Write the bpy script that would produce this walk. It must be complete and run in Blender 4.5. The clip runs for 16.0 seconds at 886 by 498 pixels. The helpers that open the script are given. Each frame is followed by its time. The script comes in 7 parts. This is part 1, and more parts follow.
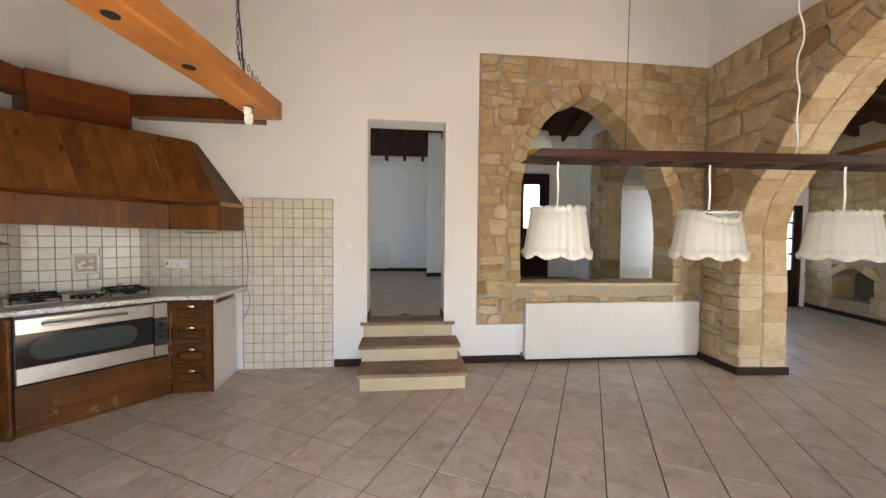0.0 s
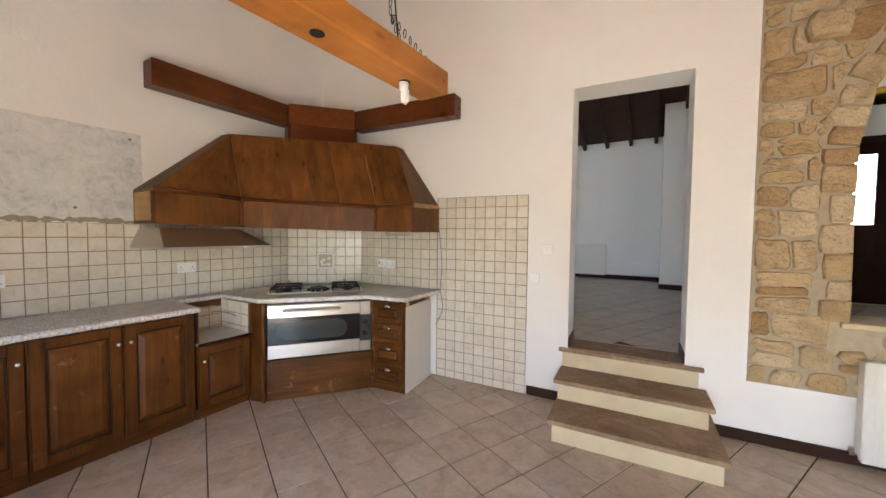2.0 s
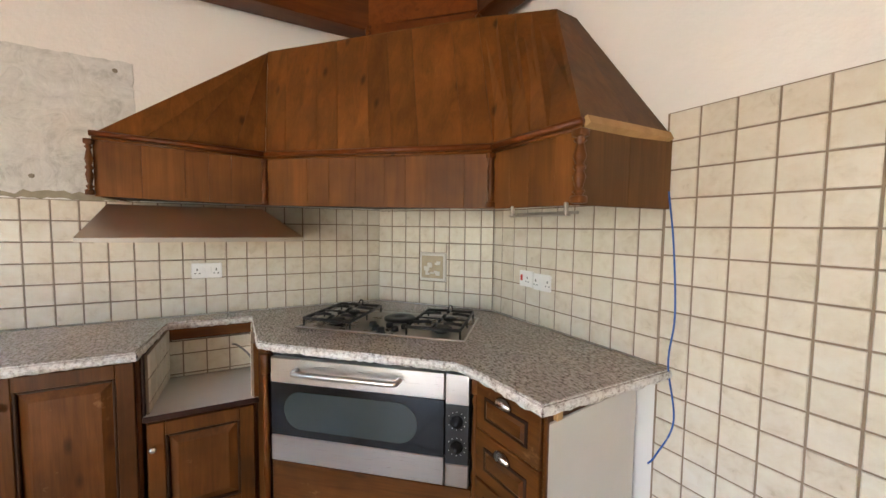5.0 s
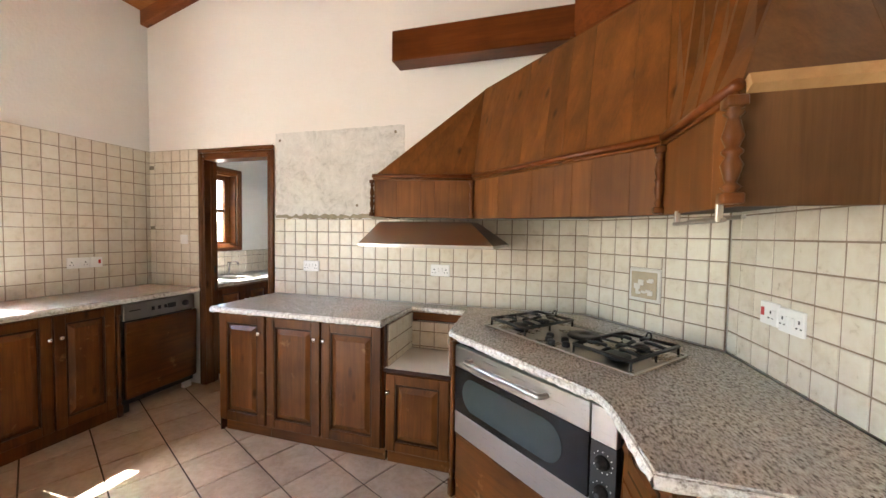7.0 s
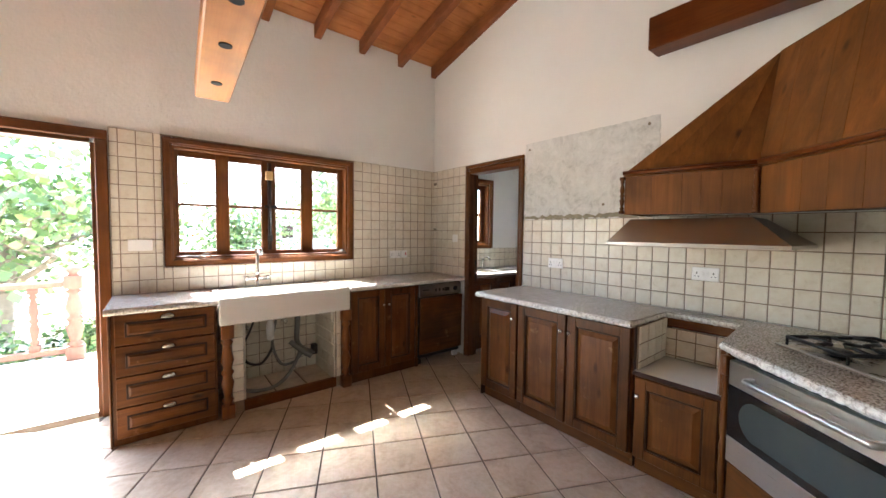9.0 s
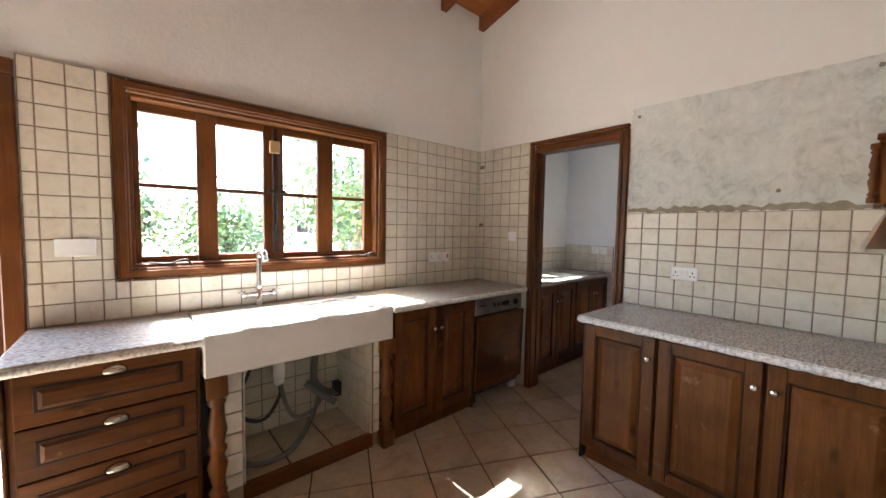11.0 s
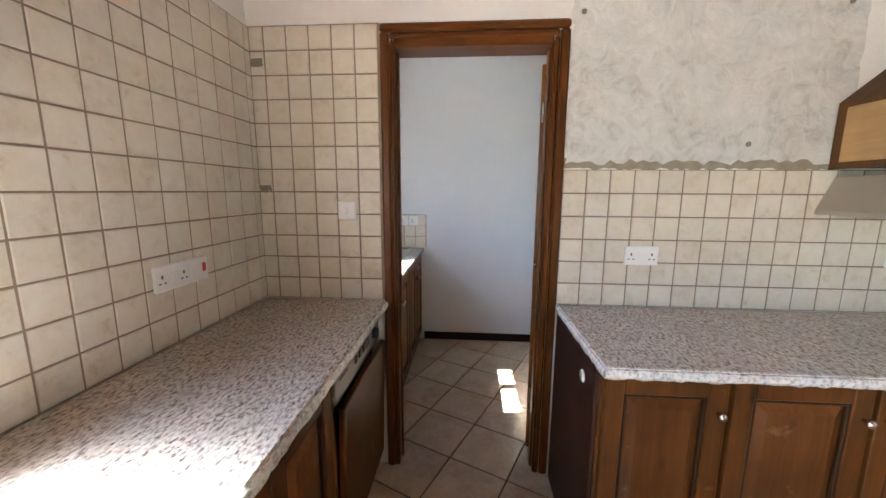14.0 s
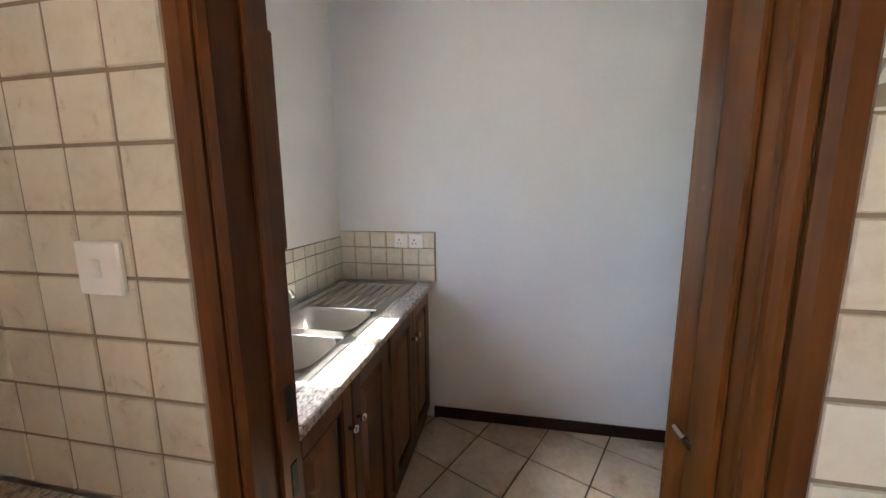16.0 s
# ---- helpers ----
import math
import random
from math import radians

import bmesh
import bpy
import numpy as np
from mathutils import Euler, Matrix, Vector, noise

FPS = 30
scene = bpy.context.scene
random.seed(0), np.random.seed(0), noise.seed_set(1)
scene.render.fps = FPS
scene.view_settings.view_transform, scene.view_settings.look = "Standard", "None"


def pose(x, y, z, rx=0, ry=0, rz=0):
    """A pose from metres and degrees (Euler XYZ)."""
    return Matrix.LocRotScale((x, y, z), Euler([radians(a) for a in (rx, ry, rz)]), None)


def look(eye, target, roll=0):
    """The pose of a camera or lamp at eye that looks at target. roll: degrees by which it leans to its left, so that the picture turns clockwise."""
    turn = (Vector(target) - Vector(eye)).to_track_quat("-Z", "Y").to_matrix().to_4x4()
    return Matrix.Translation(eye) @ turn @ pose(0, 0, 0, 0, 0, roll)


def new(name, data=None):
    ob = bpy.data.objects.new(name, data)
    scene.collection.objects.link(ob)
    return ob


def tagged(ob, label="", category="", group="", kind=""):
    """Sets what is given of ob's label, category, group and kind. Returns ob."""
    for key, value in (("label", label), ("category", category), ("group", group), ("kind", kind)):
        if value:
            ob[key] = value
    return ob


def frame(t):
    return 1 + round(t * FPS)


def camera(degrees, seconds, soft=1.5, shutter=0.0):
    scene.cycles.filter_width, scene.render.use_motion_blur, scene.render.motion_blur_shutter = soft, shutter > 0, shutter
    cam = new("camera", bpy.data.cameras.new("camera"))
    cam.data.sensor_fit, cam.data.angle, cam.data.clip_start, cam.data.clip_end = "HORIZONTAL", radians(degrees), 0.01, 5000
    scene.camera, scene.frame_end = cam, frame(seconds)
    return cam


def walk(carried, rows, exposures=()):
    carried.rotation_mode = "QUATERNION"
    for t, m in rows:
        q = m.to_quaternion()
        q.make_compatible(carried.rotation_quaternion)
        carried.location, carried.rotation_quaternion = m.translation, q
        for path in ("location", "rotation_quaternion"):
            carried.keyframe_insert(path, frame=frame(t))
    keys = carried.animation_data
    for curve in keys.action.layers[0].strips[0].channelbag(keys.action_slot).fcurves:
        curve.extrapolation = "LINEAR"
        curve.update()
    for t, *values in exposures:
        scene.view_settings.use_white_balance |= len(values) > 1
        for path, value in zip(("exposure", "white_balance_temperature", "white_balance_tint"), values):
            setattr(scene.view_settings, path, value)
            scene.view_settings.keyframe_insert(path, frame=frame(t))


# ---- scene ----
cam = camera(101.8, 16.0)
PATH = [
    (0, (0.743, 0.576, 1.446), (0.846, 2.572, 1.377), 0.6),
    (0.5, (0.743, 0.733, 1.456), (0.655, 2.729, 1.386), 0.6),
    (1, (0.701, 0.909, 1.448), (0.306, 2.868, 1.369), 0.7),
    (1.5, (0.694, 1.118, 1.462), (-0.048, 2.974, 1.383), 0.6),
    (2, (0.767, 1.337, 1.466), (-0.257, 3.053, 1.385), 0.6),
    (2.5, (0.699, 1.584, 1.462), (-0.543, 3.149, 1.357), 0.8),
    (3, (0.469, 1.96, 1.443), (-0.898, 3.417, 1.35), 0.8),
    (3.2, (0.388, 2.107, 1.433), (-1.008, 3.536, 1.342), 0.8),
    (5.3, (-0.499, 3.279, 1.41), (-2.348, 4.035, 1.3), 0.7),
    (5.5, (-0.566, 3.367, 1.415), (-2.461, 3.998, 1.315), 0.7),
    (6, (-0.585, 3.579, 1.421), (-2.565, 3.843, 1.325), 0.5),
    (6.5, (-0.444, 3.641, 1.434), (-2.434, 3.474, 1.339), 0.7),
    (7, (-0.26, 3.629, 1.415), (-2.182, 3.08, 1.333), 0.9),
    (7.5, (-0.14, 3.622, 1.413), (-1.92, 2.713, 1.328), 0.9),
    (8, (-0.052, 3.637, 1.402), (-1.64, 2.425, 1.318), 0.7),
    (8.5, (-0.024, 3.642, 1.404), (-1.426, 2.219, 1.313), 0.7),
    (9, (-0.057, 3.629, 1.398), (-1.304, 2.068, 1.306), 0.6),
    (9.2, (-0.082, 3.616, 1.404), (-1.276, 2.015, 1.304), 0.8),
    (11.3, (-0.185, 2.315, 1.405), (-1.546, 0.853, 1.272), 1.1),
    (11.5, (-0.179, 2.209, 1.412), (-1.639, 0.849, 1.275), 1.2),
    (12, (-0.172, 1.951, 1.394), (-1.912, 0.978, 1.24), 1.2),
    (12.5, (-0.236, 1.637, 1.386), (-2.147, 1.069, 1.225), 1.1),
    (13, (-0.337, 1.307, 1.42), (-2.3, 0.99, 1.2), 0.7),
    (13.5, (-0.702, 1.141, 1.406), (-2.678, 0.958, 1.155), 0.3),
    (14, (-1.115, 1.013, 1.426), (-3.084, 0.873, 1.108), 0.3),
    (14.5, (-1.493, 0.949, 1.441), (-3.461, 0.828, 1.108), -0.2),
    (15, (-1.849, 1.031, 1.426), (-3.819, 0.905, 1.103), -0.3),
    (15.5, (-2.134, 1.048, 1.422), (-4.095, 0.825, 1.101), -0.2),
    (16, (-2.337, 1.084, 1.447), (-4.274, 0.698, 1.134), -0.5),
]
EXPOSURES = [(0.0, 3.74, 6250, 8), (1.0, 3.83, 6280, 8), (3.0, 3.94, 6280, 8), (5.5, 4.30, 6250, 8), (7.0, 4.58, 6150, 7), (8.0, 4.21, 5950, 7), (9.0, 4.16, 5950, 7), (11.5, 3.86, 5900, 7), (12.0, 4.12, 5880, 7), (13.0, 4.36, 5850, 7), (14.0, 4.29, 5750, 6), (15.0, 4.28, 5950, 6), (16.0, 4.18, 6150, 7)]
walk(cam, [(t, look(eye, target, roll)) for t, eye, target, roll in PATH], EXPOSURES)

# ---- world and light ----
SUN_WAY = Vector((-0.175, 1.49, -2.005)).normalized()
world = bpy.data.worlds.new("sky")
scene.world = world
world.use_nodes = True
wn = world.node_tree
sky = wn.nodes.new("ShaderNodeTexSky")
sky.sky_type, sky.sun_disc = "NISHITA", False
sky.sun_elevation = math.asin(-SUN_WAY.z)
sky.sun_rotation = math.atan2(-SUN_WAY.x, -SUN_WAY.y)
wn.links.new(sky.outputs[0], wn.nodes["Background"].inputs[0])
wn.nodes["Background"].inputs[1].default_value = 0.15
sun = new("sun", bpy.data.lights.new("sun", "SUN"))
sun.data.energy, sun.data.angle, sun.data.color = 4.0, radians(0.5), (1.0, 0.95, 0.86)
sun.matrix_world = Matrix.Translation((0, -6, 9)) @ SUN_WAY.to_track_quat("-Z", "Y").to_matrix().to_4x4()


def daylight(name, eye, target, wide, high, watts):
    """An area lamp that stands in for sky light at an opening."""
    ob = new(name, bpy.data.lights.new(name, "AREA"))
    ob.data.shape, ob.data.size, ob.data.size_y, ob.data.energy = "RECTANGLE", wide, high, watts
    ob.data.color = (0.93, 0.96, 1.0)
    ob.matrix_world = look(eye, target)
    return ob


daylight("daylight_east", (6.6, 0.3, 1.3), (6.6, 3.0, 1.0), 2.2, 2.0, 3.0)
# Added fill lamp in the open doorway, on top of sky and sun.
daylight("terrace_fill", (1.285, -0.12, 1.05), (1.285, 2.0, 1.2), 1.9, 1.9, 3.5).data.color = (1.0, 0.96, 0.91)
daylight("daylight_hall", (6.88, 8.47, 1.6), (5.0, 8.47, 1.5), 0.8, 1.3, 0.9)

# ---- materials ----


def hexa(r, g, b):
    return (r, g, b, 1.0)


class Mat:
    """A node material with a few short-hand helpers."""

    def __init__(self, name, rough=0.5, metal=0.0):
        self.m = bpy.data.materials.new(name)
        self.m.use_nodes = True
        self.t = self.m.node_tree
        self.b = self.t.nodes["Principled BSDF"]
        self.b.inputs["Roughness"].default_value = rough
        self.b.inputs["Metallic"].default_value = metal
        self.co = self.t.nodes.new("ShaderNodeTexCoord")

    def node(self, kind, **settings):
        n = self.t.nodes.new(kind)
        for k, v in settings.items():
            n.inputs[k].default_value = v
        return n

    def link(self, a, b):
        self.t.links.new(a, b)

    def coords(self, scale=(1, 1, 1), shift=True):
        mp = self.node("ShaderNodeMapping", Scale=scale)
        if shift:
            info = self.node("ShaderNodeObjectInfo")
            mul = self.node("ShaderNodeVectorMath")
            mul.operation = "SCALE"
            cmb = self.node("ShaderNodeCombineXYZ")
            for k in range(3):
                self.link(info.outputs["Random"], cmb.inputs[k])
            self.link(cmb.outputs[0], mul.inputs[0])
            mul.inputs["Scale"].default_value = 37.0
            add = self.node("ShaderNodeVectorMath")
            self.link(self.co.outputs["Object"], add.inputs[0])
            self.link(mul.outputs[0], add.inputs[1])
            self.link(add.outputs[0], mp.inputs[0])
        else:
            self.link(self.co.outputs["Object"], mp.inputs[0])
        return mp.outputs[0]

    def noise(self, vec, scale, detail=4.0, rough=0.55, dist=0.0):
        n = self.node("ShaderNodeTexNoise", Scale=scale, Detail=detail, Roughness=rough, Distortion=dist)
        self.link(vec, n.inputs["Vector"])
        return n.outputs["Fac"]

    def ramp(self, fac, stops):
        r = self.t.nodes.new("ShaderNodeValToRGB")
        el = r.color_ramp.elements
        while len(el) < len(stops):
            el.new(0.5)
        for e, (p, c) in zip(el, stops):
            e.position, e.color = p, c if len(c) == 4 else (*c, 1.0)
        self.link(fac, r.inputs[0])
        return r.outputs[0]

    def mix(self, fac, a, b, how="MIX"):
        n = self.t.nodes.new("ShaderNodeMix")
        n.data_type, n.blend_type = "RGBA", how
        for s, v in ((0, fac), (6, a), (7, b)):
            if isinstance(v, (int, float, tuple)):
                n.inputs[s].default_value = v if not isinstance(v, tuple) or len(v) == 4 else (*v, 1.0)
            else:
                self.link(v, n.inputs[s])
        return n.outputs[2]

    def vary(self, col, amount):
        """Each object a little lighter or darker."""
        info = self.node("ShaderNodeObjectInfo")
        r = self.ramp(info.outputs["Random"], [(0, (1 - amount,) * 3), (1, (1 + amount,) * 3)])
        return self.mix(1.0, col, r, "MULTIPLY")

    def colour(self, out):
        if isinstance(out, tuple):
            self.b.inputs["Base Color"].default_value = (*out, 1.0)
        else:
            self.link(out, self.b.inputs["Base Color"])

    def roughness(self, fac, lo, hi):
        mr = self.node("ShaderNodeMapRange", **{"To Min": lo, "To Max": hi})
        self.link(fac, mr.inputs["Value"])
        self.link(mr.outputs[0], self.b.inputs["Roughness"])

    def bump(self, fac, strength, depth):
        bp = self.node("ShaderNodeBump", Strength=strength, Distance=depth)
        self.link(fac, bp.inputs["Height"])
        self.link(bp.outputs[0], self.b.inputs["Normal"])


def plain(name, col, rough=0.5, metal=0.0, grain=0.06, scale=30.0):
    m = Mat(name, rough, metal)
    v = m.coords()
    n = m.noise(v, scale)
    m.colour(m.mix(n, tuple(c * (1 - grain) for c in col), tuple(min(1, c * (1 + grain)) for c in col)))
    m.roughness(m.noise(v, scale * 0.3), max(0.02, rough - 0.07), min(1, rough + 0.07))
    return m.m


def plaster(name, col, rough=0.85, lump=0.5, stain=0.05):
    m = Mat(name, rough)
    v = m.coords(shift=False)
    big = m.noise(v, 0.8, 3)
    mid = m.noise(v, 7.0, 5, 0.6)
    m.colour(m.mix(m.mix(0.5, big, mid), tuple(c * (1 - stain) for c in col), tuple(min(0.9, c * (1 + stain * 0.6)) for c in col)))
    m.bump(m.mix(0.35, mid, m.noise(v, 38.0, 6, 0.65)), lump, 0.012)
    return m.m


def wood(name, dark, light, along="z", rough=0.42, size=1.0, knots=True, worn=0.0):
    m = Mat(name, rough)
    st = [14.0, 14.0, 14.0]
    st["xyz".index(along)] = 1.1
    v = m.coords(tuple(s * size for s in st))
    g1 = m.noise(v, 1.6, 6, 0.6, 0.7)
    fine = [90.0, 90.0, 90.0]
    fine["xyz".index(along)] = 3.0
    g2 = m.noise(m.coords(tuple(fine)), 1.5, 3, 0.7)
    g = m.mix(0.3, g1, g2)
    col = m.ramp(g, [(0.2, dark), (0.5, tuple((a + b) / 2 for a, b in zip(dark, light))), (0.8, light)])
    blotch = m.noise(m.coords((1, 1, 1)), 3.2, 3)
    col = m.mix(m.ramp(blotch, [(0.33, (0.5,) * 3), (0.6, (0.0,) * 3)]), col, tuple(c * 0.5 for c in dark))
    if knots:
        ks = [5.0, 5.0, 5.0]
        ks["xyz".index(along)] = 1.9
        vo = m.node("ShaderNodeTexVoronoi", Scale=1.4)
        m.link(m.coords(tuple(ks)), vo.inputs["Vector"])
        col = m.mix(m.ramp(vo.outputs["Distance"], [(0.04, (0.8,) * 3), (0.13, (0.0,) * 3)]), col, tuple(c * 0.35 for c in dark))
    if worn:
        w = m.noise(m.coords((3, 3, 3)), 2.3, 6, 0.7)
        col = m.mix(m.ramp(w, [(0.62, (0,) * 3), (0.72, (worn,) * 3)]), col, (0.5, 0.3, 0.14))
    m.b.inputs["Specular IOR Level"].default_value = 0.25
    m.colour(m.vary(col, 0.13))
    m.roughness(blotch, rough - 0.1, rough + 0.16)
    m.bump(g, 0.25, 0.002)
    return m.m


M = {}
M["plaster"] = plaster("white_plaster", (0.85, 0.825, 0.79), lump=0.6)
M["plaster_rough"] = plaster("rough_white_plaster", (0.85, 0.835, 0.81), lump=1.0)
M["plaster_pantry"] = plaster("pantry_paint", (0.76, 0.77, 0.79), lump=0.12)


def patch_mat():
    m = Mat("bare_cement", 0.9)
    v = m.coords(shift=False)
    a = m.noise(v, 2.6, 8, 0.7, 1.2)
    b = m.noise(v, 11.0, 6, 0.7, 2.0)
    col = m.ramp(m.mix(0.45, a, b), [(0.28, (0.26, 0.255, 0.235)), (0.37, (0.47, 0.465, 0.44)), (0.47, (0.64, 0.635, 0.61)), (0.62, (0.76, 0.755, 0.73))])
    m.colour(col)
    m.bump(b, 0.6, 0.008)
    return m.m


M["cement"] = patch_mat()
M["cement_torn"] = plain("torn_cement", (0.30, 0.265, 0.19), 0.95, grain=0.45, scale=24)
M["cement_dark"] = plain("dark_cement", (0.23, 0.20, 0.15), 0.95, grain=0.4, scale=18)


def wall_tile_mat():
    m = Mat("cream_glazed_tile", 0.28)
    v = m.coords((1, 1, 1))
    a = m.noise(v, 26.0, 5, 0.65, 0.6)
    b = m.noise(v, 7.0, 3)
    col = m.ramp(m.mix(0.5, a, b), [(0.3, (0.56, 0.48, 0.365)), (0.47, (0.68, 0.615, 0.505)), (0.66, (0.735, 0.69, 0.595))])
    m.colour(m.vary(col, 0.035))
    m.roughness(a, 0.2, 0.42)
    m.bump(b, 0.25, 0.004)
    return m.m


M["tile"] = wall_tile_mat()
M["grout"] = plain("tile_grout", (0.27, 0.205, 0.145), 0.95, grain=0.25, scale=25)


def floor_tile_mat(name, many):
    m = Mat(name, 0.33)
    v = m.coords((1, 1, 1), not many)
    a = m.noise(v, 5.0, 6, 0.62, 0.8)
    b = m.noise(v, 30.0, 5, 0.7)
    col = m.ramp(m.mix(0.35, a, b), [(0.3, (0.32, 0.225, 0.145)), (0.46, (0.455, 0.355, 0.255)), (0.6, (0.55, 0.45, 0.345)), (0.78, (0.62, 0.535, 0.44))])
    specks = m.ramp(m.noise(v, 22.0, 3, 0.8), [(0.66, (0,) * 3), (0.74, (0.35,) * 3)])
    col = m.mix(specks, col, (0.22, 0.15, 0.10))
    if many:
        geo = m.node("ShaderNodeNewGeometry")
        col = m.mix(1.0, col, m.ramp(geo.outputs["Random Per Island"], [(0, (0.93,) * 3), (1, (1.07,) * 3)]), "MULTIPLY")
    m.colour(col if many else m.vary(col, 0.07))
    m.roughness(a, 0.24, 0.48)
    m.bump(b, 0.08, 0.002)
    return m.m


M["floor_tile"] = floor_tile_mat("beige_ceramic_floor", False)
M["floor_tile_many"] = floor_tile_mat("beige_ceramic_floor_far", True)
M["floor_grout"] = plain("floor_grout", (0.055, 0.036, 0.025), 0.95, grain=0.35, scale=16)
M["cabinet"] = wood("cabinet_pine", (0.036, 0.011, 0.002), (0.205, 0.069, 0.012), "z", 0.36, worn=0.35)
M["cabinet_x"] = wood("cabinet_pine_across", (0.036, 0.011, 0.002), (0.205, 0.069, 0.012), "x", 0.36, worn=0.35)
M["cabinet_panel"] = wood("cabinet_field_panel", (0.062, 0.018, 0.004), (0.248, 0.088, 0.019), "z", 0.34, worn=0.4)
# Darker copy of the cabinet wood, painting the shade in door grooves.
M["groove_shade"] = wood("moulding_groove_shade", (0.024, 0.009, 0.003), (0.075, 0.027, 0.008), "z", 0.45, knots=False)
M["post"] = wood("turned_pine", (0.085, 0.026, 0.006), (0.34, 0.120, 0.025), "z", 0.34)
# Very dark wood: painted shade for recesses, also a dark stile cover.
M["recess"] = wood("dark_wood_and_recess_shade", (0.014, 0.006, 0.003), (0.042, 0.015, 0.006), "z", 0.5, knots=False)
M["hood"] = wood("hood_planks", (0.075, 0.024, 0.005), (0.285, 0.107, 0.021), "z", 0.5, size=0.7)
M["hood_side"] = wood("hood_dark_panel", (0.075, 0.034, 0.010), (0.21, 0.098, 0.032), "z", 0.55, size=0.8, knots=False)
M["bare"] = wood("bare_wood", (0.44, 0.25, 0.10), (0.66, 0.43, 0.20), "x", 0.7, knots=False)
M["timber"] = wood("red_timber", (0.075, 0.018, 0.004), (0.210, 0.058, 0.011), "y", 0.3)
M["timber_x"] = wood("red_timber_across", (0.075, 0.018, 0.004), (0.210, 0.058, 0.011), "x", 0.3)
M["beam"] = wood("orange_pine_beam", (0.36, 0.115, 0.02), (0.62, 0.26, 0.06), "y", 0.3, size=0.8)
M["frame"] = wood("stained_frame", (0.057, 0.017, 0.003), (0.213, 0.070, 0.014), "z", 0.33)
M["frame_x"] = wood("stained_frame_across", (0.057, 0.017, 0.003), (0.213, 0.070, 0.014), "x", 0.33)
M["frame_y"] = wood("stained_frame_deep", (0.057, 0.017, 0.003), (0.213, 0.070, 0.014), "y", 0.33)
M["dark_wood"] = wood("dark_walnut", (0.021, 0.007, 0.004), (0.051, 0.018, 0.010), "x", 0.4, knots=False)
M["skirting"] = wood("skirting_wood", (0.018, 0.007, 0.005), (0.048, 0.018, 0.010), "x", 0.4, knots=False)
M["boards"] = wood("ceiling_boards", (0.27, 0.085, 0.022), (0.50, 0.20, 0.065), "x", 0.5)
M["rafter"] = wood("rafter_wood", (0.15, 0.045, 0.014), (0.32, 0.11, 0.036), "y", 0.5)
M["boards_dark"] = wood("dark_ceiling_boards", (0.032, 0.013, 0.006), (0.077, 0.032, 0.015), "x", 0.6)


def granite_mat():
    m = Mat("speckled_granite", 0.16)
    v = m.coords((1, 1, 1), False)
    vs = m.coords((1.0, 1.9, 1.0), False)
    a = m.noise(vs, 62.0, 4, 0.7)
    b = m.noise(v, 130.0, 3, 0.7)
    c = m.noise(v, 14.0, 3)
    col = m.ramp(a, [(0.35, (0.08, 0.06, 0.05)), (0.43, (0.31, 0.275, 0.245)), (0.52, (0.54, 0.495, 0.45)), (0.68, (0.71, 0.69, 0.66))])
    col = m.mix(m.ramp(b, [(0.60, (0,) * 3), (0.66, (0.7,) * 3)]), col, (0.27, 0.185, 0.145))
    m.colour(m.mix(m.ramp(c, [(0.4, (0.3,) * 3), (0.6, (0,) * 3)]), col, (0.38, 0.35, 0.33)))
    m.roughness(c, 0.12, 0.24)
    return m.m


M["granite"] = granite_mat()


def rough_edge_mat():
    m = Mat("broken_granite_edge", 0.6)
    v = m.coords((1, 1, 1), False)
    a = m.noise(v, 60.0, 5, 0.75)
    m.colour(m.ramp(a, [(0.3, (0.16, 0.13, 0.11)), (0.42, (0.5, 0.46, 0.42)), (0.55, (0.78, 0.76, 0.72))]))
    m.bump(a, 0.8, 0.006)
    return m.m


M["granite_edge"] = rough_edge_mat()


def steel_mat(name, col, rough):
    m = Mat(name, rough, 1.0)
    v = m.coords((2, 2, 160))
    n = m.noise(v, 3.0, 4, 0.7)
    m.colour(m.mix(n, tuple(c * 0.86 for c in col), col))
    m.roughness(n, rough - 0.06, rough + 0.1)
    return m.m


M["steel"] = steel_mat("brushed_steel", (0.58, 0.555, 0.515), 0.28)
M["steel_dark"] = steel_mat("dull_steel", (0.60, 0.55, 0.49), 0.38)
M["dish_steel"] = steel_mat("grey_panel_steel", (0.32, 0.30, 0.28), 0.4)
# Bronze-toned steel, its colour darkened to stand for the hood's reflection.
M["hob_steel"] = steel_mat("bronze_steel_dark_reflection", (0.38, 0.33, 0.28), 0.26)
M["chrome"] = plain("chrome", (0.82, 0.82, 0.82), 0.1, 1.0, 0.03)
M["black"] = plain("black_enamel", (0.008, 0.008, 0.009), 0.42, grain=0.3)
# Near-black that paints the shade inside the beam's lamp holes.
M["hole_shade"] = plain("painted_hole_shade", (0.004, 0.004, 0.004), 0.9)
M["black_glass"] = plain("black_oven_glass", (0.006, 0.006, 0.007), 0.09, grain=0.1)
M["oven_window"] = plain("oven_window", (0.034, 0.043, 0.042), 0.08, grain=0.2, scale=4)
M["rubber"] = plain("dark_rubber", (0.03, 0.03, 0.032), 0.6)
M["grey_hose"] = plain("grey_hose", (0.16, 0.155, 0.15), 0.55)
M["blue"] = plain("blue_cable", (0.02, 0.10, 0.42), 0.4)
M["porcelain"] = plain("white_porcelain", (0.74, 0.725, 0.70), 0.13, grain=0.02)
M["plastic"] = plain("white_plastic", (0.88, 0.87, 0.85), 0.3, grain=0.03)
M["red"] = plain("red_switch", (0.55, 0.02, 0.015), 0.3)
M["laminate"] = plain("pale_laminate", (0.68, 0.65, 0.60), 0.5, grain=0.05, scale=8)
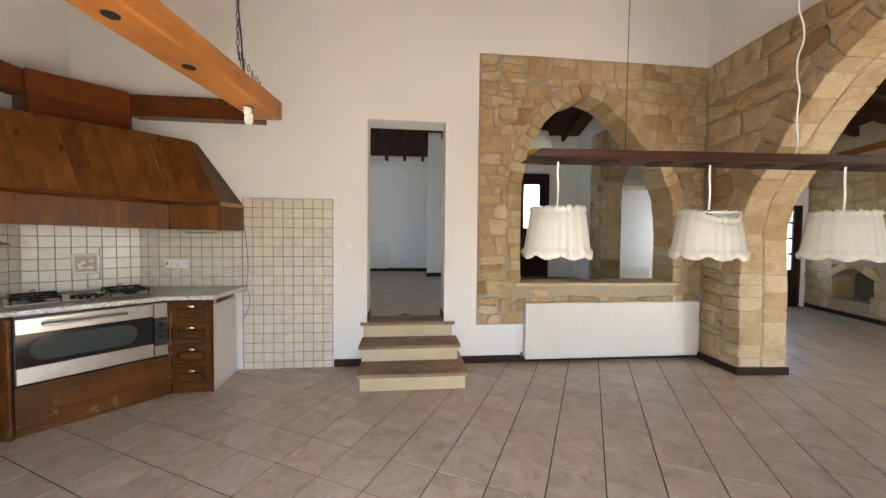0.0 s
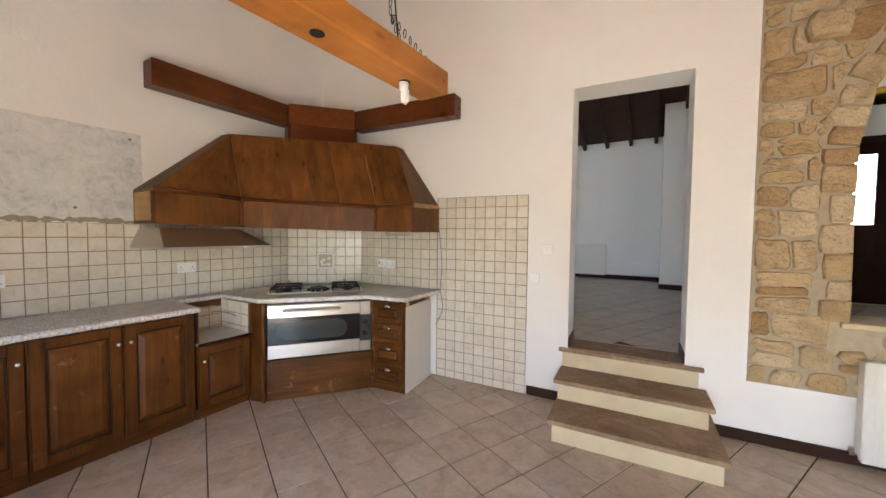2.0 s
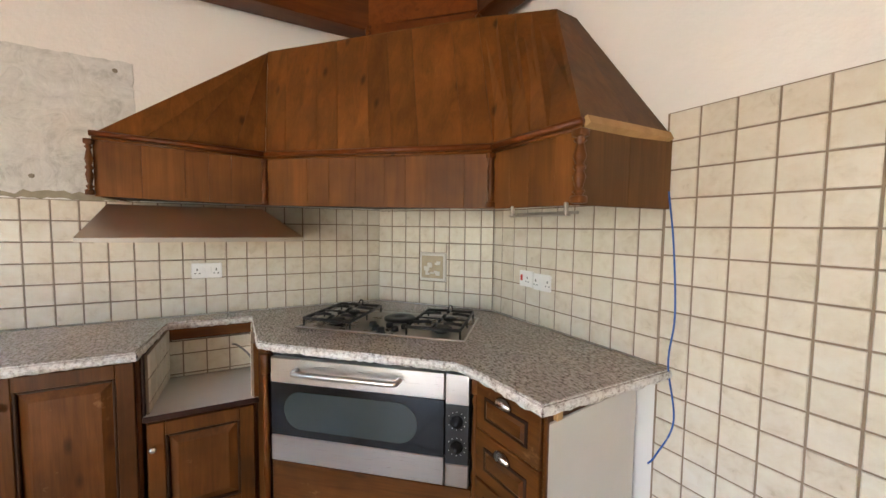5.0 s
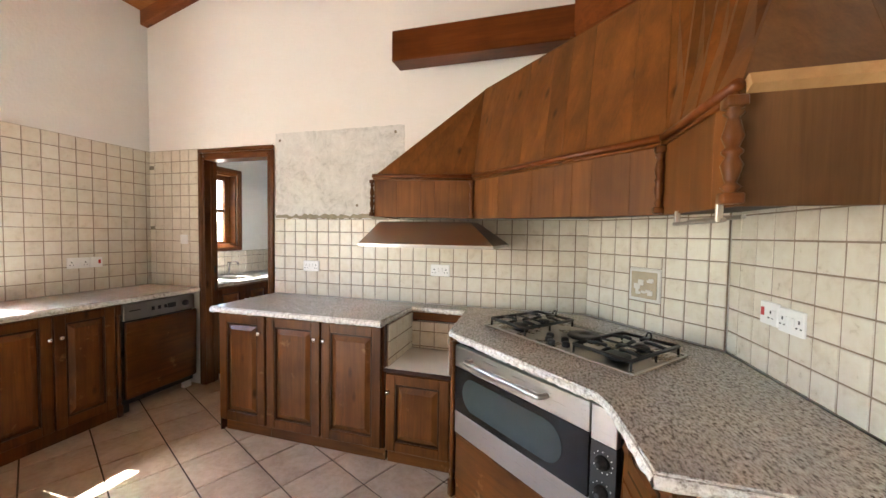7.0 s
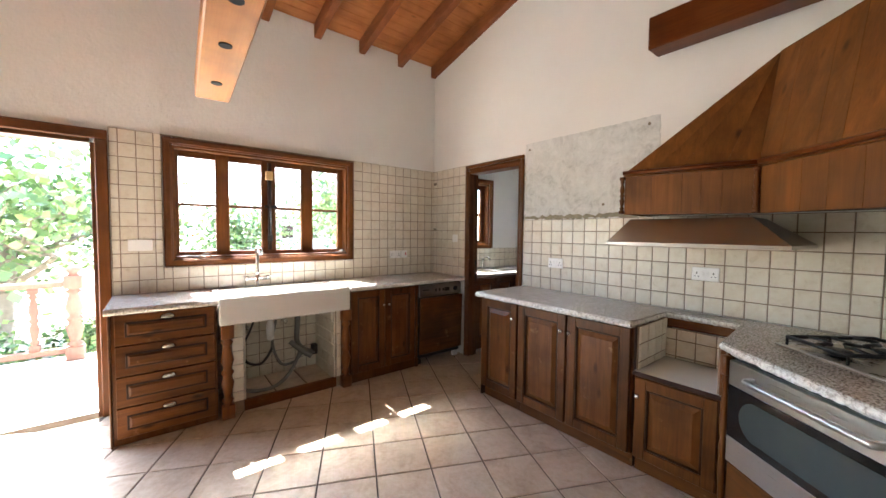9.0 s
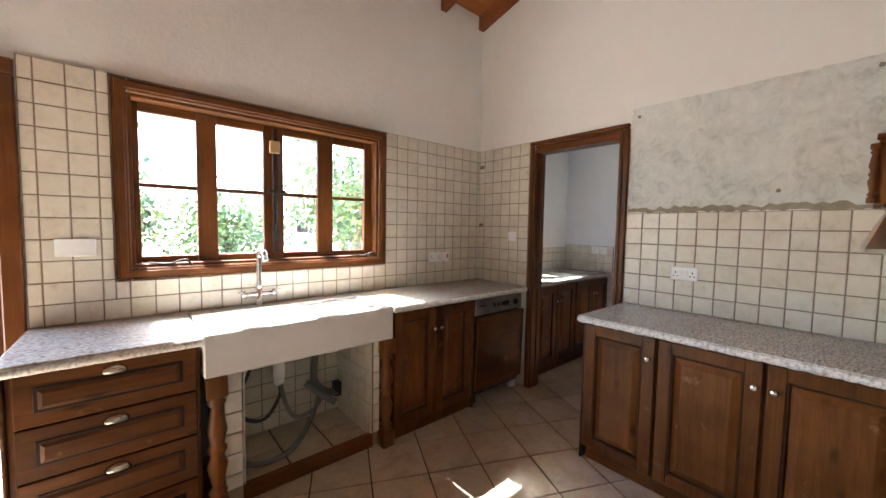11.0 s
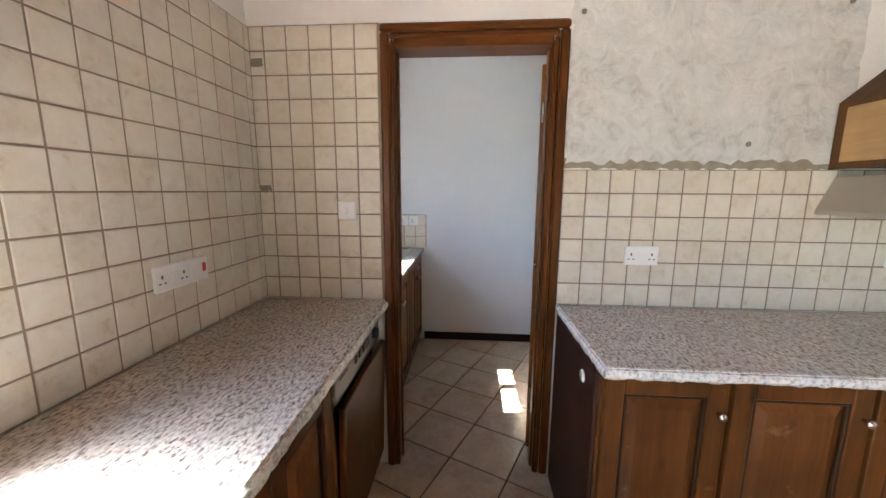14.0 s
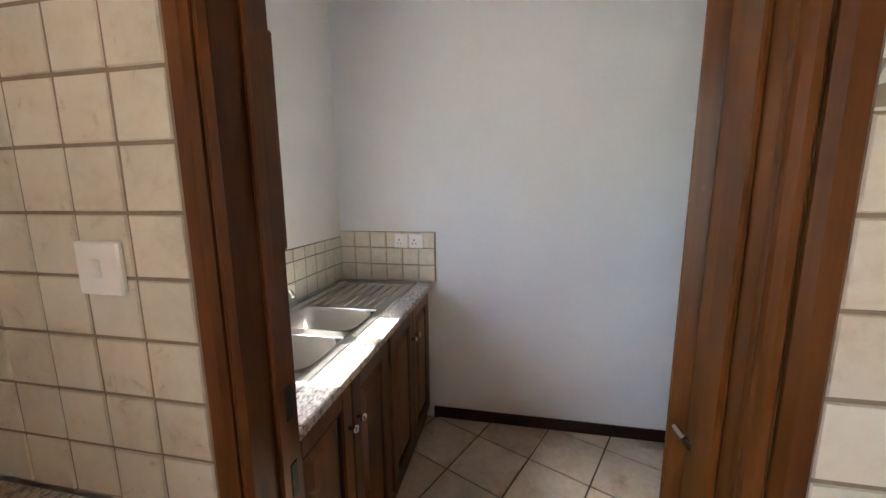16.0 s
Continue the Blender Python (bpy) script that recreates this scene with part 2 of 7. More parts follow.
M["radiator"] = plain("cream_radiator_paint", (0.77, 0.735, 0.66), 0.32, grain=0.03)
M["limestone"] = plain("limestone_riser", (0.62, 0.51, 0.33), 0.8, grain=0.16, scale=6)
M["brass"] = plain("pewter", (0.55, 0.52, 0.47), 0.25, 1.0)
M["yellow"] = plain("yellow_trim", (0.66, 0.42, 0.05), 0.7)
M["iron"] = plain("dark_iron", (0.05, 0.045, 0.04), 0.5, 0.8)


def tread_mat():
    m = Mat("worn_step_tread", 0.75)
    v = m.coords((1, 1, 1), False)
    a = m.noise(v, 3.5, 6, 0.65, 0.8)
    b = m.noise(v, 40.0, 4, 0.7)
    m.colour(m.ramp(m.mix(0.3, a, b), [(0.3, (0.14, 0.088, 0.047)), (0.5, (0.27, 0.18, 0.105)), (0.72, (0.44, 0.32, 0.20))]))
    m.bump(b, 0.3, 0.003)
    return m.m


M["tread"] = tread_mat()


def stone_mat():
    m = Mat("honey_sandstone", 0.88)
    v = m.coords((1, 1, 1))
    a = m.noise(v, 4.5, 6, 0.62, 0.5)
    b = m.noise(v, 34.0, 6, 0.72)
    info = m.node("ShaderNodeObjectInfo")
    base = m.ramp(info.outputs["Random"], [(0.0, (0.40, 0.25, 0.11)), (0.18, (0.62, 0.46, 0.25)), (0.36, (0.52, 0.36, 0.18)), (0.55, (0.72, 0.59, 0.39)), (0.75, (0.61, 0.44, 0.23)), (1.0, (0.70, 0.56, 0.36))])
    col = m.mix(m.ramp(a, [(0.3, (0.6,) * 3), (0.56, (0.0,) * 3)]), base, (0.36, 0.22, 0.10))
    pits = m.ramp(m.noise(v, 55.0, 3, 0.8), [(0.33, (0.7,) * 3), (0.42, (0,) * 3)])
    m.colour(m.mix(pits, col, (0.26, 0.16, 0.08)))
    m.bump(m.mix(0.45, m.mix(0.5, a, m.noise(v, 13.0, 5, 0.65)), b), 1.0, 0.055)
    return m.m


M["stone"] = stone_mat()
M["mortar"] = plain("sandy_mortar", (0.44, 0.36, 0.25), 0.95, grain=0.22, scale=22)


def cloth_mat():
    m = Mat("white_cotton", 0.9)
    v = m.coords((60, 60, 6))
    n = m.noise(v, 1.2, 4)
    m.colour(m.mix(n, (0.85, 0.82, 0.76), (0.90, 0.885, 0.85)))
    m.bump(n, 0.3, 0.004)
    thin = m.node("ShaderNodeBsdfTranslucent", Color=(0.9, 0.88, 0.82, 1.0))
    both = m.node("ShaderNodeMixShader", Fac=0.25)
    m.link(m.b.outputs[0], both.inputs[1])
    m.link(thin.outputs[0], both.inputs[2])
    m.link(both.outputs[0], m.t.nodes["Material Output"].inputs[0])
    return m.m


M["cloth"] = cloth_mat()


def glass_mat():
    m = Mat("window_glass", 0.02)
    m.b.inputs["Transmission Weight"].default_value = 1.0
    m.b.inputs["IOR"].default_value = 1.1
    m.colour((0.97, 0.98, 0.98))
    return m.m


M["glass"] = glass_mat()


def leaf_mat(name, a, b):
    m = Mat(name, 0.5)
    info = m.node("ShaderNodeNewGeometry")
    col = m.ramp(info.outputs["Random Per Island"], [(0, a), (0.6, b), (1, tuple(min(1, x * 1.6) for x in b))])
    m.colour(col)
    m.b.inputs["Subsurface Weight"].default_value = 0.2
    return m.m


M["leaf"] = leaf_mat("broad_leaf", (0.06, 0.11, 0.03), (0.13, 0.19, 0.06))
M["leaf_far"] = leaf_mat("olive_leaf", (0.045, 0.075, 0.025), (0.09, 0.13, 0.05))
M["bark"] = plain("grey_bark", (0.20, 0.16, 0.12), 0.95, grain=0.4, scale=14)
M["paving"] = plain("pale_terrace", (0.62, 0.57, 0.50), 0.85, grain=0.12, scale=3)
M["ground"] = plain("dry_earth", (0.40, 0.34, 0.24), 0.95, grain=0.3, scale=1.5)
M["baluster"] = wood("weathered_baluster", (0.15, 0.068, 0.046), (0.22, 0.115, 0.078), "z", 0.6, knots=False)

# ---- mesh helpers ----


def mesh_of(bm, name, smooth=False):
    bmesh.ops.recalc_face_normals(bm, faces=bm.faces)
    me = bpy.data.meshes.new(name)
    if smooth:
        for f in bm.faces:
            f.smooth = True
    bm.to_mesh(me)
    bm.free()
    return me


def part(name, bm, material, parent, label="", smooth=False, at=None):
    """Links a bmesh as one mesh object under a thing or a part."""
    ob = new(name, mesh_of(bm, name, smooth))
    ob.data.materials.append(material)
    ob.parent = parent
    if at is not None:
        ob.matrix_basis = at
    if label:
        ob["label"] = label
    return ob


def thing(name, m, label, category, group="", kind=""):
    ob = new(name)
    ob.empty_display_size = 0.1
    ob.matrix_basis = m
    return tagged(ob, label, category, group, kind)


def single(name, bm, material, label, category, kind="", smooth=False, at=None, group=""):
    ob = new(name, mesh_of(bm, name, smooth))
    ob.data.materials.append(material)
    if at is not None:
        ob.matrix_basis = at
    return tagged(ob, label, category, group, kind)


def box(x0, x1, y0, y1, z0, z1, bevel=0.0, bm=None, seg=1):
    own = bmesh.new()
    vs = [own.verts.new((x, y, z)) for z in (z0, z1) for x, y in ((x0, y0), (x1, y0), (x1, y1), (x0, y1))]
    for f in ((0, 3, 2, 1), (4, 5, 6, 7), (0, 1, 5, 4), (1, 2, 6, 5), (2, 3, 7, 6), (3, 0, 4, 7)):
        own.faces.new([vs[k] for k in f])
    if bevel:
        bmesh.ops.bevel(own, geom=own.edges[:], offset=bevel, segments=seg, affect="EDGES", profile=0.6)
    return own if bm is None else join(bm, own)


def join(bm, other):
    me = bpy.data.meshes.new("joined")
    other.to_mesh(me)
    other.free()
    bm.from_mesh(me)
    bpy.data.meshes.remove(me)
    return bm


def prism(pts, z0, z1, bevel=0.0, seg=2):
    bm = bmesh.new()
    low = [bm.verts.new((x, y, z0)) for x, y in pts]
    top = [bm.verts.new((x, y, z1)) for x, y in pts]
    n = len(pts)
    bm.faces.new(low[::-1])
    lid = bm.faces.new(top)
    for k in range(n):
        bm.faces.new((low[k], low[(k + 1) % n], top[(k + 1) % n], top[k]))
    if bevel:
        bmesh.ops.bevel(bm, geom=list(lid.edges), offset=bevel, segments=seg, affect="EDGES")
    return bm


def solid(points, faces, bevel=0.0):
    bm = bmesh.new()
    vs = [bm.verts.new(p) for p in points]
    for f in faces:
        bm.faces.new([vs[k] for k in f])
    if bevel:
        bmesh.ops.bevel(bm, geom=bm.edges[:], offset=bevel, segments=1, affect="EDGES")
    return bm


def lathe(profile, n=14, bm=None, at=(0, 0, 0)):
    """A turned shape from (radius, height) pairs."""
    bm = bm or bmesh.new()
    rings = []
    for r, z in profile:
        rings.append([bm.verts.new((at[0] + r * math.cos(2 * math.pi * k / n), at[1] + r * math.sin(2 * math.pi * k / n), at[2] + z)) for k in range(n)])
    for a, b in zip(rings, rings[1:]):
        for k in range(n):
            bm.faces.new((a[k], a[(k + 1) % n], b[(k + 1) % n], b[k]))
    bm.faces.new(rings[0][::-1])
    bm.faces.new(rings[-1])
    return bm


def tube(points, radius, n=8, bm=None):
    bm = bm or bmesh.new()
    pts = [Vector(p) for p in points]
    rings = []
    for k, p in enumerate(pts):
        way = (pts[min(k + 1, len(pts) - 1)] - pts[max(k - 1, 0)]).normalized()
        side = way.cross(Vector((0.31, 0.17, 0.93))).normalized()
        up = side.cross(way)
        rings.append([bm.verts.new(p + radius * (math.cos(2 * math.pi * j / n) * side + math.sin(2 * math.pi * j / n) * up)) for j in range(n)])
    for a, b in zip(rings, rings[1:]):
        for j in range(n):
            bm.faces.new((a[j], a[(j + 1) % n], b[(j + 1) % n], b[j]))
    bm.faces.new(rings[0][::-1])
    bm.faces.new(rings[-1])
    return bm


def bend(points, steps=8):
    """A smooth line through the points."""
    pts = [Vector(p) for p in points]
    pts = [2 * pts[0] - pts[1], *pts, 2 * pts[-1] - pts[-2]]
    out = []
    for a, b, c, d in zip(pts, pts[1:], pts[2:], pts[3:]):
        for k in range(steps):
            s = k / steps
            out.append(0.5 * (2 * b + (c - a) * s + (2 * a - 5 * b + 4 * c - d) * s * s + (3 * b - a - 3 * c + d) * s ** 3))
    return [*out, pts[-2]]


def walled(length, height, thick, holes=(), top=None, low=0.0):
    """A wall along x, its face at y = 0 and its back at y = thick, with rectangular holes (x0, x1, z0, z1) through it."""
    bm = bmesh.new()
    us = sorted({0.0, length, *(h[0] for h in holes), *(h[1] for h in holes)})
    vs = sorted({low, height, *(h[2] for h in holes), *(h[3] for h in holes)})
    cache = {}

    def vert(u, y, v):
        key = (round(u, 4), y, round(v, 4))
        if key not in cache:
            z = top(u) if top and abs(v - height) < 1e-6 else v
            cache[key] = bm.verts.new((u, y, z))
        return cache[key]

    def full(i, j):
        if not (0 <= i < len(us) - 1 and 0 <= j < len(vs) - 1):
            return False
        u, v = (us[i] + us[i + 1]) / 2, (vs[j] + vs[j + 1]) / 2
        return not any(h[0] < u < h[1] and h[2] < v < h[3] for h in holes)

    for i in range(len(us) - 1):
        for j in range(len(vs) - 1):
            if not full(i, j):
                continue
            a, b, c, d = us[i], us[i + 1], vs[j], vs[j + 1]
            bm.faces.new((vert(a, 0, c), vert(b, 0, c), vert(b, 0, d), vert(a, 0, d)))
            bm.faces.new((vert(a, thick, c), vert(a, thick, d), vert(b, thick, d), vert(b, thick, c)))
            for di, dj, p, q in ((-1, 0, (a, c), (a, d)), (1, 0, (b, c), (b, d)), (0, -1, (a, c), (b, c)), (0, 1, (a, d), (b, d))):
                if not full(i + di, j + dj):
                    bm.faces.new((vert(p[0], 0, p[1]), vert(q[0], 0, q[1]), vert(q[0], thick, q[1]), vert(p[0], thick, p[1])))
    return bm

# ---- structure ----
N_TURN = math.degrees(math.atan(0.055))
N_AT = pose(-2.8, 4.411, 0, 0, 0, N_TURN)
W_AT = pose(-2.8, 0, 0, 0, 0, 90)
S_AT = pose(4.6, 0, 0, 0, 0, 180)
E_AT = pose(4.12, 4.79, 0, 0, 0, -90)


def roof(y):
    """The underside of the kitchen's ceiling boards."""
    return 3.42 + 0.25 * y


def structure(name, bm, material, at, label, category):
    return single(name, bm, material, label, category, "structure", at=at)


def nu(x):
    """Along the north wall, from the world's x."""
    return (x + 2.8) / math.cos(radians(N_TURN))


wall_south = structure("wall_south", walled(9.44, 4.0, 0.19, [(4.77, 6.25, 1.16, 2.12), (2.3, 4.335, 0.0, 2.05), (7.70, 8.38, 1.24, 2.13)], top=lambda u: 3.42), M["plaster_rough"], S_AT, "rough white plastered outside wall with window and doorway", "wall")
wall_west = structure("wall_west", walled(4.62, 5.0, 0.12, [(0.64, 1.39, 0.0, 2.1)], top=lambda u: roof(u)), M["plaster"], W_AT, "white plastered wall with a pantry doorway", "wall")
wall_north = structure("wall_north", walled(7.3, 5.0, 0.33, [(nu(0.115), nu(0.97), 0.49, 2.715), (nu(1.34), nu(4.13), 0.44, 3.5)], top=lambda u: roof(4.411 + 0.055 * u)), M["plaster"], N_AT, "white plastered wall with raised doorway", "wall")
wall_east = structure("wall_east", walled(4.79, 5.0, 0.5, [(0.0, 4.79, 0.0, 3.5)], top=lambda u: roof(4.79 - u)), M["plaster"], E_AT, "white plaster above the stone arch", "wall")

# stone walls with arches
N_ARCH = [(1.834, 0.92), (1.826, 1.5), (1.83, 2.05), (1.9, 2.43), (2.09, 2.77), (2.34, 3.0), (2.6, 3.105), (2.82, 3.03), (3.06, 2.83), (3.32, 2.54), (3.55, 2.25), (3.7, 1.95), (3.74, 1.5), (3.745, 0.92)]
N_ARCH = [(nu(x), z) for x, z in N_ARCH]


E_ARCH = [(0.57, 0.0), (0.56, 0.9), (0.53, 1.55), (0.60, 1.85), (0.80, 2.15), (1.06, 2.55), (1.34, 2.87), (1.66, 3.09), (2.03, 3.18)]
E_ARCH += [(4.06 - u, z) for u, z in E_ARCH[-2::-1]]


def arched(u0, u1, z0, z1, thick, arch):
    """A wall face with an arched opening through it."""
    bm = bmesh.new()

    def slab(quad):
        f = [bm.verts.new((u, 0, z)) for u, z in quad]
        b = [bm.verts.new((u, thick, z)) for u, z in quad]
        bm.faces.new(f)
        bm.faces.new(b[::-1])
        for k in range(len(quad)):
            n = (k + 1) % len(quad)
            bm.faces.new((f[k], b[k], b[n], f[n]))

    a, b = arch[0], arch[-1]
    mid = (a[0] + b[0]) / 2
    lo = [p for p in arch if p[0] <= mid]
    hi = [p for p in arch if p[0] > mid]
    for p, q in zip(lo, lo[1:]):
        slab([(u0, p[1]), p, q, (u0, q[1])])
    for p, q in zip(hi, hi[1:]):
        slab([p, (u1, p[1]), (u1, q[1]), q])
    p, q = lo[-1], hi[0]
    slab([(u0, p[1]), p, (u0, z1)])
    slab([p, q, (u1, z1), (u0, z1)])
    slab([q, (u1, q[1]), (u1, z1)])
    if a[1] > z0:
        slab([(u0, z0), (u1, z0), (u1, a[1]), (u0, a[1])])
    return bm


stone_north = structure("wall_stone_north", arched(nu(1.342), nu(4.125), 0.44, 3.497, 0.33, N_ARCH), M["mortar"], N_AT, "honey sandstone wall with a pointed serving arch", "stone wall")
stone_east = structure("wall_stone_east", arched(0.0, 4.79, 0.0, 3.497, 0.5, E_ARCH), M["mortar"], E_AT, "sandstone wall with a wide pointed arch", "stone wall")

# floors
structure("floor", box(-4.64, 9.4, 0.0, 9.3, -0.2, -0.006), M["floor_grout"], None, "dark grout bed under beige floor tiles", "floor")
structure("floor_upper", prism([(-3.3, 4.73), (4.6, 5.15), (4.6, 10.6), (-3.3, 10.6)], 0.1, 0.484), M["floor_grout"], None, "raised floor bed of the upper room", "floor")

# kitchen ceiling: boards and rafters
bm = bmesh.new()
for k in range(58):
    y = -0.35 + k * 0.092
    z0, z1 = roof(y), roof(y + 0.088)
    join(bm, solid([(-3.05, y, z0), (4.7, y, z0), (4.7, y + 0.088, z1), (-3.05, y + 0.088, z1), (-3.05, y, z0 + 0.03), (4.7, y, z0 + 0.03), (4.7, y + 0.088, z1 + 0.03), (-3.05, y + 0.088, z1 + 0.03)],
                   ((0, 3, 2, 1), (4, 5, 6, 7), (0, 1, 5, 4), (1, 2, 6, 5), (2, 3, 7, 6), (3, 0, 4, 7))))
structure("ceiling", bm, M["boards"], None, "varnished pine ceiling boards under the roof", "ceiling")
structure("roof", solid([(-3.1, -0.6, roof(-0.6) + 0.05), (4.8, -0.6, roof(-0.6) + 0.05), (4.8, 5.2, roof(5.2) + 0.05), (-3.1, 5.2, roof(5.2) + 0.05), (-3.1, -0.6, roof(-0.6) + 0.12), (4.8, -0.6, roof(-0.6) + 0.12), (4.8, 5.2, roof(5.2) + 0.12), (-3.1, 5.2, roof(5.2) + 0.12)],
                        ((0, 3, 2, 1), (4, 5, 6, 7), (0, 1, 5, 4), (1, 2, 6, 5), (2, 3, 7, 6), (3, 0, 4, 7))), M["paving"], None, "plain roof deck", "roof")
for k in range(15):
    x = -2.77 + 0.475 * k
    a, b = roof(0.0) - 0.002, roof(4.6) - 0.002
    single("rafter", solid([(x - 0.035, 0.0, a - 0.13), (x + 0.035, 0.0, a - 0.13), (x + 0.035, 4.6, b - 0.13), (x - 0.035, 4.6, b - 0.13), (x - 0.035, 0.0, a), (x + 0.035, 0.0, a), (x + 0.035, 4.6, b), (x - 0.035, 4.6, b)],
                           ((0, 3, 2, 1), (4, 5, 6, 7), (0, 1, 5, 4), (1, 2, 6, 5), (2, 3, 7, 6), (3, 0, 4, 7)), 0.006), M["rafter"], "stained pine rafter under the ceiling boards", "rafter", "structure", group="kitchen rafters")

# pantry shell
structure("wall_pantry_west", box(-4.9, -4.44, 0.0, 2.5, 0.0, 2.9), M["plaster_pantry"], None, "smooth pale painted pantry wall", "wall")
structure("wall_pantry_north", box(-4.44, -2.92, 2.3, 2.5, 0.0, 2.9), M["plaster_pantry"], None, "smooth pale painted pantry end wall", "wall")
structure("ceiling_pantry", box(-4.9, -2.92, 0.0, 2.5, 2.9, 3.0), M["plaster_pantry"], None, "white pantry ceiling", "ceiling")
structure("wall_pantry_east", box(-2.924, -2.9205, 0.0, 0.64, 0.0, 2.9), M["plaster_pantry"], None, "painted skin of the pantry side wall", "wall")

# the east room
structure("wall_east_room_north", walled(1.9, 3.9, 0.25, [(0.62, 1.42, 0.0, 2.2)]), M["plaster"], pose(7.5, 8.0, 0), "white plastered wall beside a glazed door", "wall")
E2_AT = pose(9.06, 8.0, 0, 0, 0, -90 - 15.5)
wall_fire = structure("wall_stone_fireplace", walled(8.4, 3.9, 0.4, [(0.66, 1.62, 0.32, 0.98)]), M["mortar"], E2_AT, "dark stone wall with a small hearth", "stone wall")
structure("wall_hearth_back", box(0.5, 1.8, 0.4, 0.45, 0.2, 1.2), M["cement_dark"], E2_AT, "sooty back of the hearth", "wall")
structure("wall_east_room_south", walled(4.8, 3.6, 0.25, [(1.4, 3.6, 0.0, 2.2)]), M["plaster"], pose(9.4, 0.0, 0, 0, 0, 180), "white plastered wall with a wide doorway", "wall")
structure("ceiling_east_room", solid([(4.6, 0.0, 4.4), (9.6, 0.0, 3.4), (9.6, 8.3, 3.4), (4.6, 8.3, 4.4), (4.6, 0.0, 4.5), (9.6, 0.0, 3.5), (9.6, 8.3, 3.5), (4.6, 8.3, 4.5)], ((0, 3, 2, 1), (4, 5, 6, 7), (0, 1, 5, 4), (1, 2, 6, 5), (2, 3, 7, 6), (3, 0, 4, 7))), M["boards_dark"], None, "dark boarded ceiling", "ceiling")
structure("wall_divider", box(0.0, 4.2, 0.0, 0.2, 0.0, 4.6), M["plaster"], pose(4.78, 4.86, 0, 0, 0, 48.9), "white wall between the two rooms", "wall")

# the upper room
structure("wall_upper_back", box(-3.5, 0.86, 10.4, 10.6, 0.3, 4.2), M["plaster"], None, "white plastered back wall", "wall")
structure("wall_upper_pier", box(0.81, 2.2, 9.15, 10.6, 0.3, 4.2), M["plaster"], None, "white plastered return of the wall", "wall")
structure("wall_upper_east", walled(5.0, 4.2, 0.2, [(0.78, 1.53, 0.5, 2.98)], low=-0.1), M["plaster"], pose(2.2, 9.15, 0), "white plastered wall beside the dark door", "wall")
structure("wall_upper_end", walled(1.45, 4.2, 0.2, [(0.33, 1.13, 0.95, 2.25)], low=-0.1), M["plaster"], pose(6.9, 9.15, 0, 0, 0, -90), "white end wall with a window", "wall")
# The hole is out of view, added and sized to light the room.
structure("wall_upper_west", walled(6.2, 4.2, 0.2, [(2.6, 3.3, 1.2, 2.2)], low=0.3), M["plaster"], pose(-3.3, 4.5, 0, 0, 0, 90), "white wall with an unseen opening added for daylight", "wall")
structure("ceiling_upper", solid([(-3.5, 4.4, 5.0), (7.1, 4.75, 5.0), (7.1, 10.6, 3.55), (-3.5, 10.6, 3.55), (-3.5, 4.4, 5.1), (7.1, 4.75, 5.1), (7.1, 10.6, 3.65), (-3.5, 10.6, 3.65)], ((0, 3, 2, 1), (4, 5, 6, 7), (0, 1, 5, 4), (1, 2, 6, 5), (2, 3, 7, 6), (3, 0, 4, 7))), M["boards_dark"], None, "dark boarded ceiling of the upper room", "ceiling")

# ground outside
structure("ground", box(-400, 400, -700, 400, -0.6, -0.3), M["ground"], None, "dry garden ground reaching the horizon", "ground")
structure("pavement", box(-5.5, 9.5, -2.1, -0.19, -0.3, -0.03), M["paving"], None, "sunlit pale terrace paving", "terrace")

# ---- makers of things ----


def slab(x0, x1, y0, y1, z0, z1, m, parent, name, bevel=0.003, label="", at=None):
    return part(name, box(x0, x1, y0, y1, z0, z1, bevel), m, parent, label, at=at)


def raised_panel(x0, x1, z0, z1, y, proud=0.012, edge=0.035):
    """A fielded panel: a flat field with sloping margins."""
    a = [(x0, y, z0), (x1, y, z0), (x1, y, z1), (x0, y, z1)]
    b = [(x0 + edge, y - proud, z0 + edge), (x1 - edge, y - proud, z0 + edge), (x1 - edge, y - proud, z1 - edge), (x0 + edge, y - proud, z1 - edge)]
    return solid(a + b, ((4, 5, 6, 7), (0, 1, 5, 4), (1, 2, 6, 5), (2, 3, 7, 6), (3, 0, 4, 7), (0, 3, 2, 1)))


KNOB = [(0.006, 0.0), (0.006, 0.012), (0.013, 0.018), (0.015, 0.024), (0.011, 0.031), (0.004, 0.033)]
FRONT = pose(0, 0, 0, 90)


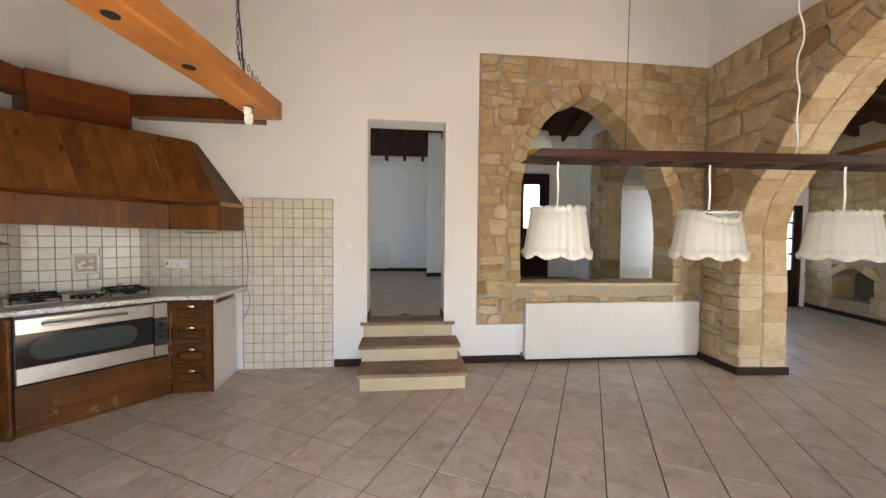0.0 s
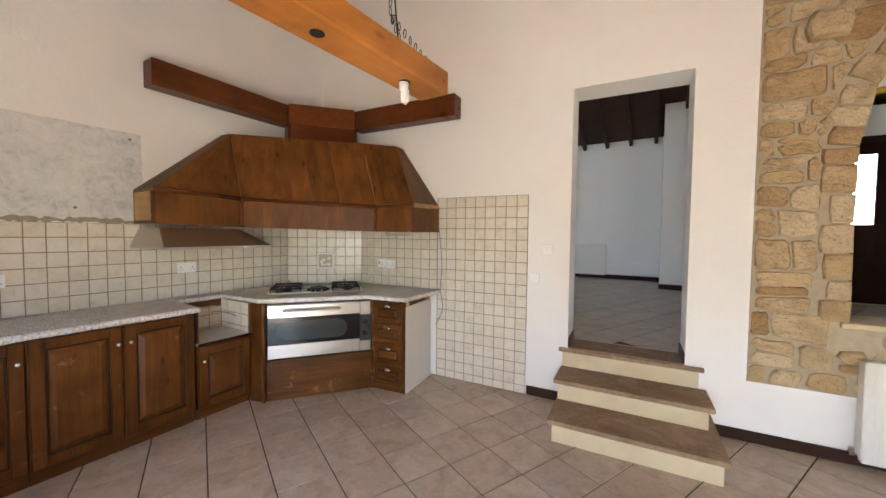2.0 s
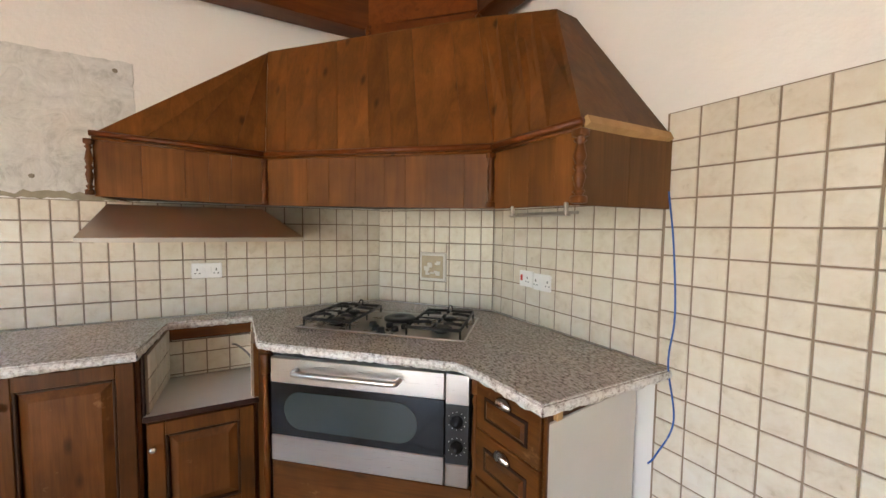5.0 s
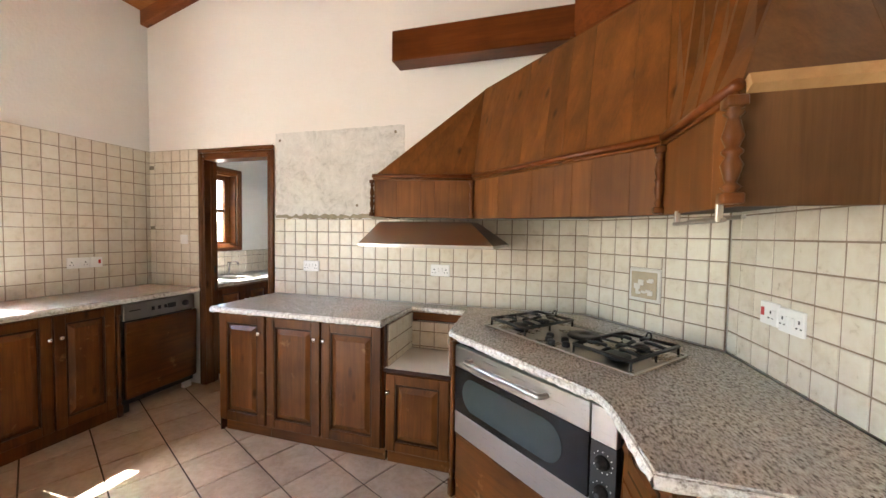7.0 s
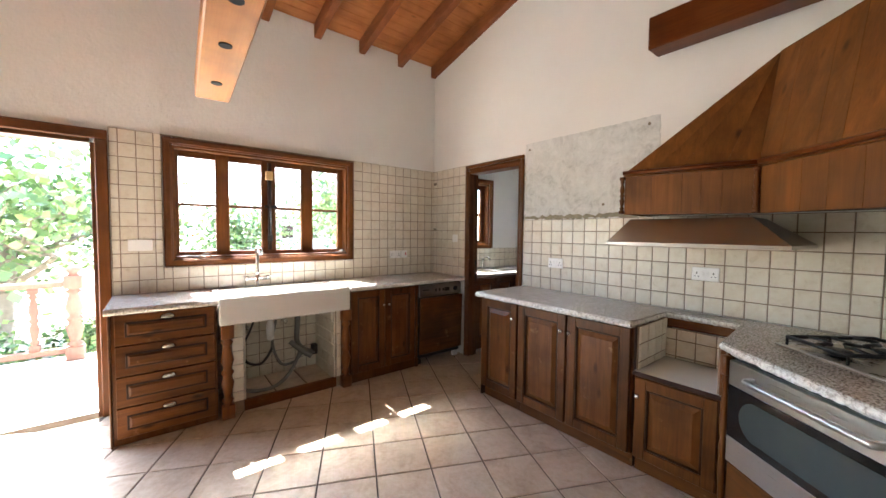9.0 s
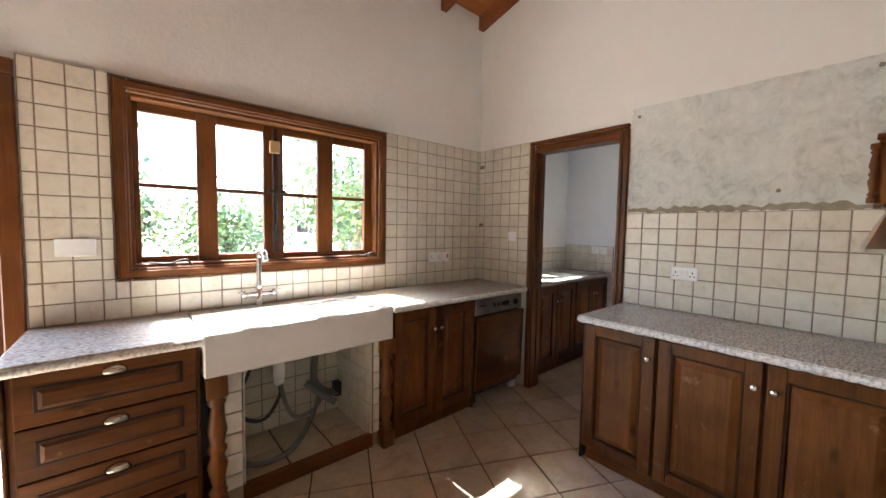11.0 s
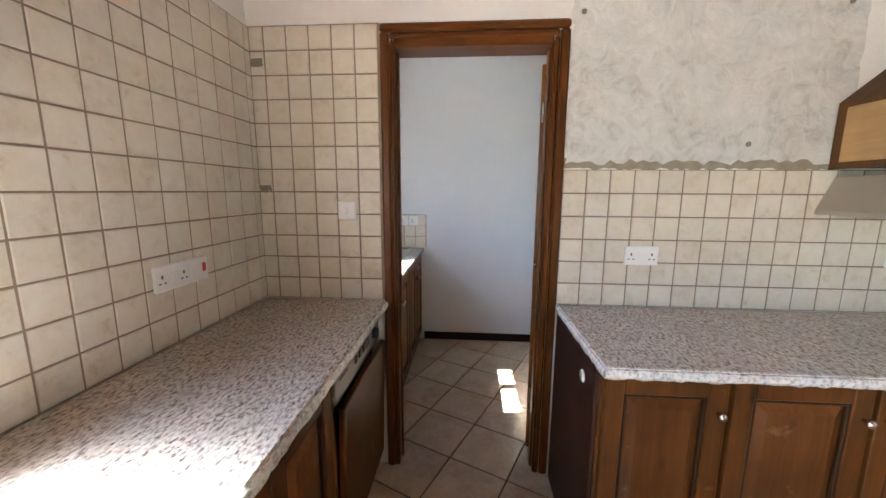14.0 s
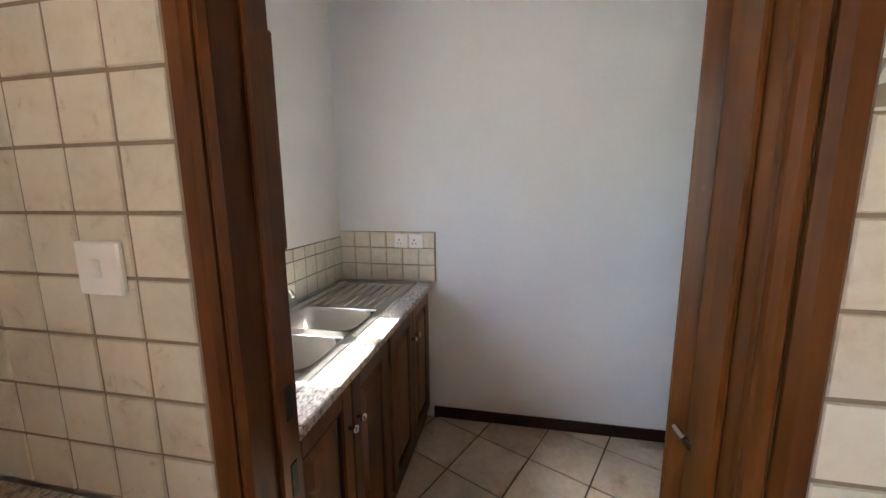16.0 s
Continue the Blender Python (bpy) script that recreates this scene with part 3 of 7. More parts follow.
def panel_door(parent, x0, x1, z0, z1, knob_x, knob_z, front=0.0):
    """A door with stiles, rails, a moulding darkened for its groove's shade, a fielded panel and a knob; its face is 22
    mm before the front.
    """
    s = min(0.06, (x1 - x0) * 0.2)
    f, b = front - 0.022, front
    bm = box(x0, x0 + s, f, b, z0, z1, 0.003)
    box(x1 - s, x1, f, b, z0, z1, 0.003, bm)
    box(x0 + s, x1 - s, f + 0.0006, b, z0, z0 + s, 0.003, bm)
    box(x0 + s, x1 - s, f + 0.0006, b, z1 - s, z1, 0.003, bm)
    door = part("door", bm, M["cabinet"], parent)
    i0, i1, j0, j1 = x0 + s, x1 - s, z0 + s, z1 - s
    w = 0.011
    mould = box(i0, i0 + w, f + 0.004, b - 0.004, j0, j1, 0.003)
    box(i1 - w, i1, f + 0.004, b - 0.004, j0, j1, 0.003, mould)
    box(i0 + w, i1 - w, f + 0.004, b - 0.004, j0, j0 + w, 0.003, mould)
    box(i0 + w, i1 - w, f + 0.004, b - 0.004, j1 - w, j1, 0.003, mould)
    part("moulding", mould, M["groove_shade"], door, "moulding coloured dark for groove shade")
    part("panel", raised_panel(i0 + w, i1 - w, j0 + w, j1 - w, b - 0.004, 0.017, min(0.034, (j1 - j0) * 0.18)), M["cabinet_panel"], door)
    if knob_x is not None:
        part("knob", lathe(KNOB, 10), M["chrome"], door, "small chrome knob", True, pose(knob_x, f, knob_z, 90))
    return door


def cup_pull(parent, x, z, y):
    bm = bmesh.new()
    bmesh.ops.create_uvsphere(bm, u_segments=14, v_segments=10, radius=1.0)
    bmesh.ops.delete(bm, geom=[v for v in bm.verts if v.co.y > 0.05 or v.co.z < -0.35], context="VERTS")
    for v in bm.verts:
        v.co = (v.co.x * 0.042, v.co.y * 0.024, v.co.z * 0.024)
    geom = bmesh.ops.solidify(bm, geom=bm.faces[:], thickness=0.002)
    return part("cup_handle", bm, M["brass"], parent, "nickel cup handle", True, pose(x, y, z))


def drawer_front(parent, x0, x1, z0, z1, front=0.0):
    f = front - 0.02
    drawer = part("drawer", box(x0, x1, f, front, z0, z1, 0.004), M["cabinet_x"], parent)
    s = min(0.05, (z1 - z0) * 0.26)
    # Shadow round the raised panel, put in as a dark-coloured ring.
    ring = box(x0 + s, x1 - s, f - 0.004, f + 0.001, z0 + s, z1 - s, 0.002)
    part("moulding", ring, M["recess"], drawer, "moulding ring painted dark as shadow")
    part("panel", raised_panel(x0 + s + 0.01, x1 - s - 0.01, z0 + s + 0.01, z1 - s - 0.01, f - 0.003, 0.008, 0.014), M["cabinet_x"], drawer)
    cup_pull(drawer, (x0 + x1) / 2, z1 - s * 0.75, f - 0.004)
    return drawer


def turned(height, r, square):
    """A turned post with square ends."""
    h = height
    f = min(1.0, (h - 2 * square) / 0.5)
    lo, hi = square, h - square
    prof = [(r * 0.9, lo), (r * 0.55, lo + 0.01 * f), (r * 0.95, lo + 0.035 * f), (r * 0.5, lo + 0.06 * f), (r * 0.62, lo + 0.08 * f), (r, lo + (hi - lo) * 0.33), (r * 0.6, lo + (hi - lo) * 0.43),
            (r * 0.95, lo + (hi - lo) * 0.47), (r * 0.95, lo + (hi - lo) * 0.5), (r * 0.6, lo + (hi - lo) * 0.54), (r, lo + (hi - lo) * 0.66), (r * 0.62, hi - 0.075 * f), (r * 0.5, hi - 0.055 * f), (r * 0.95, hi - 0.03 * f), (r * 0.55, hi - 0.01 * f), (r * 0.9, hi)]
    bm = lathe(prof, 12)
    q = r * 0.95
    box(-q, q, -q, q, 0, square, 0.003, bm)
    box(-q, q, -q, q, h - square, h, 0.003, bm)
    return bm


def plate(name, at, wide, high, label, rockers=(), holes=(), red=()):
    """A white wall plate; rockers and pin holes at local x."""
    t = thing(name, at, label, "socket" if holes else "switch")
    slab(-wide / 2, wide / 2, -0.011, 0.0, -high / 2, high / 2, M["plastic"], t, "plate", 0.003)
    for x in rockers:
        slab(x - 0.007, x + 0.007, -0.016, -0.0105, -0.014 + 0.0, 0.016, M["plastic"], t, "rocker", 0.002)
    for x in red:
        slab(x - 0.008, x + 0.008, -0.016, -0.0105, -0.012, 0.02, M["red"], t, "rocker", 0.002, "red rocker")
    for x in holes:
        bm = bmesh.new()
        box(x - 0.003, x + 0.003, -0.0118, -0.0105, 0.0, 0.012, 0, bm)
        box(x - 0.014, x - 0.006, -0.0118, -0.0105, -0.018, -0.013, 0, bm)
        box(x + 0.006, x + 0.014, -0.0118, -0.0105, -0.018, -0.013, 0, bm)
        part("pin_holes", bm, M["black"], t, "dark pin holes")
    return t


# ---- tiles ----
TILE_MESHES = {}


def tile_mesh(w, h, material, thick=0.008):
    key = (round(w, 3), round(h, 3), material.name)
    if key not in TILE_MESHES:
        bm = bmesh.new()
        e = 0.0028
        a = [bm.verts.new(p) for p in ((0, 0, 0), (w, 0, 0), (w, 0, h), (0, 0, h))]
        b = [bm.verts.new(p) for p in ((e * 0.3, -thick * 0.6, e * 0.3), (w - e * 0.3, -thick * 0.6, e * 0.3), (w - e * 0.3, -thick * 0.6, h - e * 0.3), (e * 0.3, -thick * 0.6, h - e * 0.3))]
        c = [bm.verts.new(p) for p in ((e, -thick, e), (w - e, -thick, e), (w - e, -thick, h - e), (e, -thick, h - e))]
        for p, q in ((a, b), (b, c)):
            for k in range(4):
                n = (k + 1) % 4
                bm.faces.new((p[k], p[n], q[n], q[k]))
        bm.faces.new(c)
        me = mesh_of(bm, "tile")
        me.materials.append(material)
        TILE_MESHES[key] = me
    return TILE_MESHES[key]


def tiled(parent, u0, u1, z0, z1, pitch=0.105, holes=(), at=None, gap=0.004, du=0.0, dz=0.0, material=None, bed=True):
    """Wall tiles over a stretch of a wall's face, cut round rectangular holes, on a bed of grout."""
    rnd = random.Random(int(u0 * 100 + z0 * 10))
    base = at or Matrix.Identity(4)
    if bed:
        bm = bmesh.new()
        us = sorted({u0, u1, *(min(max(h[0], u0), u1) for h in holes), *(min(max(h[1], u0), u1) for h in holes)})
        zs = sorted({z0, z1, *(min(max(h[2], z0), z1) for h in holes), *(min(max(h[3], z0), z1) for h in holes)})
        for a, b in zip(us, us[1:]):
            for c, d in zip(zs, zs[1:]):
                if not any(h[0] < (a + b) / 2 < h[1] and h[2] < (c + d) / 2 < h[3] for h in holes):
                    box(a, b, -0.0098, -0.0005, c, d, 0, bm)
        part("grout_bed", bm, M["grout"], parent, "brown grout", at=base)
    i = math.floor((u0 - du) / pitch)
    while du + i * pitch < u1 - 0.012:
        j = math.floor((z0 - dz) / pitch + 1e-6)
        while dz + j * pitch < z1 - 0.012:
            a, b = max(u0, du + i * pitch), min(u1, du + (i + 1) * pitch)
            c, d = max(z0, dz + j * pitch), min(z1, dz + (j + 1) * pitch)
            pieces = [(a, b, c, d)]
            for h in holes:
                cut = []
                for a, b, c, d in pieces:
                    if b <= h[0] or a >= h[1] or d <= h[2] or c >= h[3]:
                        cut.append((a, b, c, d))
                        continue
                    for q in ((a, h[0], c, d), (h[1], b, c, d), (max(a, h[0]), min(b, h[1]), c, h[2]), (max(a, h[0]), min(b, h[1]), h[3], d)):
                        if q[1] - q[0] > 0.012 and q[3] - q[2] > 0.012:
                            cut.append(q)
                pieces = cut
            for a, b, c, d in pieces:
                if b - a < 0.012 or d - c < 0.012:
                    continue
                ob = new("tile", tile_mesh(b - a - gap, d - c - gap, material or M["tile"]))
                ob.parent = parent
                ob.matrix_basis = base @ pose(a + gap / 2, -0.005 + rnd.uniform(-0.0008, 0.0008), c + gap / 2, rnd.uniform(-0.5, 0.5), 0, rnd.uniform(-0.5, 0.5))
            j += 1
        i += 1


# ---- steps and trims ----
steps = thing("steps", N_AT, "three worn limestone steps up to the doorway", "steps")
for k, (front, ua, ub) in enumerate(((-0.70, 0.085, 1.135), (-0.355, 0.065, 1.11), (-0.03, 0.045, 1.09))):
    z0, z1 = k * 0.163, (k + 1) * 0.163
    slab(nu(ua) + 0.03, nu(ub) - 0.03, front + 0.025, 0.0 if k < 2 else 0.3, z0, z1 - 0.035, M["limestone"], steps, "riser", 0.004, "stained limestone riser")
    slab(nu(ua), nu(ub), front, -0.002, z1 - 0.035, z1, M["tread"], steps, "tread", 0.006, "brown worn tread")
slab(nu(0.12), nu(0.965), -0.001, 0.30, 0.45, 0.4945, M["tread"], steps, "threshold", 0.002, "worn stone threshold")


def skirting(at, u0, u1, z=0.0, high=0.085, y=0.0):
    structure("baseboard", box(u0, u1, y - 0.012, y - 0.001, z + 0.001, z + high, 0.003), M["skirting"], at, "dark brown wooden skirting board", "skirting")


skirting(N_AT, nu(-0.24), nu(0.1))
skirting(N_AT, nu(1.12), nu(4.1))
for u in (nu(0.115), nu(0.97)):
    s = 1 if u < nu(0.5) else -1
    structure("baseboard", box(min(u, u + s * 0.012), max(u, u + s * 0.012), 0.01, 0.32, 0.491, 0.575, 0.003), M["skirting"], N_AT, "short skirting in the doorway reveal", "skirting")
skirting(E_AT, 0.02, 0.58, y=-0.04)
structure("baseboard", box(0.584, 0.597, -0.052, 0.54, 0.001, 0.085, 0.003), M["skirting"], E_AT, "dark skirting round the stone pier", "skirting")
structure("baseboard", box(-4.44, -4.428, 0.6, 2.3, 0.001, 0.075, 0.003), M["skirting"], None, "dark skirting board in the pantry", "skirting")
structure("baseboard", box(-3.4, 0.81, 10.386, 10.398, 0.49, 0.585), M["skirting"], None, "dark skirting board", "skirting")
structure("baseboard", box(0.797, 2.9, 9.135, 9.148, 0.49, 0.585), M["skirting"], None, "dark skirting board", "skirting")
skirting(E2_AT, 0.0, 8.4)
structure("trim", box(nu(1.80), nu(3.80), -0.025, 0.36, 0.885, 0.921, 0.006), M["limestone"], N_AT, "smooth limestone sill of the serving arch", "sill")

# ---- pantry doorway ----
door_1 = thing("door_1", W_AT, "stained pine doorway to the pantry, its door open", "door", kind="structure")
for a, c, q, d in ((0.612, 0.653, 0.654, 0.675), (1.388, 1.428, 1.363, 1.387)):
    slab(a, c, -0.026, -0.002, 0.0, 2.105, M["frame"], door_1, "architrave", 0.009)
    slab(q, d, -0.019, -0.002, 0.0, 2.075, M["frame"], door_1, "bead", 0.008, "rounded bead")
slab(0.612, 1.428, -0.0265, -0.002, 2.1055, 2.14, M["frame_x"], door_1, "architrave", 0.009)
slab(0.654, 1.387, -0.0185, -0.002, 2.0755, 2.1045, M["frame_x"], door_1, "bead", 0.008, "rounded bead")
slab(0.642, 0.672, -0.012, 0.124, 0.0, 2.06, M["frame"], door_1, "jamb", 0.004)
slab(1.36, 1.389, 0.0, 0.124, 0.0, 2.06, M["frame"], door_1, "jamb", 0.004)
slab(1.36, 1.3625, -0.012, 0.0, 0.0, 2.06, M["frame"], door_1, "jamb_lip", 0.004)
slab(0.672, 1.36, -0.012, 0.124, 2.045, 2.099, M["frame_x"], door_1, "jamb", 0.004)
slab(0.672, 0.682, 0.05, 0.075, 0.0, 2.045, M["frame"], door_1, "stop", 0.003)
slab(1.35, 1.36, 0.03, 0.075, 0.0, 2.045, M["frame"], door_1, "stop", 0.003)
leaf = part("leaf", box(0.0, 0.68, -0.04, 0.0, 0.01, 2.02, 0.003), M["cabinet_panel"], door_1, "open door leaf", at=pose(1.349, 0.168, 0, 0, 0, 62))
part("latch", tube([(0.0, 0.0, 0.0), (0.0, -0.03, 0.0), (0.012, -0.035, -0.012)], 0.006, 6), M["brass"], door_1, "small brass hook", at=pose(1.352, 0.142, 1.06))
for z in (0.86, 1.02):
    slab(0.6715, 0.6745, 0.085, 0.105, z, z + 0.07, M["iron"], door_1, "strike_plate", 0.0008, "dark strike plate")
for z in (0.3, 1.75):
    part("hinge", lathe([(0.007, 0.0), (0.007, 0.09)], 8), M["brass"], door_1, "brass hinge", at=pose(1.357, 0.132, z))


# ---- windows ----
def casement(name, at, u0, u1, z0, z1, cols, rows, trim, label, deep=0.1):
    """A wooden window: trim on the wall, a lining, casements with panes."""
    w = thing(name, at, label, "window", kind="structure")
    t = trim
    for a, b, c, d in ((u0, u0 + t, z0, z1), (u1 - t, u1, z0, z1)):
        slab(a, b, -0.03, -0.001, c, d, M["frame"], w, "window_frame", 0.006)
        slab(a + 0.012, b - 0.012, -0.042, -0.03, c + 0.012, d - 0.012, M["frame"], w, "window_moulding", 0.005)
    for c, d in ((z0, z0 + t), (z1 - t, z1)):
        slab(u0 + t, u1 - t, -0.0295, -0.001, c, d, M["frame_x"], w, "window_frame", 0.006)
        slab(u0 + 0.012, u1 - 0.012, -0.0415, -0.03, c + 0.012, d - 0.012, M["frame_x"], w, "window_moulding", 0.005)
    i0, i1, j0, j1 = u0 + t - 0.004, u1 - t + 0.004, z0 + t - 0.004, z1 - t + 0.004
    slab(i0, i0 + 0.02, -0.001, deep + 0.05, j0, j1, M["frame_y"], w, "lining", 0.002)
    slab(i1 - 0.02, i1, -0.001, deep + 0.05, j0, j1, M["frame_y"], w, "lining", 0.002)
    slab(i0 + 0.02, i1 - 0.02, -0.001, deep + 0.05, j1 - 0.02, j1, M["frame_x"], w, "lining", 0.002)
    slab(i0 + 0.02, i1 - 0.02, -0.001, deep + 0.05, j0, j0 + 0.02, M["frame_x"], w, "window_sill", 0.002)
    edges = [i0 + 0.02, *[x for c in cols for x in c], i1 - 0.02]
    lo, hi = rows[0][0], rows[-1][1]
    f, b = deep - 0.02, deep + 0.022
    for a, c in zip(edges[0::2], edges[1::2]):
        slab(a, c, f, b, j0 + 0.02, j1 - 0.02, M["frame"], w, "casement_stile", 0.004)
    for a, c in cols:
        slab(a, c, f + 0.001, b - 0.001, j0 + 0.02, lo, M["frame_x"], w, "casement_rail", 0.004)
        slab(a, c, f + 0.001, b - 0.001, hi, j1 - 0.02, M["frame_x"], w, "casement_rail", 0.004)
        for r, s in zip(rows, rows[1:]):
            slab(a, c, f + 0.006, b - 0.006, r[1], s[0], M["frame_x"], w, "glazing_bar", 0.003)
        for r in rows:
            p = slab(a, c, deep, deep + 0.003, r[0], r[1], M["glass"], w, "pane", 0)
            p.visible_shadow = False
    return w


def su(x):
    return 4.6 - x


window_1 = casement("window_1", S_AT, su(-0.11), su(-1.712), 1.10, 2.132,
                    [(su(-0.215), su(-0.475)), (su(-0.578), su(-0.84)), (su(-0.965), su(-1.2)), (su(-1.316), su(-1.576))], [(1.215, 1.598), (1.622, 2.005)], 0.062, "stained pine casement window with eight panes")
part("bolt", box(su(-0.905) - 0.014, su(-0.905) + 0.014, 0.045, 0.08, 1.22, 2.03, 0.003), M["recess"], window_1, "dark meeting stile cover")
part("lock_box", box(su(-0.9) - 0.03, su(-0.9) + 0.03, 0.03, 0.06, 1.87, 1.95, 0.004), M["bare"], window_1, "pale wooden block on the stile")
bm = tube(bend([(su(-0.91), 0.05, 1.62), (su(-0.905), 0.03, 1.55), (su(-0.91), 0.035, 1.45), (su(-0.90), 0.03, 1.36)]), 0.006, 6)
box(su(-0.9) - 0.022, su(-0.9) + 0.022, 0.02, 0.04, 1.30, 1.36, 0.003, bm)
box(su(-0.97), su(-0.86), 0.045, 0.06, 1.61, 1.635, 0.003, bm)
part("lock_chain", bm, M["iron"], window_1, "chain and padlock")
for x in (-0.33, -1.52):
    part("window_stay", tube(bend([(su(x) - 0.09, 0.02, 1.185), (su(x), -0.005, 1.178), (su(x) + 0.07, -0.03, 1.20), (su(x) + 0.10, -0.05, 1.165)]), 0.006, 6), M["iron"], window_1, "dark iron window stay")

casement("window_2", S_AT, su(-3.05), su(-3.85), 1.18, 2.145, [(su(-3.13), su(-3.41)), (su(-3.48), su(-3.70))], [(1.29, 1.63), (1.67, 2.005)], 0.062, "small stained pine pantry window")

# terrace doorway; its unseen east part is widened to let in more sun
door_2 = thing("door_2", S_AT, "stained pine doorway, open to the terrace", "door", kind="structure")
for a, b in ((su(0.275), su(0.205)), (su(2.365), su(2.295))):
    slab(a, b, -0.028, -0.001, 0.0, 2.045, M["frame"], door_2, "architrave", 0.006)
slab(su(2.365), su(0.205), -0.0285, -0.001, 2.045, 2.115, M["frame_x"], door_2, "architrave", 0.006)
slab(su(0.3), su(0.266), -0.0005, 0.19, 0.0, 2.02, M["frame"], door_2, "jamb", 0.003)
slab(su(2.3), su(2.266), -0.0005, 0.19, 0.0, 2.02, M["frame"], door_2, "jamb", 0.003)
slab(su(2.266), su(0.3), -0.0005, 0.19, 2.015, 2.049, M["frame_x"], door_2, "jamb", 0.003)

# ---- wall tiles ----
tiled(wall_south, su(0.2), su(-2.8), 0.9, 2.1456, 0.1038, [(su(-0.105), su(-1.717), 1.095, 2.137)], du=su(-1.926), dz=0.9)
tiled(wall_west, 0.014, 0.612, 0.9, 2.1456, 0.1038, dz=0.9, du=0.498)
tiled(wall_west, 1.43, 3.92, 0.9, 1.523, 0.1038, dz=0.9, du=1.533)
tiled(wall_north, nu(-1.185), nu(-0.25), 0.0, 1.835, 0.1035, dz=1.835, du=nu(-0.25))
tiled(wall_north, nu(-2.2), nu(-1.185), 0.9, 1.535, 0.1035, dz=0.894, du=nu(-1.276))
chamfer_way = math.degrees(math.atan2(4.427 - 3.9, -2.172 + 2.78))
CH_AT = pose(-2.78, 3.9, 0, 0, 0, chamfer_way)
CH_LONG = math.hypot(4.427 - 3.9, -2.172 + 2.78)
wall_corner = structure("wall_corner", box(0.0, CH_LONG, 0.001, 0.12, 0.0, 1.6), M["plaster"], CH_AT, "short splayed wall across the corner", "wall")
deco = (0.31, 0.50, 1.06, 1.245)
tiled(wall_corner, 0.0, CH_LONG, 0.905, 1.535, 0.1038, [deco], dz=0.894, du=0.0)
relief = thing("picture_tile", CH_AT, "square relief tile with a faded village scene", "tile")
slab(deco[0] + 0.003, deco[1] - 0.003, -0.014, -0.001, deco[2] + 0.003, deco[3] - 0.003, M["laminate"], relief, "tile_body", 0.004)
slab(deco[0] + 0.02, deco[1] - 0.02, -0.016, -0.0135, deco[2] + 0.02, deco[3] - 0.02, M["mortar"], relief, "relief_field", 0.003, "grey-brown relief field")
rnd = random.Random(4)
for k in range(9):
    x, z = rnd.uniform(deco[0] + 0.03, deco[1] - 0.06), rnd.uniform(deco[2] + 0.03, deco[3] - 0.06)
    slab(x, x + rnd.uniform(0.015, 0.04), -0.021, -0.0155, z, z + rnd.uniform(0.012, 0.035), M["laminate"], relief, "relief_block", 0.003)


def ragged(u0, u1, z0, z1, step, amp, y, seed):
    """A thin skin with an uneven outline."""
    rnd = random.Random(seed)
    pts = []
    n, m = max(3, int((u1 - u0) / step)), max(3, int((z1 - z0) / step))
    pts += [(u0 + (u1 - u0) * k / n, z0 + rnd.uniform(-amp, amp)) for k in range(n)]
    pts += [(u1 + rnd.uniform(-amp, amp) * 0.4, z0 + (z1 - z0) * k / m) for k in range(m)]
    pts += [(u1 - (u1 - u0) * k / n, z1 + rnd.uniform(-amp, amp) * 0.25) for k in range(n)]
    pts += [(u0 + rnd.uniform(-amp, amp) * 0.8, z1 - (z1 - z0) * k / m) for k in range(m)]
    bm = bmesh.new()
    f = [bm.verts.new((u, y, z)) for u, z in pts]
    b = [bm.verts.new((u, -0.0005, z)) for u, z in pts]
    bm.faces.new(f)
    for k in range(len(pts)):
        n2 = (k + 1) % len(pts)
        bm.faces.new((f[k], b[k], b[n2], f[n2]))
    return bm


part("cement_patch", ragged(1.436, 2.59, 1.556, 2.23, 0.028, 0.014, -0.004, 3), M["cement"], wall_west, "bare grey cement patch")
part("torn_edge", ragged(1.432, 2.60, 1.526, 1.575, 0.022, 0.006, -0.0025, 5), M["cement_torn"], wall_west, "torn olive-grey cement edge")
for u, z in ((2.52, 2.18), (1.48, 2.17), (2.2, 1.63)):
    part("plug", lathe([(0.011, 0.0), (0.011, 0.004)], 8), M["cement_dark"], wall_west, "old screw hole", at=pose(u, -0.004, z, 90))
for z in (1.98, 1.42):
    part("chip", ragged(0.02, 0.075, z, z + 0.03, 0.012, 0.008, -0.0155, int(z * 50)), M["cement_dark"], wall_west, "chipped tile")

# ---- plates on the walls ----
plate("wall_socket", W_AT @ pose(1.794, -0.013, 1.141), 0.146, 0.086, "white double socket on the tiles", (-0.015, 0.015), (-0.045, 0.045))
plate("wall_socket", W_AT @ pose(2.89, -0.013, 1.15), 0.146, 0.086, "white double socket on the tiles", (-0.015, 0.015), (-0.045, 0.045))
plate("wall_switch", W_AT @ pose(0.441, -0.013, 1.332), 0.086, 0.086, "white light switch on the tiles", (0.0,))
plate("wall_socket", S_AT @ pose(su(-2.23), -0.013, 1.138), 0.146, 0.086, "white double socket on the tiles", (-0.015, 0.015), (-0.045, 0.045))
plate("wall_socket", S_AT @ pose(su(-2.35), -0.013, 1.138), 0.086, 0.086, "white fused outlet with a red neon", (), (), (0.02,))
plate("wall_socket", S_AT @ pose(su(0.035), -0.013, 1.275), 0.146, 0.086, "white blank outlet plate on the tiles")
plate("wall_socket", N_AT @ pose(nu(-1.885), -0.013, 1.138), 0.1, 0.086, "white cooker outlet with a red switch", (0.03,), (0.012,), (-0.03,))
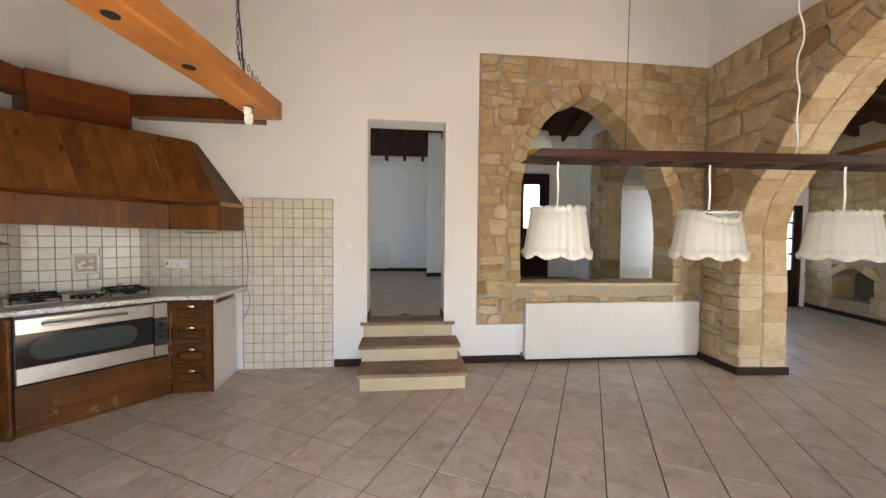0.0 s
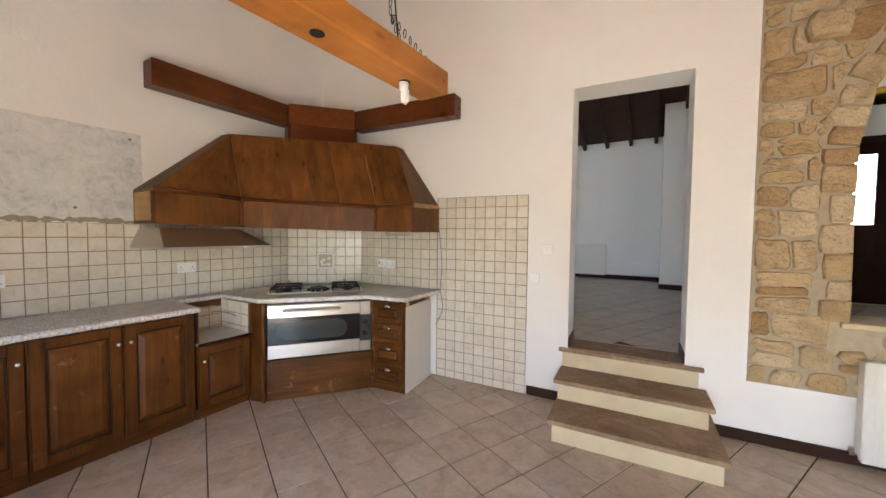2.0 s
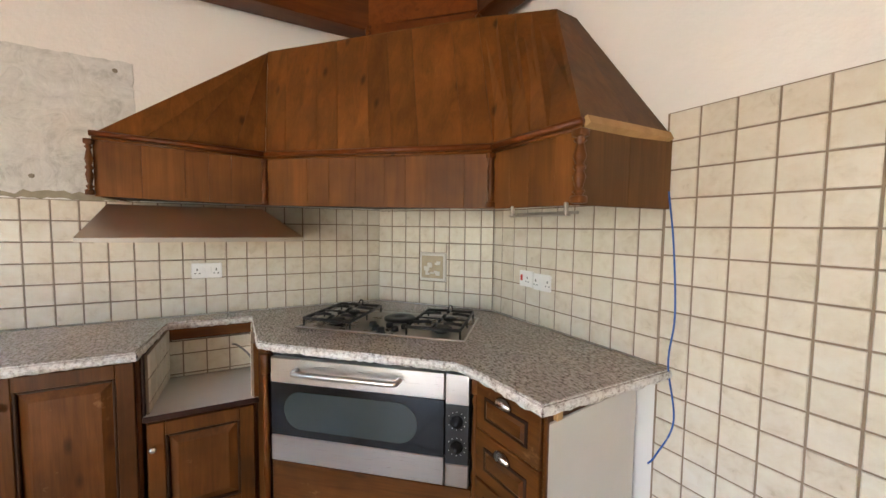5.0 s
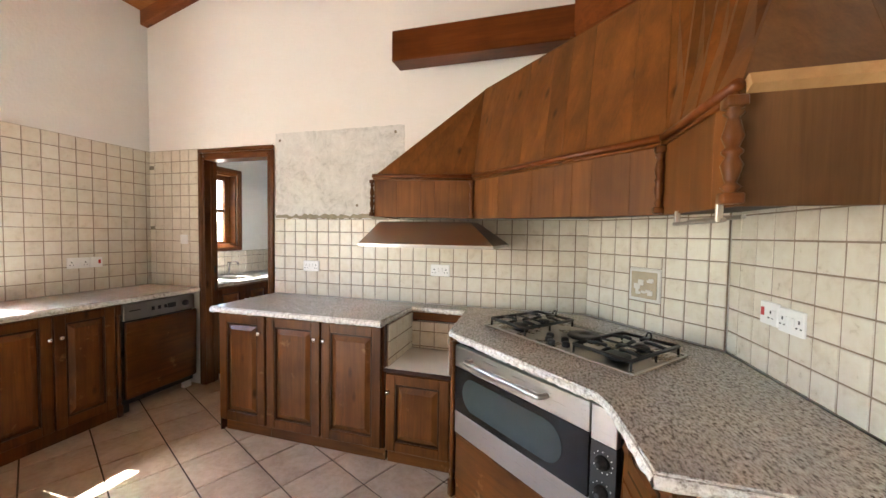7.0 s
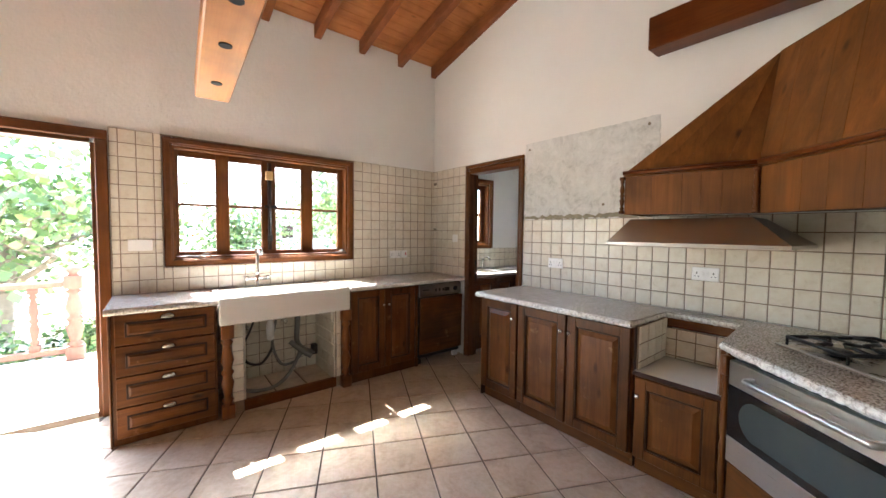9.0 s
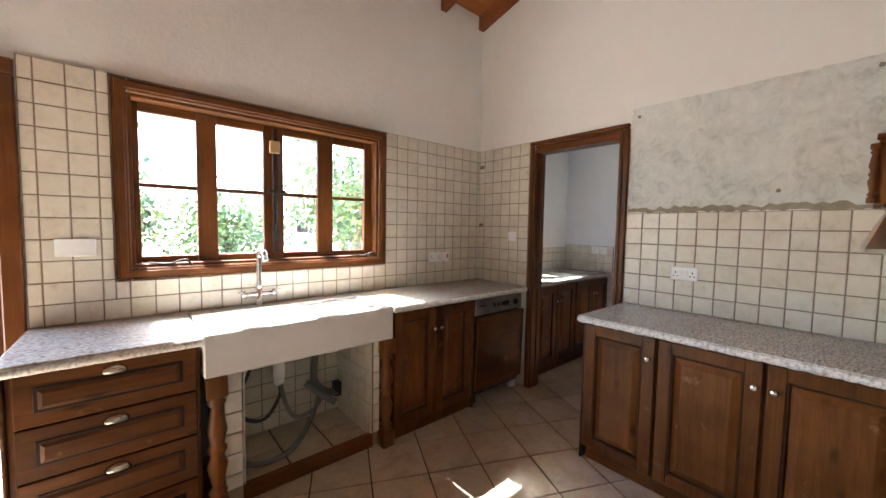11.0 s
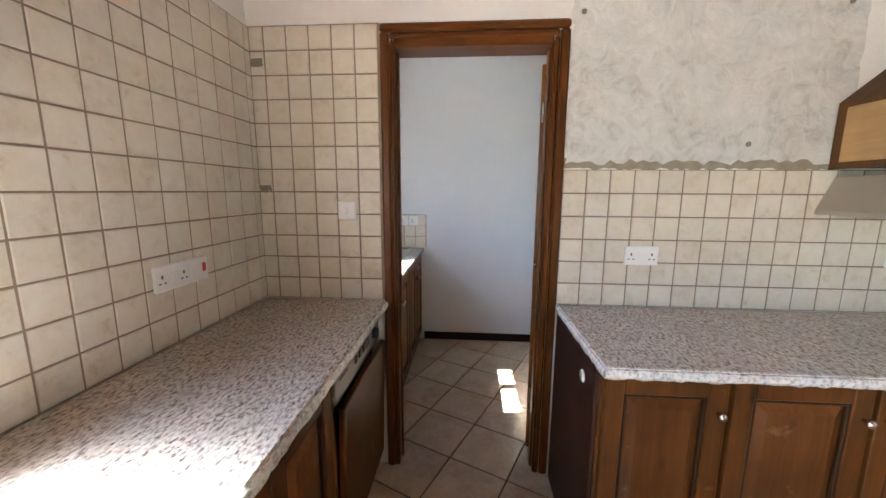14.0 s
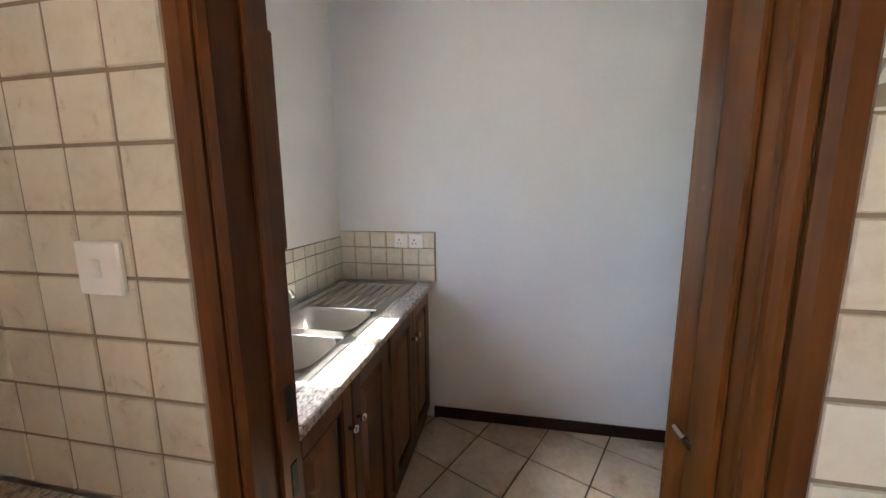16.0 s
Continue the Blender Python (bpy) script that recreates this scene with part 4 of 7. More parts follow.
plate("wall_socket", N_AT @ pose(nu(-1.77), -0.013, 1.132), 0.12, 0.086, "white double socket on the tiles", (-0.015, 0.015), (-0.04, 0.04))
plate("wall_switch", N_AT @ pose(nu(-0.068), -0.001, 1.345), 0.086, 0.086, "white light switch on plaster", (-0.02, 0.02))
plate("wall_switch", N_AT @ pose(nu(-0.182), -0.001, 1.083), 0.086, 0.086, "white switch plate on plaster", (0.0,))

# ---- west and corner units ----
WORKTOP = [(-2.79, 1.435), (-2.17, 1.435), (-2.17, 2.71), (-2.65, 2.72), (-2.64, 3.12), (-2.13, 3.14), (-2.06, 3.20), (-1.53, 3.81), (-1.44, 3.835), (-1.13, 3.87), (-1.13, 4.49), (-2.175, 4.425), (-2.775, 3.895)]
worktop = thing("worktop", pose(0, 0, 0), "grey speckled granite worktop round the corner hob", "worktop")
part("slab", prism(WORKTOP, 0.872, 0.9, 0.006), M["granite"], worktop)
edge = bmesh.new()
for (x0, y0), (x1, y1) in zip(WORKTOP[0:10], WORKTOP[1:11]):
    d = Vector((x1 - x0, y1 - y0, 0))
    n = Vector((d.y, -d.x, 0)).normalized()
    k = max(2, int(d.length / 0.022))
    rnd = random.Random(int(x0 * 1000))
    ring = []
    for j in range(k + 1):
        p = Vector((x0, y0, 0)) + d * j / k
        o = rnd.uniform(-0.0025, 0.0025) if 0 < j < k else 0
        ring.append([edge.verts.new(p + n * q + Vector((0, 0, z))) for q, z in ((-0.006, 0.8965 + o * 0.4), (0.004 + o, 0.888), (0.007 + o, 0.876 + o), (0.0 + o, 0.862 - o), (-0.012, 0.862))])
    for a, b in zip(ring, ring[1:]):
        for j in range(4):
            edge.faces.new((a[j], b[j], b[j + 1], a[j + 1]))
part("edge", edge, M["granite_edge"], worktop, "rough broken granite edge", True)

# single-door unit, then a double one
base_a = thing("base_cabinet", pose(-2.24, 1.45, 0, 0, 0, 90), "stained pine base cabinet with one panelled door", "cabinet", "base cabinets on the pantry wall")
slab(0.0, 0.395, 0.0, 0.535, 0.09, 0.862, M["cabinet"], base_a, "body", 0.002)
slab(0.015, 0.395, 0.03, 0.535, 0.0, 0.0895, M["cabinet_x"], base_a, "plinth", 0.002)
panel_door(base_a, 0.01, 0.388, 0.10, 0.845, 0.36, 0.735)
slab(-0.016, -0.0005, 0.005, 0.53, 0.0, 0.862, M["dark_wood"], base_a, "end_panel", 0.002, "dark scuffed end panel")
part("cable_cap", lathe([(0.024, 0.0), (0.021, 0.006), (0.003, 0.007)], 14), M["plastic"], base_a, "white oval cap", True, pose(-0.0165, 0.12, 0.77, 0, -90))
base_b = thing("base_cabinet", pose(-2.24, 1.847, 0, 0, 0, 90), "stained pine base cabinet with two panelled doors", "cabinet", "base cabinets on the pantry wall")
slab(0.0, 0.855, 0.0, 0.535, 0.09, 0.862, M["cabinet"], base_b, "body", 0.002)
slab(0.0, 0.855, 0.03, 0.535, 0.0, 0.0895, M["cabinet_x"], base_b, "plinth", 0.002)
panel_door(base_b, 0.008, 0.415, 0.10, 0.845, 0.39, 0.735)
panel_door(base_b, 0.430, 0.842, 0.10, 0.845, 0.455, 0.735)

# the low niche unit
niche = thing("low_cabinet", pose(-2.24, 2.715, 0, 0, 0, 90), "low stained pine cabinet with a tiled niche above", "cabinet")
slab(0.0, 0.42, 0.0, 0.54, 0.09, 0.585, M["cabinet"], niche, "body", 0.002)
slab(0.0, 0.42, 0.03, 0.54, 0.0, 0.0895, M["cabinet_x"], niche, "plinth", 0.002)
panel_door(niche, 0.008, 0.405, 0.10, 0.572, 0.03, 0.47)
slab(-0.005, 0.425, -0.022, 0.54, 0.5855, 0.605, M["laminate"], niche, "shelf_top", 0.003, "pale laminate shelf")
slab(-0.005, 0.425, -0.026, -0.0225, 0.583, 0.607, M["dark_wood"], niche, "shelf_edge", 0.001, "dark shelf edge")
slab(0.405, 0.43, -0.022, 0.54, 0.607, 0.862, M["cabinet"], niche, "side_panel", 0.002)
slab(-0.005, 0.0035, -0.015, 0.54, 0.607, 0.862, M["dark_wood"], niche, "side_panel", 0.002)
slab(0.0, 0.405, 0.405, 0.42, 0.805, 0.86, M["cabinet_x"], niche, "back_rail", 0.002)
tiled(niche, 0.006, 0.405, 0.607, 0.80, 0.105, at=pose(0, 0.41, 0), dz=0.625, du=-0.03)
tiled(niche, 0.0, 0.41, 0.607, 0.862, 0.105, at=pose(0.004, 0.0, 0, 0, 0, 90), dz=0.652, du=0.02)
tiled(niche, 0.0, 0.42, 0.607, 0.862, 0.105, at=pose(0.405, 0.41, 0, 0, 0, -90), dz=0.652, du=0.0)
part("gas_hose", tube(bend([(0.3, 0.40, 0.75), (0.33, 0.31, 0.765), (0.385, 0.2, 0.74), (0.40, 0.12, 0.71)]), 0.005, 8), M["grey_hose"], niche, "short grey gas hose")

# oven housing across the corner
OVEN_AT = pose(-2.112, 3.19, 0, 0, 0, math.degrees(math.atan2(0.72, 0.575)))
oven = thing("oven", OVEN_AT @ pose(0, 0, 0.022), "built-in steel oven with black glass door", "oven")
OW = 0.90
slab(0.012, OW, 0.0, 0.5, 0.34, 0.842, M["black"], oven, "body", 0.003, "black oven body")
slab(0.02, 0.795, -0.03, -0.001, 0.705, 0.815, M["steel"], oven, "top_band", 0.003, "brushed steel band")
slab(0.02, 0.795, -0.03, -0.001, 0.352, 0.468, M["steel"], oven, "bottom_band", 0.003, "brushed steel band")
glass = slab(0.02, 0.795, -0.029, -0.001, 0.4685, 0.7045, M["black_glass"], oven, "glass_door", 0.002, "black glass oven door")
cap = [(0.385 + (0.215 if math.cos(a) > 0 else -0.215) + 0.085 * math.cos(a), 0.588 + 0.085 * math.sin(a)) for a in (math.radians(90 - 360 * k / 32) for k in range(32))]
bm = bmesh.new()
bm.faces.new([bm.verts.new((x, -0.0305, z)) for x, z in cap])
part("oven_window", bm, M["oven_window"], glass, "long rounded grey window")
slab(0.80, 0.895, -0.03, -0.001, 0.69, 0.815, M["steel"], oven, "control_top", 0.003, "brushed steel band")
slab(0.80, 0.895, -0.03, -0.001, 0.352, 0.445, M["steel"], oven, "control_bottom", 0.003, "brushed steel band")
controls = slab(0.80, 0.895, -0.029, -0.001, 0.4455, 0.6895, M["black"], oven, "control_panel", 0.002, "black control panel")
for z in (0.625, 0.52):
    part("dial", lathe([(0.026, 0.0), (0.024, 0.012), (0.012, 0.014), (0.011, 0.03), (0.004, 0.031)], 16), M["black"], controls, "black dial", True, pose(0.847, -0.029, z, 90))
    bm = bmesh.new()
    for k in range(11):
        a = radians(30 * k - 60)
        box(-0.0015, 0.0015, -0.0302, -0.029, -0.0015, 0.0015, 0, bm)
        bmesh.ops.translate(bm, verts=bm.verts[-8:], vec=(0.847 + 0.036 * math.sin(a), 0, z + 0.036 * math.cos(a)))
    part("dial_marks", bm, M["plastic"], controls, "white dial marks")
part("oven_handle", tube(bend([(0.15, -0.03, 0.768), (0.155, -0.065, 0.768), (0.18, -0.075, 0.768), (0.38, -0.075, 0.768), (0.58, -0.075, 0.768), (0.605, -0.065, 0.768), (0.61, -0.03, 0.768)], 5), 0.012, 10), M["steel"], oven, "steel bar handle", True)
housing = thing("oven_housing", OVEN_AT, "dark stained pine housing under and beside the oven", "cabinet")
slab(0.01, 0.905, -0.012, 0.5, 0.0, 0.358, M["cabinet_x"], housing, "kick_panel", 0.003)
slab(0.0, 0.915, -0.018, 0.45, 0.868, 0.8715, M["cabinet_x"], housing, "top_rail", 0.003)
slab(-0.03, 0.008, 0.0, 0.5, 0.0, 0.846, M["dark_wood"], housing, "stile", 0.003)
part("turned_post", turned(0.845, 0.017, 0.09), M["frame"], housing, "slim turned post", True, pose(-0.012, -0.018, 0))
part("turned_post", turned(0.845, 0.017, 0.09), M["frame"], housing, "slim turned post", True, pose(0.918, -0.005, 0))

part("filler_board", prism([(-2.25, 3.14), (-2.236, 3.136), (-2.118, 3.172), (-2.128, 3.2)], 0.0, 0.86), M["cabinet"], housing, at=OVEN_AT.inverted())

# drawer unit beside the steps wall
dw = thing("drawer_cabinet", pose(-1.52, 3.905, 0, 0, 0, 7.0), "narrow stained pine cabinet with four drawers", "cabinet")
slab(0.0, 0.335, 0.0, 0.50, 0.0, 0.845, M["cabinet"], dw, "body", 0.002)
for k in range(4):
    drawer_front(dw, 0.012, 0.325, 0.055 + k * 0.195, 0.245 + k * 0.195)
slab(0.336, 0.346, -0.005, 0.52, 0.03, 0.80, M["laminate"], dw, "side_panel", 0.002, "white laminate side panel")
slab(0.336, 0.346, -0.012, 0.0, 0.0, 0.845, M["cabinet"], dw, "corner_strip", 0.001)
slab(0.336, 0.352, 0.0, 0.53, 0.0, 0.03, M["laminate"], dw, "side_foot", 0.002, "pale foot strip")
slab(0.31, 0.35, 0.03, 0.06, 0.80, 0.86, M["bare"], dw, "block", 0.002, "bare wooden block")
slab(0.31, 0.345, 0.40, 0.50, 0.81, 0.86, M["bare"], dw, "block", 0.002, "bare wooden block")
slab(0.31, 0.342, 0.06, 0.40, 0.845, 0.862, M["bare"], dw, "batten", 0.001, "bare wooden batten")

# the hob
HOB_AT = pose(-2.27, 3.305, 0.9005, 0, 0, 48.8)
hob = thing("hob", HOB_AT, "steel gas hob with black pan supports", "hob")
HL, HD = 0.86, 0.43
part("tray", box(0.0, HL, 0.0, HD, 0.0, 0.006, 0.003), M["hob_steel"], hob)
part("rim", join(join(box(0.0, HL, 0.0, 0.012, 0.0055, 0.011, 0.003), box(0.0, HL, HD - 0.012, HD, 0.0055, 0.011, 0.003)), join(box(0.0, 0.012, 0.012, HD - 0.012, 0.0055, 0.011, 0.003), box(HL - 0.012, HL, 0.012, HD - 0.012, 0.0055, 0.011, 0.003))), M["steel"], hob, "raised steel rim")
for x, y, r in ((0.16, 0.12, 0.045), (0.16, 0.31, 0.034), (0.72, 0.12, 0.055), (0.72, 0.31, 0.034)):
    part("burner", lathe([(r * 0.6, 0.006), (r * 0.7, 0.016), (r, 0.018), (r, 0.026), (r * 0.8, 0.031), (r * 0.2, 0.032)], 16), M["black"], hob, "black gas burner", True, pose(x, y, 0))
part("hotplate", lathe([(0.085, 0.006), (0.085, 0.016), (0.078, 0.02), (0.03, 0.0195), (0.027, 0.016), (0.004, 0.016)], 24), M["black"], hob, "round electric hotplate", True, pose(0.445, 0.29, 0))
for k, (x, y) in enumerate(((0.36, 0.13), (0.40, 0.075), (0.45, 0.13), (0.50, 0.075), (0.53, 0.13), (0.44, 0.045))):
    part("control_knob", lathe([(0.019, 0.006), (0.018, 0.024), (0.014, 0.028), (0.003, 0.028)], 12), M["black"], hob, "black control knob", True, pose(x, y, 0))
for x0 in (0.03, 0.575):
    w = 0.255
    bm = tube([(x0, 0.03, 0.045), (x0 + w, 0.03, 0.045), (x0 + w, 0.40, 0.045), (x0, 0.40, 0.045), (x0, 0.03, 0.045)], 0.0085, 6)
    tube([(x0, 0.215, 0.045), (x0 + w, 0.215, 0.045)], 0.0055, 6, bm)
    for cx, cy in ((x0 + w / 2, 0.12), (x0 + w / 2, 0.31)):
        for dx, dy in ((1, 0), (-1, 0), (0, 1), (0, -1)):
            ex, ey = cx + dx * w / 2, cy + dy * 0.092
            tube([(ex, ey, 0.045), (cx + dx * 0.06, cy + dy * 0.045, 0.052), (cx + dx * 0.03, cy + dy * 0.025, 0.05)], 0.008, 6, bm)
    for fx in (x0, x0 + w):
        for fy in (0.03, 0.215, 0.40):
            tube([(fx, fy, 0.008), (fx, fy, 0.045)], 0.005, 6, bm)
    tube(bend([(x0 + w * 0.45, 0.40, 0.045), (x0 + w * 0.47, 0.405, 0.07), (x0 + w * 0.53, 0.405, 0.07), (x0 + w * 0.55, 0.40, 0.045)], 3), 0.004, 6, bm)
    part("pan_support", bm, M["black"], hob, "black enamelled pan support", True)

# ---- the cooker hood ----
hood = thing("cooker_hood", pose(0, 0, 0), "big stained pine cooker hood across the corner", "cooker hood")
HZ0, HZ1, HZ2 = 1.495, 1.785, 2.37
P0, P1, P2, P3, P4, P5 = (-2.79, 2.53), (-2.43, 2.53), (-2.45, 3.19), (-1.565, 3.985), (-1.14, 4.0), (-1.165, 4.495)
T0, T1, T2, T3, T5 = (-2.79, 3.20), (-2.655, 3.215), (-1.82, 4.06), (-1.60, 4.33), (-1.61, 4.47)


def planked(a, b, c, d, count, m, parent, thick=0.018, gap=0.0003, seed=1):
    """Planks side by side that fill the face a, b, c, d (a-b below, d-c above)."""
    rnd = random.Random(seed)
    cuts = [0.0]
    for k in range(count):
        cuts.append(cuts[-1] + rnd.uniform(0.7, 1.3))
    cuts = [x / cuts[-1] for x in cuts]
    a, b, c, d = (Vector(v) for v in (a, b, c, d))
    n = ((b - a).cross(d - a)).normalized() if (d - a).length > 1e-4 else ((b - a).cross(c - a)).normalized()
    wide = max((b - a).length, 0.01)
    for s, t in zip(cuts, cuts[1:]):
        s, t = s + gap / wide, t - gap / wide
        front = [a.lerp(b, s), a.lerp(b, t), d.lerp(c, t), d.lerp(c, s)]
        o = n * rnd.uniform(-0.0005, 0.0005)
        pts = [p + o for p in front] + [p - n * thick for p in front]
        part("plank", solid(pts, ((0, 1, 2, 3), (7, 6, 5, 4), (0, 4, 5, 1), (1, 5, 6, 2), (2, 6, 7, 3), (3, 7, 4, 0)), 0.0007), m, parent)


def up(p, z):
    return (p[0], p[1], z)


BOT = {P0: 1.525, P1: 1.525, P2: 1.512, P3: 1.487, P4: 1.482, P5: 1.487}
TOP = {P0: 1.79, P1: 1.79, P2: 1.772, P3: 1.732, P4: 1.727, P5: 1.745}


def lo_of(p):
    return up(p, BOT[p])


def hi_of(p, down=0.0):
    return up(p, TOP[p] - down)


# The block's dark colour stands for the shade inside the hood.
part("core", prism([(-2.785, 2.56), (-2.46, 2.56), (-2.48, 3.2), (-1.57, 4.015), (-1.17, 4.03), (-1.19, 4.47), (-2.2, 4.41), (-2.785, 3.9)], 1.53, 1.70), M["recess"], hood, "core block coloured dark for the hood's shaded inside")
for a, b, n, m, s in ((P1, P2, 5, "hood", 2), (P2, P3, 9, "hood", 3), (P3, P4, 4, "hood", 4), (P4, P5, 2, "hood_side", 5), (P0, P1, 2, "hood_side", 6)):
    planked(lo_of(a), lo_of(b), hi_of(b), hi_of(a), n, M[m], hood, seed=s)
part("bare_panel", box(-2.74, -2.47, 2.518, 2.527, 1.55, 1.765, 0.002), M["bare"], hood, "bare unstained wood panel")
for a, b, c, d, n, m, s in ((P1, P2, T1, T1, 4, "hood", 7), (P2, P3, T2, T1, 8, "hood", 8), (P3, P4, T3, T2, 4, "hood", 9), (P4, P5, T5, T3, 2, "hood_side", 10), (P0, P1, T1, T0, 2, "hood_side", 11)):
    planked(hi_of(a), hi_of(b), up(c, HZ2), up(d, HZ2 - (0.001 if c == d else 0)), n, M[m], hood, seed=s)
part("top_board", prism([T0, T1, T2, T3, T5, (-2.2, 4.435), (-2.785, 3.9)], HZ2 - 0.012, HZ2 + 0.004), M["hood_side"], hood, "dark top board")
for a, b in ((P1, P2), (P2, P3), (P3, P4)):
    d = (Vector(hi_of(b)) - Vector(hi_of(a))).normalized()
    out = Vector((d.y, -d.x, 0)) * 0.006
    part("moulding", tube([Vector(hi_of(a)) + out - d * 0.008, Vector(hi_of(b)) + out + d * 0.006], 0.013, 10), M["timber"], hood, "rounded moulding", True)
    part("moulding", tube([Vector(hi_of(a)) + out - Vector((0, 0, 0.02)), Vector(hi_of(b)) + out - Vector((0, 0, 0.02))], 0.007, 8), M["frame"], hood, "thin dark moulding", True)
part("bare_strip", tube([up((P4[0] + 0.004, P4[1] + 0.01), 1.727), up((P4[0] - 0.005, 4.25), 1.733), up((P5[0], P5[1] - 0.03), 1.742)], 0.02, 4), M["bare"], hood, "torn strip of bare wood")
for p in (P1, P2, P3, P4):
    dx, dy = {P1: (0.010, -0.010), P2: (0.014, -0.006), P3: (0.004, -0.014), P4: (0.008, -0.012)}[p]
    part("turned_post", turned(TOP[p] - BOT[p] - 0.03, 0.015 if p != P4 else 0.02, 0.022), M["frame"], hood, "dark turned half post", True, pose(p[0] + dx, p[1] + dy, BOT[p] + 0.004))
bm = tube([(-1.45, 3.985, 1.455), (-1.17, 3.995, 1.455)], 0.005, 8)
for x in (-1.44, -1.18):
    box(x - 0.005, x + 0.005, 3.982, 3.996, 1.45, 1.492, 0.002, bm)
tube([(-1.45, 4.02, 1.462), (-1.17, 4.03, 1.462)], 0.005, 8, bm)
part("towel_bar", bm, M["steel_dark"], hood, "steel towel bar")
extractor = thing("extractor", pose(0, 0, 0), "flared stainless steel extractor canopy under the hood", "extractor")
lo = [(-2.785, 2.50), (-2.25, 2.515), (-2.25, 3.35), (-2.785, 3.38)]
hi = [(-2.785, 2.56), (-2.445, 2.565), (-2.455, 3.17), (-2.785, 3.17)]
part("canopy", solid([(*p, 1.352) for p in lo] + [(*p, 1.494) for p in hi], ((0, 1, 5, 4), (1, 2, 6, 5), (2, 3, 7, 6), (4, 5, 6, 7)), 0.0), M["steel_dark"], extractor, "brushed steel flare")
part("lip", prism(lo, 1.335, 1.352), M["steel"], extractor, "bright folded lip")
part("filter", prism([(-2.75, 2.56), (-2.3, 2.56), (-2.3, 3.3), (-2.75, 3.3)], 1.330, 1.3348), M["steel_dark"], extractor, "grease filter")

# chimney block and its two timbers
crown = thing("timber_crown", pose(0, 0, 0), "red-stained timbers boxed above the cooker hood", "timber")
part("block", prism([(-2.53, 3.765), (-2.115, 4.25), (-2.2, 4.38), (-2.78, 4.38), (-2.78, 3.87)], HZ2 + 0.0045, 2.60), M["timber_x"], crown)
part("block_top", prism([(-2.545, 3.755), (-2.105, 4.235), (-2.2, 4.38), (-2.78, 4.38), (-2.78, 3.87)], 2.6005, 2.80), M["timber_x"], crown)
part("arm", box(-2.715, -2.565, 2.585, 3.80, 2.585, 2.79, 0.006), M["timber"], crown)
part("arm", box(0.0, 1.22, 0.0, 0.145, 2.585, 2.79, 0.006), M["timber_x"], crown, at=pose(-2.12, 4.245, 0, 0, 0, 3.5))
part("turned_post", turned(0.2, 0.013, 0.02), M["frame"], crown, "dark turned post", True, pose(-2.535, 3.745, HZ2 + 0.005))
part("turned_post", turned(0.2, 0.013, 0.02), M["frame"], crown, "dark turned post", True, pose(-2.10, 4.24, HZ2 + 0.005))

# blue cable down the wall
single("cable", tube(bend([(-1.16, 4.475, 1.55), (-1.135, 4.478, 1.35), (-1.12, 4.48, 1.1), (-1.135, 4.48, 0.92), (-1.10, 4.47, 0.72), (-1.14, 4.44, 0.58), (-1.15, 4.41, 0.55)]), 0.0032, 8), M["blue"], "loose blue cable hanging on the tiles", "cable", smooth=True)

# ---- hanging beam light ----
BEAM_AT = pose(-0.295, 2.0, 0, 0, 0, -2.7)
beam = thing("beam_light", BEAM_AT, "hanging orange pine beam light on chains", "pendant light")
bm = box(-0.088, 0.088, -0.94, 0.94, 2.17, 2.285, 0.008)
part("beam", bm, M["beam"], beam)
# No holes are cut: black discs paint their shade on the underside.
for y in (0.22, -0.15, -0.63, 0.70):
    part("lamp_hole", lathe([(0.026, 2.166), (0.026, 2.1705), (0.0225, 2.1705)], 16), M["hole_shade"], beam, "flat black disc for the shade in an empty lamp hole", at=pose(0, y, 0))
bm = lathe([(0.016, 2.125), (0.021, 2.135), (0.024, 2.165)], 12, at=(-0.005, 0.70, 0))
for a in range(3):
    x, y = -0.005 + 0.012 * math.cos(a * 2.1), 0.70 + 0.012 * math.sin(a * 2.1)
    tube(bend([(x, y, 2.13), (x, y, 2.09), (x + 0.006, y, 2.075), (x + 0.011, y + 0.004, 2.09), (x + 0.011, y + 0.004, 2.13)], 4), 0.006, 6, bm)
part("bulb", bm, M["porcelain"], beam, "white energy-saving bulb", True)


def chain(p, q, parent, link=0.035):
    p, q = Vector(p), Vector(q)
    n = int((q - p).length / link)
    bm = bmesh.new()
    for k in range(n):
        c = p.lerp(q, (k + 0.5) / n)
        pts = []
        for j in range(9):
            a = 2 * math.pi * j / 8
            w, h = 0.008 * math.cos(a), 0.02 * math.sin(a)
            pts.append((c.x + (w if k % 2 else 0), c.y + (0 if k % 2 else w), c.z + h))
        tube(pts, 0.0022, 5, bm)
    part("chain", bm, M["iron"], parent, "dark iron chain")


chain((0.0, 0.72, 2.29), (0.0, 0.6, 2.42), beam)
chain((0.03, 0.88, 2.29), (0.0, 0.6, 2.42), beam)
chain((0.0, 0.6, 2.42), (0.0, 0.6, roof(2.6) - 0.01), beam)
part("flex", tube(bend([(0.0, 0.66, 2.29), (0.008, 0.62, 2.5), (-0.008, 0.61, 2.8), (0.01, 0.6, 3.2), (0.0, 0.6, roof(2.6) - 0.01)]), 0.004, 6), M["black"], beam, "black flex")
chain((0.0, -0.7, 2.29), (0.0, -0.6, roof(1.4) - 0.01), beam)

